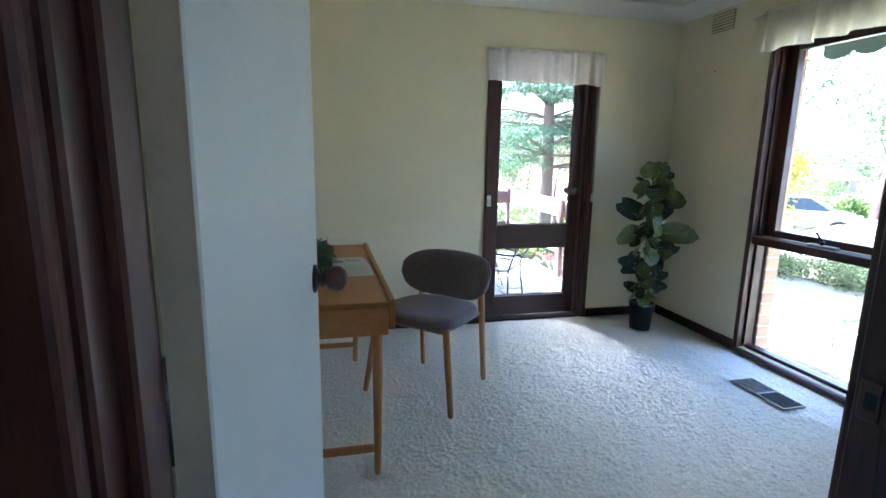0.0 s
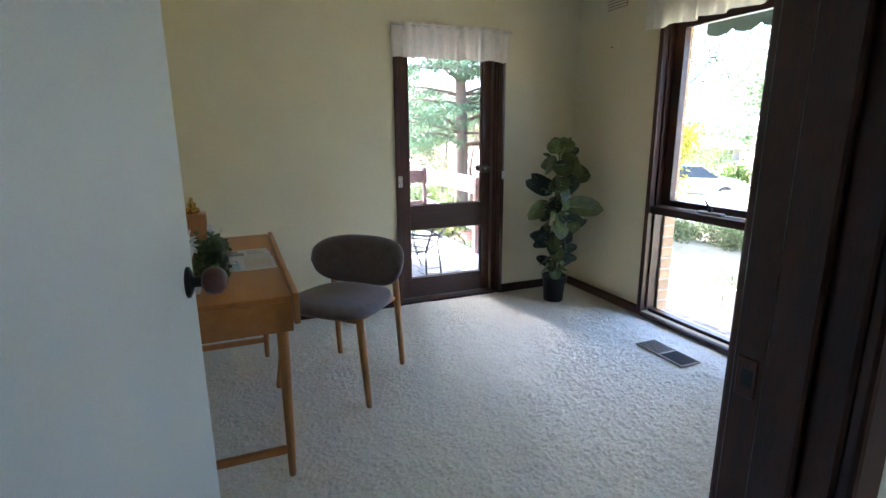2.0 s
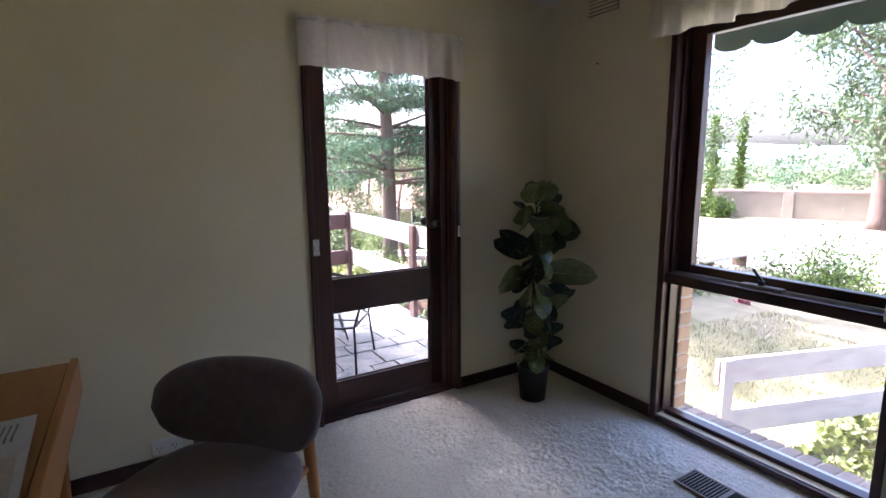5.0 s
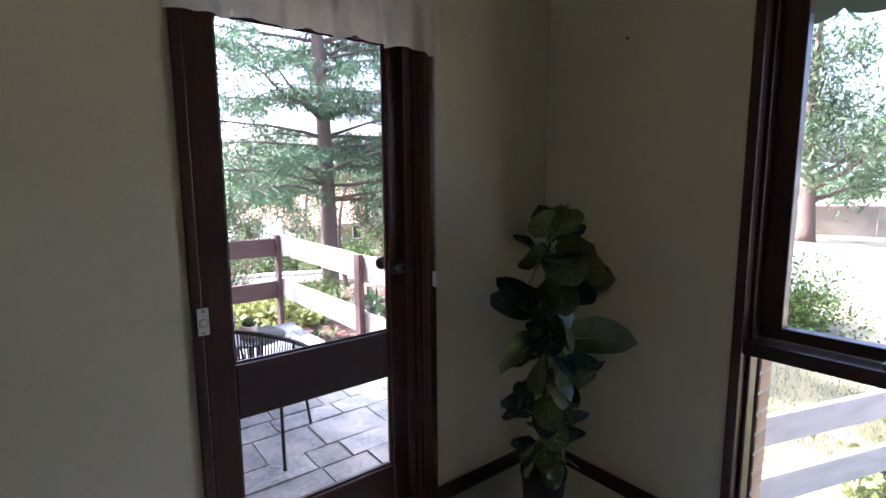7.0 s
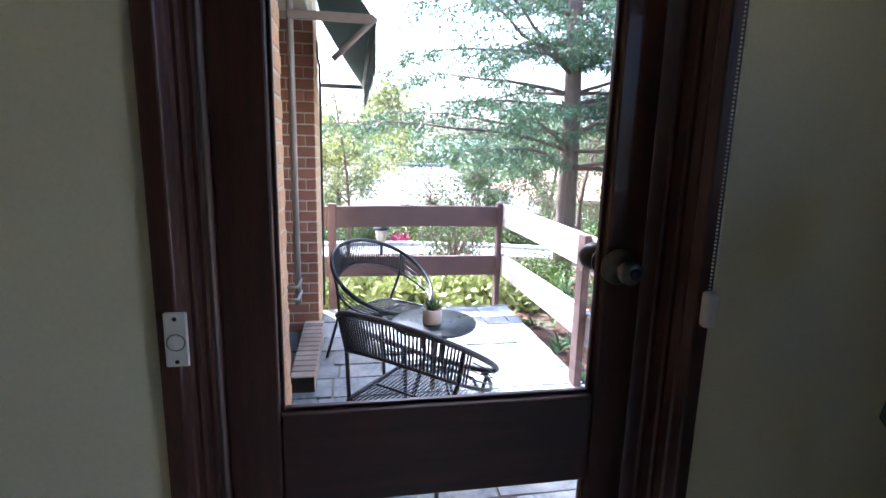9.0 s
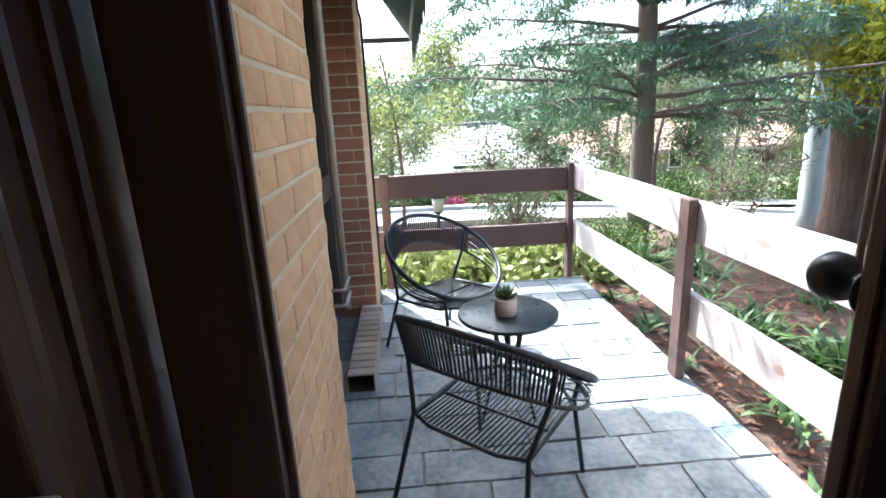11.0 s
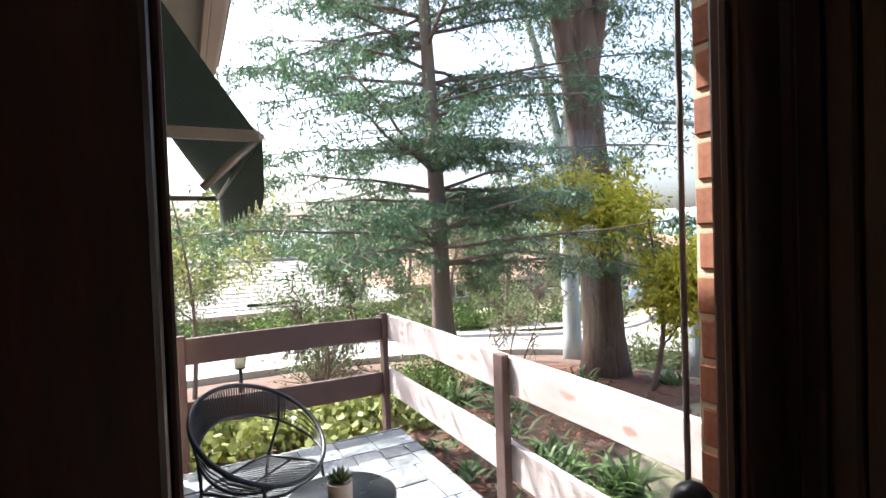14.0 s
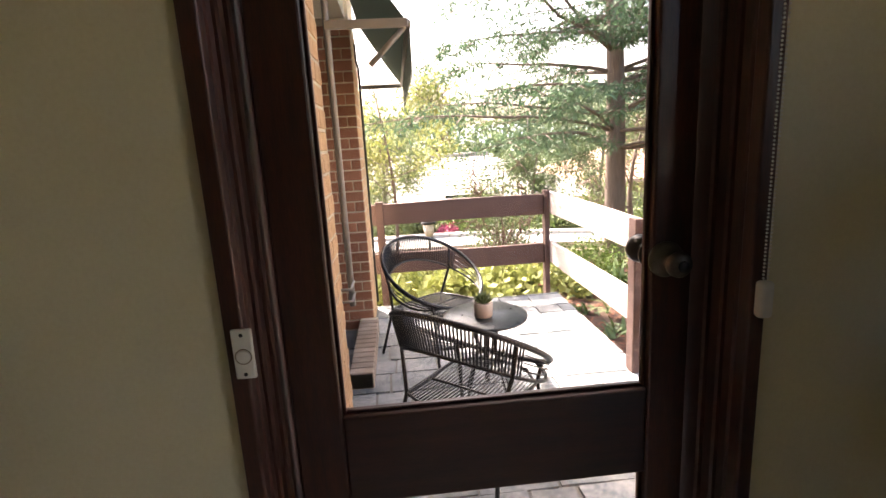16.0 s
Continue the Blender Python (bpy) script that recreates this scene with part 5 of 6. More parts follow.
tube("awning_rod", [(2.635, 4.30, 0.93), (2.635, 4.30, 2.05)], 0.0052, M["alu"], None, "thin grey metal rod hanging by the brick reveal", cat="rod")

# ---- patio ----
pav = wall("patio", [(1.45, 3.42, 4.2, 7.60, -0.40, PAT - 0.012)], M["grout"], "slate paved patio in the sun and shade")
rg = random.Random(11)
SLABS = []
y = 4.2
while y < 7.58:
    hgt = rg.choice((0.2, 0.25, 0.3, 0.36))
    hgt = min(hgt, 7.60 - y)
    x = 1.45 - rg.uniform(0, 0.25)
    while x < 3.41:
        wdt = rg.choice((0.2, 0.27, 0.34, 0.42))
        xa, xb = max(x, 1.45), min(x + wdt, 3.42)
        if xb - xa > 0.05:
            if hgt > 0.33 and rg.random() < 0.35:
                cut = y + hgt * rg.uniform(0.4, 0.6)
                SLABS += [(xa, xb, y, cut), (xa, xb, cut, y + hgt)]
            else:
                SLABS.append((xa, xb, y, y + hgt))
        x += wdt
    y += hgt

fence = root("fence", (3.36, 7.74, PAT), "low post-and-rail timber fence round the patio", "fence")
RT0, RT1, RL0, RL1 = 0.545, 0.742, 0.09, 0.285
FX = 3.362


def fence_rail(x0, x1, y0, y1, z0, z1, material, parent):
    bm = bmesh.new()
    n_ = 16
    lx = (x1 - x0) > (y1 - y0)
    rows = []
    for i in range(n_ + 1):
        u = i / n_
        wob = 0.004 * math.sin(u * 5 + z0 * 9)
        if lx:
            x = x0 + (x1 - x0) * u
            q = [(x, y0, z0 + wob), (x, y1, z0 + wob), (x, y1, z1 + wob), (x, y0, z1 + wob)]
        else:
            yy = y0 + (y1 - y0) * u
            q = [(x0, yy, z0 + wob), (x0, yy, z1 + wob), (x1, yy, z1 + wob), (x1, yy, z0 + wob)]
        rows.append([bm.verts.new(p) for p in q])
    for q, w in zip(rows, rows[1:]):
        for k in range(4):
            bm.faces.new((q[k], q[(k + 1) % 4], w[(k + 1) % 4], w[k]))
    bm.faces.new(rows[0][::-1])
    bm.faces.new(rows[-1])
    bmesh.ops.recalc_face_normals(bm, faces=bm.faces)
    bmesh.ops.bevel(bm, geom=[e for e in bm.edges if e.calc_face_angle(0) > 1], offset=0.004, segments=1, affect="EDGES")
    return part("rail", bm, material, parent)


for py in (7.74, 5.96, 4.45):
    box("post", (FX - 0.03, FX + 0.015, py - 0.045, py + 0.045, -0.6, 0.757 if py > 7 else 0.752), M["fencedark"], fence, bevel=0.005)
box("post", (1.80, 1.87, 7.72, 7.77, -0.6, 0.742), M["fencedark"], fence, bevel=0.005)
for z0, z1 in ((RT0, RT1), (RL0, RL1)):
    fence_rail(FX + 0.016, FX + 0.056, 5.96, 7.80, z0, z1, M["fencepaint"], fence)
    fence_rail(FX + 0.016, FX + 0.056, 4.34, 5.953, z0 - 0.003, z1 - 0.003, M["fencepaint"], fence)
    # far rails turn from the sun, so their shade is in the dark colour
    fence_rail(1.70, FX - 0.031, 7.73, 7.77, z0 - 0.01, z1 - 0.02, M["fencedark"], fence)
rg2 = random.Random(5)
for py, pz, L in ((7.38, 0.635, 0.1), (6.45, 0.63, 0.12), (6.28, 0.665, 0.1), (5.47, 0.655, 0.12), (5.12, 0.61, 0.07), (6.7, 0.19, 0.05), (5.3, 0.2, 0.06)):
    bm = bmesh.new()
    cen = bm.verts.new((FX + 0.0152, py, pz))
    rim = [bm.verts.new((FX + 0.0152, py + L * 0.5 * math.cos(a) * rg2.uniform(0.7, 1.1), pz + 0.018 * math.sin(a) * rg2.uniform(0.6, 1.3))) for a in np.linspace(0, 6.283, 15)[:-1]]
    for i in range(14):
        bm.faces.new((cen, rim[(i + 1) % 14], rim[i]))
    part("worn_patch", bm, M["fencepatch"], fence, "bare worn timber patch")

# woven round chairs: local front is -y, the hoop tilts up to the back
def cord_chair():
    c = root("woven_garden_chair", (0, 0, 0), "black woven cord garden chair on thin steel legs", "garden chair", "patio chairs")
    R, tilt, zc = 0.355, radians(33), 0.573

    def rim(deg, k=1.0, down=0.0):
        a = radians(deg)
        return Vector((R * k * math.sin(a), R * k * math.cos(a) * math.cos(tilt), zc + R * math.cos(a) * math.sin(tilt) - down))

    def low(deg):
        f = max(0.0, 1 - (abs(deg) / 150) ** 2.6)
        return rim(deg, 1.0 - 0.10 * f, 0.165 * f)

    def seat_z(y):
        return 0.345 - 0.05 * (y + 0.25)
    tube("rim", [rim(5 * i) for i in range(72)], 0.0125, M["cord"], c, n=8, closed=True)
    tube("back_rail", [low(d) for d in range(-150, 151, 5)], 0.008, M["cord"], c, n=6)
    bm = bmesh.new()
    for i in range(55):
        d = -68 + 136 * i / 54
        add_tube(bm, [rim(d), low(d)], 0.0042, 4)
    part("back_cords", bm, M["cord"], c, smooth=True)
    bm = bmesh.new()
    for s in (-1, 1):
        for k in (0.25, 0.5, 0.75):
            add_tube(bm, [rim(s * d).lerp(low(s * d), k) for d in (70, 90, 110, 130, 148)], 0.0035, 4)
    part("arm_cords", bm, M["cord"], c, smooth=True)
    hw = 0.235
    seat = [Vector((x, y, seat_z(y))) for x, y in ((-hw, 0.17), (-hw * 0.97, -0.17), (-0.14, -0.265), (0, -0.29), (0.14, -0.265), (hw * 0.97, -0.17), (hw, 0.17), (0.14, 0.20), (-0.14, 0.20))]
    tube("seat_frame", seat, 0.009, M["black"], c, n=6, closed=True)
    bm = bmesh.new()
    for i in range(26):
        x = -0.225 + 0.45 * i / 25
        f = 0.17 + 0.12 * (1 - (abs(x) / hw) ** 2)
        p, q = Vector((x, 0.19, seat_z(0.19))), Vector((x, -f, seat_z(-f)))
        add_tube(bm, [p, p.lerp(q, 0.5) + Vector((0, 0, -0.012)), q], 0.0032, 4)
    part("seat_cords", bm, M["cord"], c, smooth=True)
    for s in (-1, 1):
        tube("leg", [rim(s * 62), low(s * 62), Vector((s * hw, 0.17, seat_z(0.17))), Vector((s * 0.275, 0.26, 0))], 0.0095, M["black"], c)
        tube("leg", [rim(s * 138), Vector((s * 0.215, -0.215, seat_z(-0.2) - 0.01)), Vector((s * 0.24, -0.26, 0))], 0.0095, M["black"], c)
    tube("brace", [(-0.22, 0.0, seat_z(0) - 0.008), (0.22, 0.0, seat_z(0) - 0.008)], 0.006, M["black"], c)
    return c


c1 = cord_chair()
c1.matrix_basis = pose(2.213, 6.525, PAT, 0, 0, 40.5)
c2 = copy_thing(c1, pose(2.282, 5.28, PAT, 0, 0, 138))

tb = root("patio_table", (2.44, 5.795, PAT), "round dark metal table with a wet top on thin legs", "table")
TZ = 0.312
lathe("tabletop", [(0.0001, 0), (0.215, 0), (0.226, 0.004), (0.228, 0.016), (0.222, 0.02), (0.0001, 0.021)], (2.44, 5.795, TZ - 0.021), M["darkmetal"], tb, n=48)
lathe("pole", [(0.0001, 0), (0.014, 0), (0.014, 0.365), (0.0001, 0.365)], (2.44, 5.795, PAT + 0.1), M["black"], tb, n=12)
for i in range(4):
    a = 0.6 + i * math.pi / 2
    tube("leg", [(2.44 + 0.10 * math.cos(a), 5.795 + 0.10 * math.sin(a), TZ - 0.022), (2.44 + 0.06 * math.cos(a), 5.795 + 0.06 * math.sin(a), 0.12), (2.44 + 0.17 * math.cos(a), 5.795 + 0.17 * math.sin(a), PAT)], 0.007, M["black"], tb)
tube("ring", [(2.44 + 0.075 * math.cos(a), 5.795 + 0.075 * math.sin(a), 0.06) for a in np.linspace(0, 6.283, 25)[:-1]], 0.005, M["black"], tb, n=6, closed=True)
bm = bmesh.new()
rg3 = random.Random(9)
for i in range(90):
    a, r_ = rg3.uniform(0, 6.28), 0.21 * math.sqrt(rg3.random())
    s = rg3.uniform(0.003, 0.009)
    bmesh.ops.create_icosphere(bm, subdivisions=1, radius=s, matrix=Matrix.Translation((2.44 + r_ * math.cos(a), 5.795 + r_ * math.sin(a), TZ)) @ Matrix.Diagonal((1, 1, 0.25, 1)))
part("water_drops", bm, M["vaseglass"], tb, "scattered water drops", smooth=True, kind="stuff")
su = root("potted_succulent", (2.425, 5.765, TZ), "green succulent in a pale round ceramic pot on the table", "plant")
lathe("pot", [(0.0001, 0), (0.045, 0), (0.05, 0.006), (0.051, 0.078), (0.047, 0.08), (0.045, 0.07), (0.0001, 0.068)], (2.425, 5.765, TZ), M["cotta"], su, n=28)
for i in range(22):
    a, b = i * 2.4, 0.25 + 0.05 * i
    d = Vector((math.cos(a) * math.cos(b), math.sin(a) * math.cos(b), math.sin(b)))
    p = Vector((2.425, 5.765, TZ + 0.07))
    tube("leaf", [p + d * 0.008, p + d * 0.03 + Vector((0, 0, 0.004)), p + d * 0.06 + Vector((0, 0, 0.012))], [0.004, 0.009, 0.001], M["strap"], su, n=6)

# fence and bench east of the house
fe = root("garden_fence", (4.735, 3.56, -0.9), "weathered pink-grey rail fence below the window", "fence")
dirE = Vector((1.45, -0.5, 0)).normalized()
mE = Matrix.Translation((4.735, 3.56, 0)) @ pose(0, 0, 0, 0, 0, math.degrees(math.atan2(dirE.y, dirE.x)))
for d in (0.0, 1.75, 3.4):
    box("post", (d - 0.045, d + 0.045, -0.045, 0.0, -1.1, -0.125), M["fencepaint" if d == 0 else "fencedark"], fe, bevel=0.005, m=mE)
for z0, z1 in ((-0.335, -0.14), (-0.75, -0.55)):
    box("rail", (-0.06, 3.5, 0.002, 0.04, z0, z1), M["fencepaint"], fe, bevel=0.004, m=mE)
bn = root("garden_bench", (11.5, 7.4, zg(11.5, 7.4)), "grey timber plank bench in the garden", "bench")
zb = zg(11.5, 7.4)
box("plank", (10.7, 12.5, 7.3, 7.65, zb + 0.40, zb + 0.45), M["alu"], bn, bevel=0.01, m=None)
for x in (10.95, 12.2):
    box("trestle", (x, x + 0.08, 7.33, 7.62, zb - 0.05, zb + 0.40), M["fencedark"], bn, bevel=0.005)
lp_ = root("garden_lamp", (2.2, 9.6, zg(2.2, 9.6)), "small black garden post lamp with frosted glass", "lamp")
z0 = zg(2.2, 9.6)
tube("post", [(2.2, 9.6, z0 - 0.05), (2.2, 9.6, 0.10)], 0.02, M["black"], lp_)
lathe("lantern_glass", [(0.0001, 0), (0.05, 0), (0.075, 0.16), (0.0001, 0.16)], (2.2, 9.6, 0.11), M["lampglass"], lp_, "frosted glass", n=6)
lathe("cap", [(0.0001, 0), (0.10, 0), (0.09, 0.02), (0.05, 0.06), (0.015, 0.08), (0.012, 0.11), (0.0001, 0.115)], (2.2, 9.6, 0.27), M["black"], lp_, n=12)
lathe("collar", [(0.0001, 0), (0.05, 0), (0.055, 0.02), (0.0001, 0.02)], (2.2, 9.6, 0.09), M["black"], lp_, n=12)

# ---- trees and garden plants ----
def branch_pts(rng, p, d, length, n=6, bend=0.25, up=0.0):
    pts = [Vector(p)]
    d = Vector(d).normalized()
    for _ in range(n):
        d = (d + Vector(rng.normal(0, bend, 3)) * 0.4 + Vector((0, 0, up))).normalized()
        pts.append(pts[-1] + d * (length / n))
    return pts


def conifer(at, height, reach, seed, label):
    """Straight trunk, level whorled boughs that sag, flat sprays of needles with gaps."""
    rng = np.random.default_rng(seed)
    t = root("conifer_tree", at, label, "tree")
    a = Vector(at)
    lean = Vector((-0.02, 0.0, 1)).normalized()
    bm = bmesh.new()
    add_tube(bm, [a + lean * (height * f) + Vector((0.03 * math.sin(7 * f), 0.03 * math.cos(5 * f), -0.1)) for f in np.linspace(0, 1, 14)], [0.125 * (1 - f) ** 0.8 + 0.012 for f in np.linspace(0, 1, 14)], 14)
    part("trunk", bm, M["bark_grey"], t, "grey conifer trunk", smooth=True)
    bm = bmesh.new()
    cen, dirs = [], []
    z = 1.5
    while z < height - 0.3:
        L0 = reach * (1 - 0.66 * (z / height) ** 1.5)
        for k in range(rng.integers(3, 6)):
            az = rng.uniform(0, 6.283)
            L = L0 * rng.uniform(0.55, 1.1)
            d = Vector((math.cos(az), math.sin(az), rng.uniform(0.05, 0.3) + 0.25 * z / height))
            pts = branch_pts(rng, a + lean * z, d, L, 7, 0.16, -0.05)
            add_tube(bm, pts, [0.026 * (1 - i / 8.5) for i in range(8)], 6)
            for i in range(1, 8):
                for s in (-1, 1):
                    if rng.random() < 0.24:
                        continue
                    axis_ = (pts[i] - pts[i - 1]).normalized()
                    side = axis_.cross(Vector((0, 0, 1))).normalized() * s
                    tw = (axis_ * 0.7 + side * rng.uniform(0.5, 1.0) + Vector((0, 0, rng.uniform(-0.35, 0.05)))).normalized()
                    l2 = L * rng.uniform(0.16, 0.34) * (1.15 - 0.08 * i)
                    q = [pts[i] + tw * (l2 * f) + Vector((0, 0, -0.10 * l2 * f * f)) for f in (0, 0.5, 1)]
                    add_tube(bm, q, [0.008, 0.006, 0.003], 4)
                    for f in np.linspace(0.1, 1.05, 9):
                        cen.append(tuple(pts[i] + tw * (l2 * f) + Vector((0, 0, -0.10 * l2 * f * f))))
        z += rng.uniform(0.13, 0.24) if z < 2.6 else rng.uniform(0.17, 0.33)
    part("boughs", bm, M["bark_grey"], t, "thin bare boughs", smooth=True)
    v, f = leaf_cloud(rng, cen, 0.074, 10, (0.05, 0.05, 0.03), 0.7, 0.22)
    raw("crown", v, f, M["needle"], t, "drooping sprays of green needles")
    return t


def gum(name, at, height, r0, lean, bark, seed, label, fork=0.5, limbs=9, leaf="gumleaf", lf=160, first=0.35, top_z=None, spread=2.0, size=0.13, stems=()):
    rng = np.random.default_rng(seed)
    t = root(name, at, label, "tree")
    a, ln = Vector(at), Vector(lean).normalized()
    bm = bmesh.new()
    pts = [a + ln * (height * f) + Vector((0.12 * math.sin(3 * f + seed), 0.12 * math.cos(4 * f + seed), 0)) - Vector((0.12 * math.sin(seed), 0.12 * math.cos(seed), 0.1)) for f in np.linspace(0, 1, 18)]
    add_tube(bm, pts, [r0 * (1.25 if i == 0 else 1) * (1 - 0.75 * i / 17) for i in range(18)], 18)
    for v in bm.verts:
        v.co += v.normal * 0 + Vector((noise.noise(v.co * 3), noise.noise(v.co * 3 + Vector((5, 0, 0))), 0)) * r0 * 0.12
    part("trunk", bm, M[bark], t, smooth=True)
    for i0, sway, length, rs in stems:
        d = Vector((sway[0], sway[1], 1)).normalized()
        q = [pts[i0] + d * (length * f) + Vector((0.1 * math.sin(5 * f), 0.08 * math.sin(4 * f + 1), -0.25 * (1 - f))) for f in np.linspace(0, 1, 12)]
        bm = bmesh.new()
        add_tube(bm, q, [rs * (1 - 0.7 * f) for f in np.linspace(0, 1, 12)], 14)
        for v in bm.verts:
            v.co += Vector((noise.noise(v.co * 3), noise.noise(v.co * 3 + Vector((5, 0, 0))), 0)) * rs * 0.15
        part("forked_stem", bm, M[bark], t, smooth=True)
    bm = bmesh.new()
    cen = []
    for k in range(limbs):
        i = int(np.interp(first + (1 - first) * k / limbs, [0, 1], [0, 17]))
        az = rng.uniform(0, 6.283)
        L = spread * rng.uniform(0.6, 1.2)
        q = branch_pts(rng, pts[i], (math.cos(az), math.sin(az), rng.uniform(0.2, 1.0)), L, 7, 0.3, 0.03)
        rr = r0 * (1 - 0.75 * i / 17) * 0.45
        add_tube(bm, q, [rr * (1 - j / 8) for j in range(8)], 7)
        for j in (4, 5, 6, 7):
            for _ in range(3):
                e = branch_pts(rng, q[j], rng.normal(0, 1, 3), 0.5 * spread / 2, 3, 0.4)
                add_tube(bm, e, [0.012, 0.009, 0.006, 0.003], 4)
                cen += [tuple(p) for p in e[1:]]
    part("limbs", bm, M[bark], t, smooth=True)
    v, f = leaf_cloud(rng, cen, size, max(4, lf // 12), (0.17 * spread / 2,) * 3, 0.6, 0.3)
    raw("crown", v, f, M[leaf], t, "loose clumps of hanging leaves")
    return t


def bush(name, at, size, material, seed, label, cat="shrub", n=1500, leaf=0.05, group=""):
    """A shrub of leaf clumps on twigs with an uneven outline."""
    rng = np.random.default_rng(seed)
    t = root(name, at, label, cat, group)
    a = Vector(at)
    bm = bmesh.new()
    cen = []
    for k in range(26):
        d = rng.normal(0, 1, 3)
        d[2] = abs(d[2]) + 0.15
        d /= np.linalg.norm(d)
        e = a + Vector((d[0] * size[0], d[1] * size[1], d[2] * size[2])) * rng.uniform(0.55, 1.0)
        add_tube(bm, [a + Vector((0, 0, -0.05)), a.lerp(e, 0.5) + Vector(rng.normal(0, 0.03, 3)), e], [0.012, 0.008, 0.003], 4)
        cen += [tuple(e), tuple(a.lerp(e, 0.75)), tuple(a.lerp(e, 0.5))]
    part("twigs", bm, M["bark_brown"], t)
    v, f = leaf_cloud(rng, cen, leaf, max(3, n // 78), (size[0] * 0.16, size[1] * 0.16, size[2] * 0.16), 0.0, 0.55)
    zmin = at[2] - 0.02
    v[:, 2] = np.maximum(v[:, 2], zmin)
    raw("leaves", v, f, M[material], t)
    return t


def strap_clump(at, n, length, seed, material="strap"):
    rng = np.random.default_rng(seed)
    t = root("strap_leaf_plant", at, "clump of green strap-leaved plants in the mulch", "plant", "strap-leaved plants")
    vs, fs = [], []
    for _ in range(n):
        az, el = rng.uniform(0, 6.283), rng.uniform(0.5, 1.35)
        L, w = length * rng.uniform(0.6, 1.15), 0.016
        d = np.array([math.cos(az), math.sin(az)])
        s = np.array([-d[1], d[0]])
        o = np.array(at[:2]) + rng.normal(0, 0.07, 2)
        b = len(vs)
        for i in range(5):
            f = i / 4
            r_ = L * f * math.cos(el) * (1 + 0.3 * f)
            z = at[2] + L * f * math.sin(el) - 0.5 * L * f * f * (1.5 - el * 0.6)
            ww = w * (1 - f ** 2.5) + 0.001
            for q in (-1, 1):
                p = o + d * r_ + s * ww * q
                vs.append((p[0], p[1], max(z, at[2] - 0.01)))
        for i in range(4):
            fs.append((b + 2 * i, b + 2 * i + 1, b + 2 * i + 3, b + 2 * i + 2))
    raw("leaves", vs, fs, M[material], t)
    return t


conifer((4.70, 9.72, zg(4.7, 9.72)), 7.8, 3.35, 12, "tall open conifer with level drooping boughs beyond the patio")
gum("gum_tree", (6.9, 9.1, zg(6.9, 9.1)), 11, 0.29, (0.02, 0.03, 1), "bark_brown", 3, "huge fibrous brown-barked gum tree in the mulch", limbs=10, first=0.42, spread=2.6, size=0.09, lf=230, stems=((4, (-0.2, 0.03), 7.0, 0.17), (6, (0.1, -0.1), 5.5, 0.13)))
gum("gum_tree", (8.0, 11.1, zg(8, 11.1)), 9, 0.17, (-0.02, 0.0, 1), "bark_smooth", 5, "smooth grey-barked gum tree with forked limbs", limbs=9, first=0.32, spread=2.2, size=0.09, lf=230, stems=((7, (-0.3, 0.05), 4.5, 0.1), (9, (0.3, -0.1), 3.5, 0.08)))
gum("gum_tree", (8.35, 8.85, zg(8.35, 8.85)), 9, 0.15, (0.14, -0.03, 1), "bark_smooth", 9, "leaning smooth blue-grey gum tree with peeling base", limbs=9, first=0.35, spread=2.4, size=0.09, lf=230)
gum("wattle_tree", (6.75, 8.2, zg(6.75, 8.2)), 2.2, 0.035, (0.1, -0.05, 1), "bark_brown", 14, "small wattle with yellow-green feathery foliage", limbs=9, leaf="wattleleaf", lf=800, first=0.3, spread=1.3, size=0.09)
gum("wattle_tree", (1.7, 10.9, zg(1.7, 10.9)), 2.6, 0.03, (-0.05, 0.03, 1), "bark_grey", 19, "small open tree with pale yellow-green foliage", limbs=9, leaf="cover", lf=300, first=0.35, spread=1.2, size=0.07)
gum("garden_tree", (5.55, 10.9, zg(5.55, 10.9)), 2.0, 0.06, (0.03, 0, 1), "bark_grey", 16, "small round-headed garden tree with sparse leaves", limbs=9, first=0.45, spread=1.1, leaf="shrub", lf=60, size=0.05)
for i, (x, y) in enumerate(((6.3, 10.6), (6.7, 10.9), (3.1, 9.9))):
    gum("bare_shrub", (x, y, zg(x, y)), 1.3, 0.016, (0.05, 0, 1), "bark_brown", 30 + i, "thin nearly leafless shrub with upright twigs", limbs=7, first=0.1, spread=0.9, leaf="shrub", lf=36, size=0.04)
for i, (x, y, n, L) in enumerate(((4.35, 8.75, 60, 0.45), (4.75, 8.3, 60, 0.45), (5.0, 9.1, 60, 0.45), (4.15, 6.65, 70, 0.42), (4.5, 6.35, 70, 0.45), (4.3, 6.95, 50, 0.38), (3.75, 8.2, 40, 0.3), (3.75, 5.5, 22, 0.2), (3.55, 6.5, 22, 0.18), (3.6, 5.05, 22, 0.2), (3.65, 7.0, 22, 0.2), (7.2, 8.3, 50, 0.45), (7.5, 9.4, 50, 0.5), (5.6, 8.4, 40, 0.3), (5.9, 7.6, 36, 0.26), (4.3, 7.6, 36, 0.28), (4.0, 6.0, 30, 0.24), (3.6, 7.6, 28, 0.22), (5.2, 7.3, 30, 0.24), (6.3, 8.9, 40, 0.34))):
    strap_clump((x, y, zg(x, y)), n, L, 50 + i)
bush("rosemary_bush", (4.15, 9.35, zg(4.15, 9.35)), (0.65, 0.5, 0.45), "hedge", 71, "low dense green bush by the conifer", n=5000, leaf=0.035)
bush("garden_shrub", (3.2, 10.6, zg(3.2, 10.6)), (0.9, 0.6, 0.9), "shrub", 72, "loose twiggy shrub with small pale leaves beyond the patio", n=900, leaf=0.035)
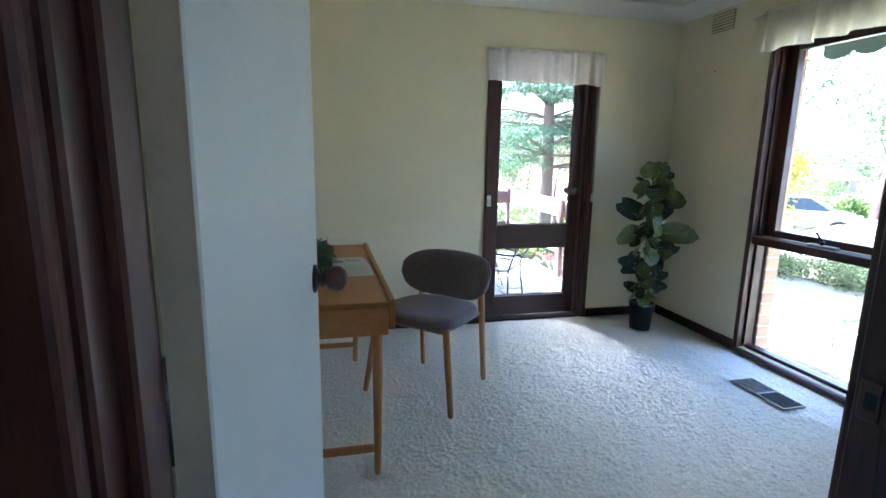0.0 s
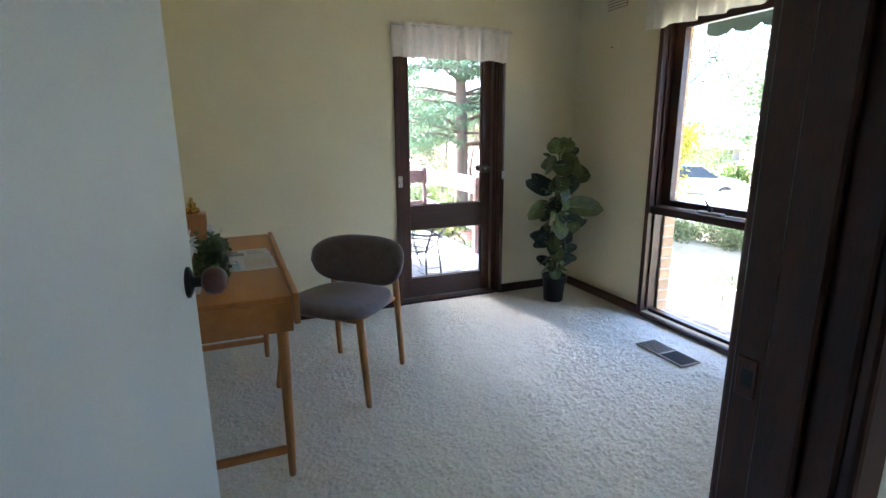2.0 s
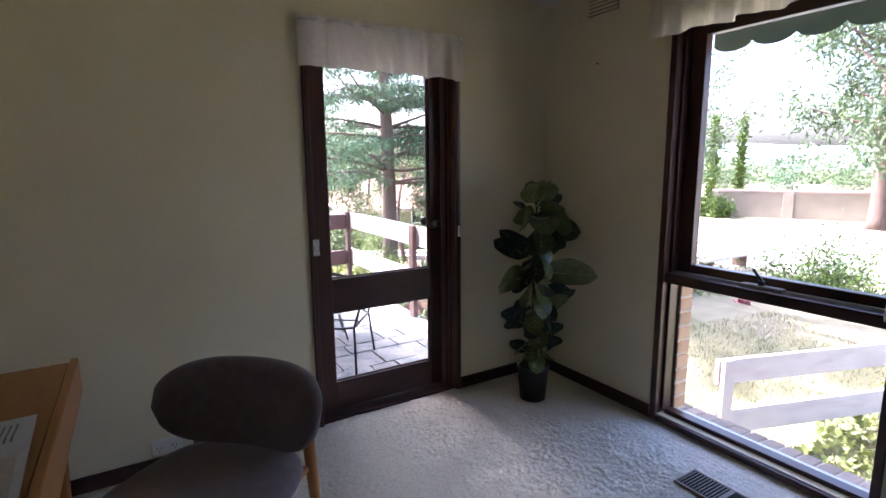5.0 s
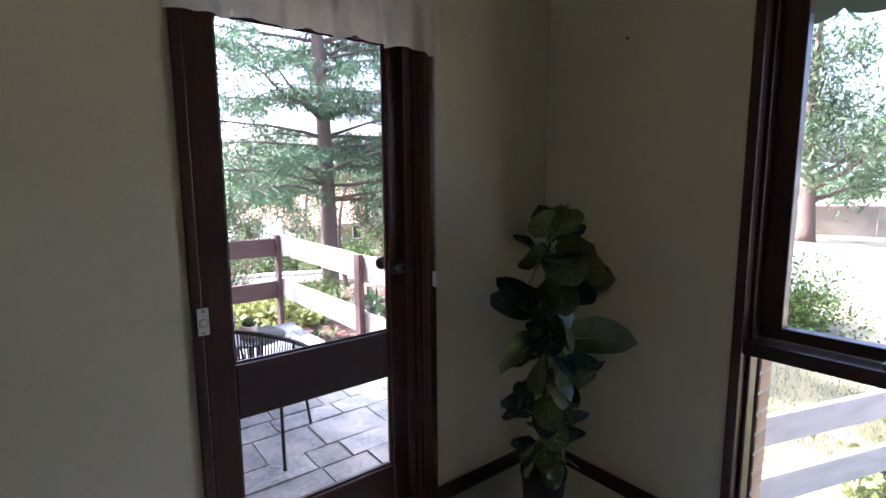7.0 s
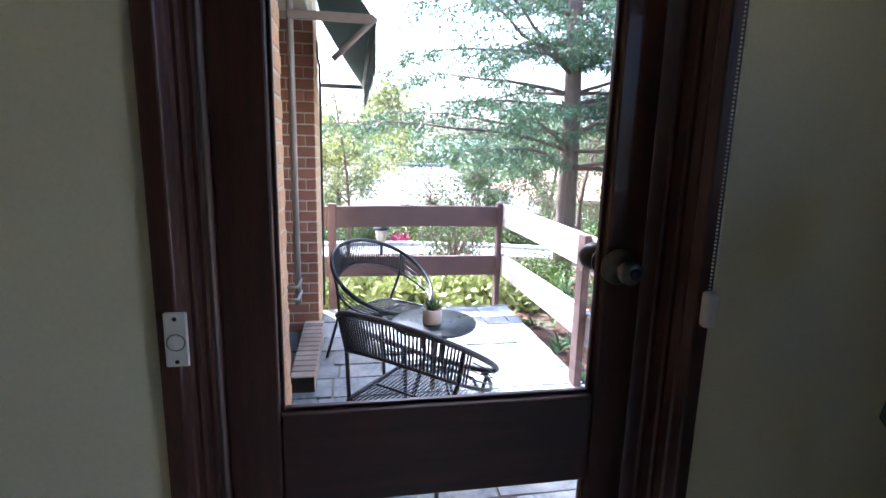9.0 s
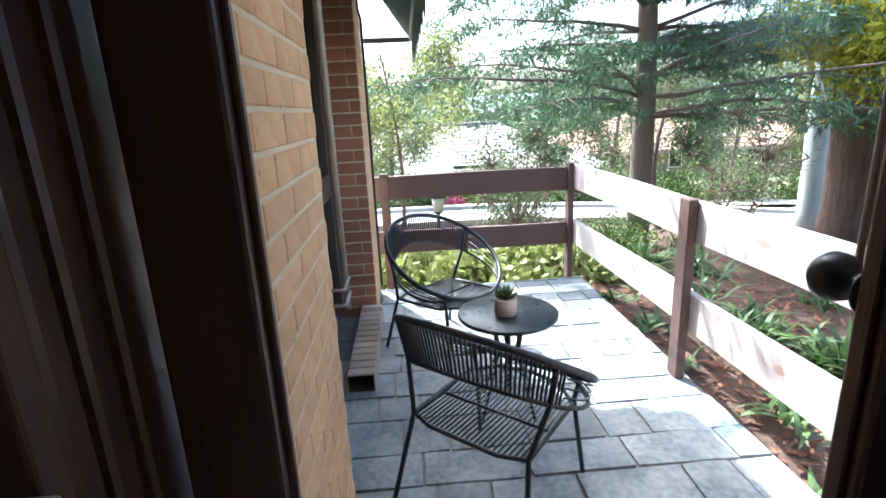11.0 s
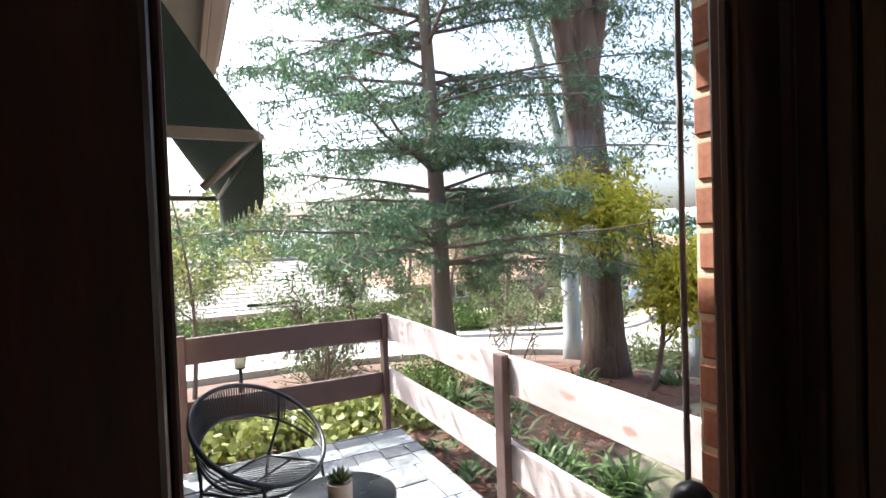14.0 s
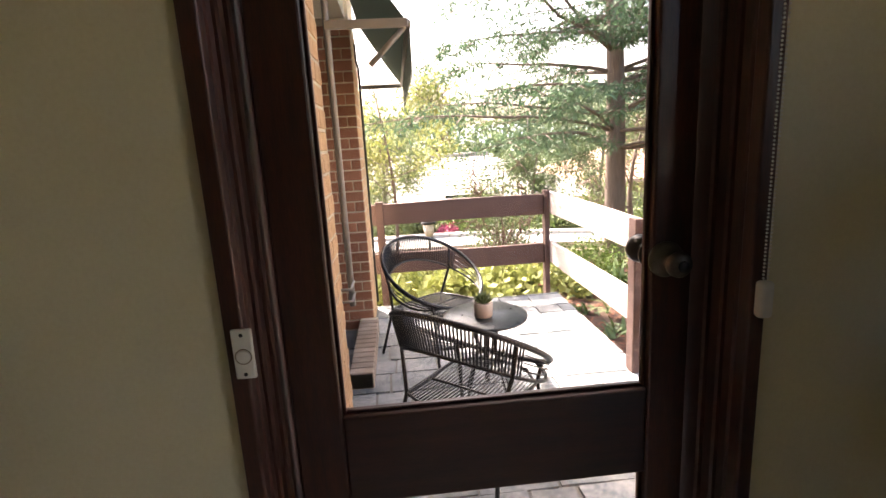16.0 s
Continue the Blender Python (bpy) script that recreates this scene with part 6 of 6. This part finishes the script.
bush("garden_shrub", (3.45, 11.3, zg(3.45, 11.3)), (0.8, 0.5, 1.75), "gumleaf", 79, "upright weeping shrub with dark leaves beside the street", n=2200, leaf=0.06)
bush("garden_shrub", (8.4, 9.8, zg(8.4, 9.8)), (0.7, 0.6, 0.5), "shrub", 73, "low olive shrub by the gum trees", n=3000, leaf=0.05)
bush("garden_shrub", (9.3, 9.6, zg(9.3, 9.6)), (0.8, 0.7, 0.7), "shrub", 74, "low olive shrub by the gum trees", n=3000, leaf=0.05)

# groundcover along the far rail and leaf litter, too many to count
rng = np.random.default_rng(80)
cc = [(x, y, zg(x, y) + rng.uniform(0.0, 0.25)) for x, y in zip(rng.uniform(1.2, 3.9, 420), rng.uniform(7.82, 8.85, 420))]
v, f = leaf_cloud(rng, cc, 0.085, 10, (0.06, 0.06, 0.05), 0.0, 0.75)
raw("groundcover", v, f, M["cover"], None, "dense yellow-green leafy groundcover behind the far rail", cat="groundcover", kind="stuff")
cc = [(x, y, zg(x, y) + rng.uniform(0.0, 0.12)) for x, y in zip(rng.uniform(4.9, 8.2, 260), rng.uniform(1.8, 3.3, 260))]
v, f = leaf_cloud(rng, cc, 0.07, 12, (0.07, 0.07, 0.04), 0.0, 0.7)
raw("groundcover", v, f, M["cover"], None, "sunlit yellow-green groundcover below the rail fence", cat="groundcover", kind="stuff")
nchip = 6500
px, py = rng.uniform(3.42, 7.4, nchip), rng.uniform(4.6, 9.6, nchip)
keep = (np.hypot(px - 5.3, py - 5.4) > 1.3) & ((px < 6.2) | (py > 7.2)) & (py > 4.6 + 0.5 * (px - 3.4))
px, py = px[keep], py[keep]
cz = np.array([zg(a, b) for a, b in zip(px, py)]) + 0.012
n_ = len(px)
ang, L, W = rng.uniform(0, 6.28, n_), rng.uniform(0.012, 0.04, n_), rng.uniform(0.005, 0.012, n_)
d = np.stack([np.cos(ang), np.sin(ang), rng.normal(0, 0.25, n_)], 1)
s = np.stack([-np.sin(ang), np.cos(ang), rng.normal(0, 0.25, n_)], 1)
c = np.stack([px, py, cz], 1)
v = np.stack([c - d * L[:, None] - s * W[:, None], c + d * L[:, None] - s * W[:, None], c + d * L[:, None] + s * W[:, None], c - d * L[:, None] + s * W[:, None]], 1).reshape(-1, 3)
raw("bark_chips", v, np.arange(4 * n_).reshape(-1, 4), M["chip"], None, "red-brown bark chips strewn over the garden bed", cat="bark chips", kind="stuff")
nbld = 16000
px, py = rng.uniform(3.6, 9, nbld), rng.uniform(1.6, 5.2, nbld)
cz = np.array([zg(a, b) for a, b in zip(px, py)])
ang, hgt = rng.uniform(0, 6.28, nbld), rng.uniform(0.02, 0.06, nbld)
c = np.stack([px, py, cz], 1)
s = np.stack([-np.sin(ang), np.cos(ang), 0 * ang], 1) * 0.004
tip = np.stack([np.cos(ang) * 0.02, np.sin(ang) * 0.02, hgt], 1)
v = np.stack([c - s, c + s, c + tip], 1).reshape(-1, 3)
raw("grass", v, np.arange(3 * nbld).reshape(-1, 3), M["grass"], None, "thin dry grass of the lawn below the window", cat="grass", kind="stuff")

# east garden seen through the window
bush("garden_shrub", (10.4, 5.3, zg(10.4, 5.3)), (1.2, 1.1, 1.25), "hedge", 75, "rounded green shrub at the edge of the lawn", n=6000, leaf=0.06)
bush("garden_shrub", (8.9, 6.8, zg(8.9, 6.8)), (1.0, 0.8, 0.85), "shrub", 76, "low grey-green shrub at the edge of the lawn", n=4500, leaf=0.05)
bush("garden_shrub", (7.9, 7.4, zg(7.9, 7.4)), (0.8, 0.6, 0.45), "shrub", 77, "low grey-green shrub at the edge of the lawn", n=3500, leaf=0.05)
bush("flowering_shrub", (9.2, 5.9, zg(9.2, 5.9)), (0.14, 0.14, 0.18), "flower", 78, "small pink flowering shrub", n=90, leaf=0.03)
strap_clump((10.6, 5.3, zg(10.6, 5.3)), 60, 0.7, 90)
gum("gum_tree", (24.0, 8.9, zg(24.0, 8.9)), 8.6, 0.3, (0.04, 0.0, 1), "bark_brown", 41, "broad leafy gum tree across the street", limbs=17, first=0.2, spread=3.6, lf=230, size=0.26)
gum("street_tree", (21.3, 15.4, zg(21.3, 15.4)), 5.0, 0.2, (0.12, -0.08, 1), "bark_brown", 42, "spreading street tree with a leaning dark trunk", limbs=14, first=0.45, spread=2.9, lf=110, size=0.2)
gum("garden_tree", (1.0, 21.6, zg(1.0, 21.6)), 4.2, 0.1, (-0.05, 0, 1), "bark_grey", 61, "pale green tree on the verge across the street", limbs=12, first=0.25, spread=2.0, leaf="shrub", lf=220, size=0.14)
gum("garden_tree", (10.5, 24.5, zg(10.5, 24.5)), 4.6, 0.12, (0.03, 0, 1), "bark_grey", 62, "leafy tree in the garden across the street", limbs=12, first=0.3, spread=2.2, lf=220, size=0.16)
gum("garden_tree", (16.5, 25.5, zg(16.5, 25.5)), 5.0, 0.12, (0.0, 0, 1), "bark_grey", 63, "leafy tree in the garden across the street", limbs=12, first=0.3, spread=2.4, lf=220, size=0.16)
for i, (x, y, h, sp, lf) in enumerate(((-1.5, 25.5, 3.6, 1.8, "shrub"), (7.2, 25.5, 3.8, 1.8, "gumleaf"), (13.5, 24.2, 4.0, 1.9, "gumleaf"), (20, 26, 4.2, 2.0, "shrub"), (24.5, 27.5, 4.6, 2.2, "gumleaf"))):
    gum("garden_tree", (x, y, zg(x, y)), h, 0.09, (0.02, 0, 1), "bark_grey", 161 + i, "leafy tree in the garden across the street", limbs=12, first=0.25, spread=sp, leaf=lf, lf=230, size=0.15)

# ---- across the street ----
def cypress(at, h, r, seed):
    rng = np.random.default_rng(seed)
    t = root("cypress", at, "slim upright green cypress across the street", "tree", "cypress row")
    a = Vector(at)
    tube("trunk", [a + Vector((0, 0, -0.1)), a + Vector((0, 0, h * 0.8))], [0.08, 0.02], M["bark_brown"], t)
    cen = [(a.x + r * math.cos(k * 2.4) * (1 - f) ** 0.5 * 0.6, a.y + r * math.sin(k * 2.4) * (1 - f) ** 0.5 * 0.6, a.z + 0.15 + h * f) for k, f in enumerate(np.linspace(0, 0.97, 70))]
    v, f = leaf_cloud(rng, cen, 0.22, 26, (r * 0.3, r * 0.3, h * 0.025), -0.9, 0.4)
    raw("crown", v, f, M["hedge"], t)


for i, (x, y, h) in enumerate(((25.6, 17.6, 4.4), (26.7, 16.8, 4.7), (27.6, 15.9, 4.6), (30, 33, 4.4), (31.5, 33, 5.0), (33.5, 34, 4.2))):
    cypress((x, y, zg(x, y)), h, 0.22, 200 + i)


def hedge_ball(at, r, seed, material="hedge", group="clipped hedges"):
    bush("clipped_hedge", at, r, material, seed, "rounded clipped green hedge across the street", "hedge", 3000, 0.13, group)


for i, (x, y, rx, rz) in enumerate(((21.0, 17.9, 1.2, 1.2), (22.3, 17.2, 1.0, 1.1), (23.4, 16.4, 1.1, 1.2), (24.3, 15.6, 1.0, 1.1), (24.2, 14.9, 0.8, 0.9), (12, 22.5, 1.3, 0.8), (14.4, 22.6, 0.9, 0.7), (9.3, 21.8, 1.2, 0.7), (6.8, 22.8, 1.7, 1.2), (4, 23, 1.4, 1.1), (1, 23, 1.6, 1.0), (-2.5, 22.5, 1.8, 1.3), (-6, 22.5, 1.8, 1.2))):
    hedge_ball((x, y, zg(x, y)), (rx, 0.9, rz), 300 + i)
for i, (x, y, rx, rz, m) in enumerate(((-1.5, 20.9, 1.5, 1.4, "shrub"), (-4.5, 21, 1.6, 1.8, "shrub"), (2.2, 21.4, 1.2, 1.0, "shrub"), (6.3, 21.8, 1.0, 1.2, "hedge"), (7.6, 22, 1.0, 1.6, "shrub"), (0.3, 20.8, 1.3, 1.3, "shrub"), (4.6, 21.0, 1.2, 1.2, "hedge"), (9.2, 20.6, 1.3, 1.3, "shrub"), (11.5, 20.9, 1.4, 1.4, "hedge"), (14, 20.8, 1.4, 1.6, "shrub"), (16.5, 20.9, 1.5, 1.5, "hedge"), (19, 20.7, 1.4, 1.5, "shrub"), (0, 26, 2.0, 2.6, "hedge"), (5, 27, 2.2, 2.6, "shrub"), (12, 27, 2.2, 2.8, "hedge"), (18, 28, 2.4, 3.0, "shrub"), (3.1, 20.7, 0.4, 0.4, "flower"), (25, 24.5, 2.2, 2.8, "shrub"), (28, 26, 2.4, 3.2, "hedge"), (31.5, 27.5, 2.4, 3.3, "shrub"), (35, 29, 2.5, 3.4, "hedge"), (38, 22.5, 2.2, 3.4, "gumleaf"), (39, 19, 2.2, 3.8, "needle"), (40, 15.5, 2.4, 3.4, "gumleaf"), (40, 12, 2.4, 3.8, "needle"), (39.5, 8.5, 2.4, 3.4, "gumleaf"))):
    bush("verge_shrub", (x, y, zg(x, y)), (rx, 1.0, rz), m, 330 + i, "leafy shrub on the verge across the street", "shrub", 2600, 0.12, "verge shrubs")


def house(name, at, size, wall_h, roof_h, roof_m, label, seed):
    """A low brick house: walls, hip roof with tile courses, windows with frames, a dark garage door."""
    r = root(name, at, label, "house")
    x, y, z = at
    w, d = size
    bm = bmesh.new()
    add_box(bm, x - w / 2, x + w / 2, y - d / 2, y + d / 2, z - 0.5, z + wall_h)
    part("wall", bm, M["housewall"], r)
    o = 0.6
    bm = bmesh.new()
    zr, zt = z + wall_h + 0.004, z + wall_h + roof_h
    n_ = 14
    for k in range(n_):
        f0, f1 = k / n_, (k + 1) / n_
        ri = (d / 2 + o)
        a = [(x - w / 2 - o + ri * f, y - d / 2 - o + ri * f, x + w / 2 + o - ri * f, y + d / 2 + o - ri * f) for f in (f0, f1)]
        za, zb_ = zr + roof_h * f0 + 0.03, zr + roof_h * f1
        q = [bm.verts.new(p) for p in ((a[0][0], a[0][1], za), (a[0][2], a[0][1], za), (a[0][2], a[0][3], za), (a[0][0], a[0][3], za))]
        t = [bm.verts.new(p) for p in ((a[1][0], a[1][1], zb_), (a[1][2], a[1][1], zb_), (a[1][2], a[1][3], zb_), (a[1][0], a[1][3], zb_))]
        for i in range(4):
            bm.faces.new((q[i], q[(i + 1) % 4], t[(i + 1) % 4], t[i]))
        if k == 0:
            bm.faces.new(q[::-1])
    roof = part("roof", bm, roof_m, r)
    tube("ridge", [(x - w / 2 + d / 2, y, zt + 0.05), (x + w / 2 - d / 2, y, zt + 0.05)], 0.12, roof_m, roof, n=8)
    box("fascia", (x - w / 2 - o, x + w / 2 + o, y - d / 2 - o - 0.03, y - d / 2 - o, zr - 0.18, zr + 0.02), M["eave"], r, bevel=0)
    rg_ = random.Random(seed)
    for i in range(4):
        cx = x - w / 2 + w * (i + 0.5) / 4
        if i == 2:
            box("garage_door", (cx - 1.2, cx + 1.2, y - d / 2 - 0.03, y - d / 2, z, z + 2.1), M["cardark"], r, bevel=0.01)
        else:
            win = box("window", (cx - 0.8, cx + 0.8, y - d / 2 - 0.04, y - d / 2, z + 0.8, z + 2.0), M["white"], r, bevel=0.01)
            for s in (-1, 1):
                box("pane", (cx + s * 0.38 - 0.34, cx + s * 0.38 + 0.34, y - d / 2 - 0.05, y - d / 2 - 0.041, z + 0.88, z + 1.92), M["darkglass"], win, bevel=0)


house("house", (2.5, 33, -3.5), (17, 9), 1.7, 2.2, M["rooftile"], "low brick house with a grey tiled hip roof across the street", 1)
house("house", (20, 37, -3.4), (15, 9), 1.9, 2.1, M["roofred"], "low brick house with a terracotta tiled roof across the street", 2)
house("house", (43, 43, -2.6), (15, 9), 2.2, 1.8, M["roofred"], "brick house with a terracotta tiled roof behind cypresses", 3)
bwall = root("garden_wall", (26.5, 12.4, zg(26.5, 12.4)), "long low tan brick garden wall along the street", "wall")
zz = zg(26.5, 12.4)
wm_ = Matrix.Translation((24.9, 15.6, zz)) @ pose(0, 0, 0, 0, 0, -66)
box("wall_body", (0, 9, -0.12, 0.12, -0.4, 1.15), M["housewall"], bwall, bevel=0.01, m=wm_)
box("coping", (-0.05, 9.05, -0.17, 0.17, 1.151, 1.27), M["eave"], bwall, bevel=0.02, m=wm_)
for x in (0.2, 3.0, 6.0, 8.8):
    box("pier", (x - 0.2, x + 0.2, -0.2, 0.2, -0.4, 1.15), M["housewall"], bwall, bevel=0.01, m=wm_)


def car(name, at, yaw, paint, label):
    """A parked car: rounded body, dark glasshouse, four wheels with rims, lamps."""
    c = root(name, (0, 0, 0), label, "car", "parked cars")
    prof = [(-2.15, 0.35), (-2.2, 0.6), (-2.1, 0.85), (-1.6, 0.95), (-1.0, 1.35), (-0.4, 1.45), (0.4, 1.42), (1.1, 0.98), (1.9, 0.82), (2.18, 0.62), (2.15, 0.32)]
    low = [(x, min(z, 0.95)) for x, z in prof]
    bm = bmesh.new()
    rows = []
    for w, k in ((-0.86, 0.96), (-0.8, 1.0), (0.8, 1.0), (0.86, 0.96)):
        rows.append([bm.verts.new((x * k, w, z if k == 1 else 0.35 + (z - 0.35) * 0.92)) for x, z in low])
    for q, t in zip(rows, rows[1:]):
        for i in range(len(low)):
            bm.faces.new((q[i], q[(i + 1) % len(low)], t[(i + 1) % len(low)], t[i]))
    bm.faces.new(rows[0])
    bm.faces.new(rows[-1][::-1])
    bmesh.ops.recalc_face_normals(bm, faces=bm.faces)
    part("body", bm, paint, c, smooth=False)
    bm = bmesh.new()
    top = [(-1.6, 0.94), (-1.02, 1.33), (-0.4, 1.42), (0.4, 1.40), (1.1, 0.94)]
    rows = [[bm.verts.new((x, w * (1 - 0.25 * (z - 0.94)), z)) for x, z in top] for w in (-0.78, 0.78)]
    for i in range(len(top) - 1):
        bm.faces.new((rows[0][i], rows[0][i + 1], rows[1][i + 1], rows[1][i]))
    bm.faces.new(rows[0])
    bm.faces.new(rows[1][::-1])
    bmesh.ops.recalc_face_normals(bm, faces=bm.faces)
    part("glasshouse", bm, M["darkglass"], c)
    box("roof", (-0.95, 0.42, -0.62, 0.62, 1.405, 1.455), paint, c, bevel=0.02, seg=2)
    for x in (-1.35, 1.35):
        for s in (-1, 1):
            wm = pose(x, s * 0.8, 0.32, 90)
            ty = lathe("wheel", [(0.2, -0.09), (0.3, -0.09), (0.32, -0.06), (0.32, 0.06), (0.3, 0.09), (0.2, 0.09)], (0, 0, 0), M["tyre"], c, m=wm)
            lathe("rim", [(0.0001, -0.095), (0.19, -0.095), (0.2, -0.07), (0.2, 0.07), (0.19, 0.095), (0.0001, 0.095)], (0, 0, 0), M["steel"], ty, m=wm, n=16)
    for s in (-1, 1):
        box("headlight", (2.02, 2.14, s * 0.62 - 0.15, s * 0.62 + 0.15, 0.62, 0.74), M["lampglass"], c, bevel=0.02)
        box("tail_light", (-2.17, -2.05, s * 0.65 - 0.13, s * 0.65 + 0.13, 0.68, 0.82), M["flower"], c, bevel=0.02)
    c.matrix_basis = pose(*at, 0, 0, yaw)
    return c


car("car", (19.4, 17.0, zg(19.4, 17.0) + 0.03), -49, M["carblue"], "pale blue car parked by the trees")
car("car", (23.0, 24.5, zg(23.0, 24.5) + 0.03), 150, M["carwhite"], "silver white car parked beyond the gum trees")

# woods and hills far off
rng = np.random.default_rng(400)
cen = []
for i in range(1700):
    az = rng.uniform(-0.7, 1.75)
    r_ = rng.uniform(46, 120)
    h = rng.uniform(0, 1) ** 1.5 * (7 + 5 * (noise.noise((az * 6, 0, 0)) + 0.3))
    if az > 0.8:
        r_, h = r_ * 0.5 + 60, h * 0.7
    cen.append((2 + r_ * math.sin(az), 4 + r_ * math.cos(az), -3.6 + h))
v, f = leaf_cloud(rng, cen, 0.6, 60, (1.3, 1.3, 0.9), 0.0, 0.6)
raw("far_woods", v, f, M["gumleaf"], None, "distant belt of grey-green trees", cat="trees", kind="stuff")
hv, hf = [], []
for i in range(121):
    az = -1.2 + 3.6 * i / 120
    h = 18 + 14 * noise.noise((az * 2.2, 3, 0)) + 5 * noise.noise((az * 7, 9, 0)) + 14 * math.exp(-((az - 0.85) / 0.35) ** 2)
    for r_, z in ((620, -8), (700, h * 0.6), (780, h)):
        hv.append((r_ * math.sin(az), r_ * math.cos(az), z))
for i in range(120):
    for k in range(2):
        hf.append((i * 3 + k, i * 3 + 3 + k, i * 3 + 4 + k, i * 3 + k + 1))
raw("backdrop", hv, hf, M["hill"], None, "wooded hills on the horizon in a pale blue haze colour", True, "hills", "structure")

# ---- pieces of walls and paving ----
slab_i = 0
for x0, x1, y0, y1 in SLABS:
    g = 0.006
    rgs = random.Random(slab_i)
    slab_i += 1
    bm = bmesh.new()
    j = lambda: rgs.uniform(-0.005, 0.005)
    h = rgs.uniform(-0.003, 0.003)
    top = [bm.verts.new((x + j(), y + j(), PAT + h + rgs.uniform(-0.002, 0.002))) for x, y in ((x0 + g, y0 + g), ((x0 + x1) / 2, y0 + g), (x1 - g, y0 + g), (x1 - g, (y0 + y1) / 2), (x1 - g, y1 - g), ((x0 + x1) / 2, y1 - g), (x0 + g, y1 - g), (x0 + g, (y0 + y1) / 2))]
    lowv = [bm.verts.new((v.co.x, v.co.y, PAT - 0.02)) for v in top]
    c = bm.verts.new(((x0 + x1) / 2, (y0 + y1) / 2, PAT + h))
    for i in range(8):
        bm.faces.new((c, top[i], top[(i + 1) % 8]))
        bm.faces.new((top[i], lowv[i], lowv[(i + 1) % 8], top[(i + 1) % 8]))
    part("slab", bm, M["slate"], pav)

for parent, ax, plane, outw, a0, a1, z0, z1, material, tag, first in BRICKS:
    row = 0
    z = z0 + JT
    while z + BH < z1 + 0.02:
        a = a0 - (0.5 * (BL + JT) if row % 2 else 0)
        while a < a1 - 0.01:
            b0, b1 = max(a, a0), min(a + BL + 0.005, a1)
            if b1 - b0 > 0.03:
                L = round(b1 - b0, 3)
                o = 0.004
                mid = (b0 + b1) / 2
                dpt = 0.02
                if ax == "y":
                    cpos, size = (plane + outw[0] * (o - dpt / 2), mid, z + BH / 2), (dpt, L, BH)
                else:
                    cpos, size = (mid, plane + outw[1] * (o - dpt / 2), z + BH / 2), (L, dpt, BH)
                brick_obj(parent, cpos, size, material, (ax, L, material.name))
            a += BL + JT
        z += BH + JT
        row += 1
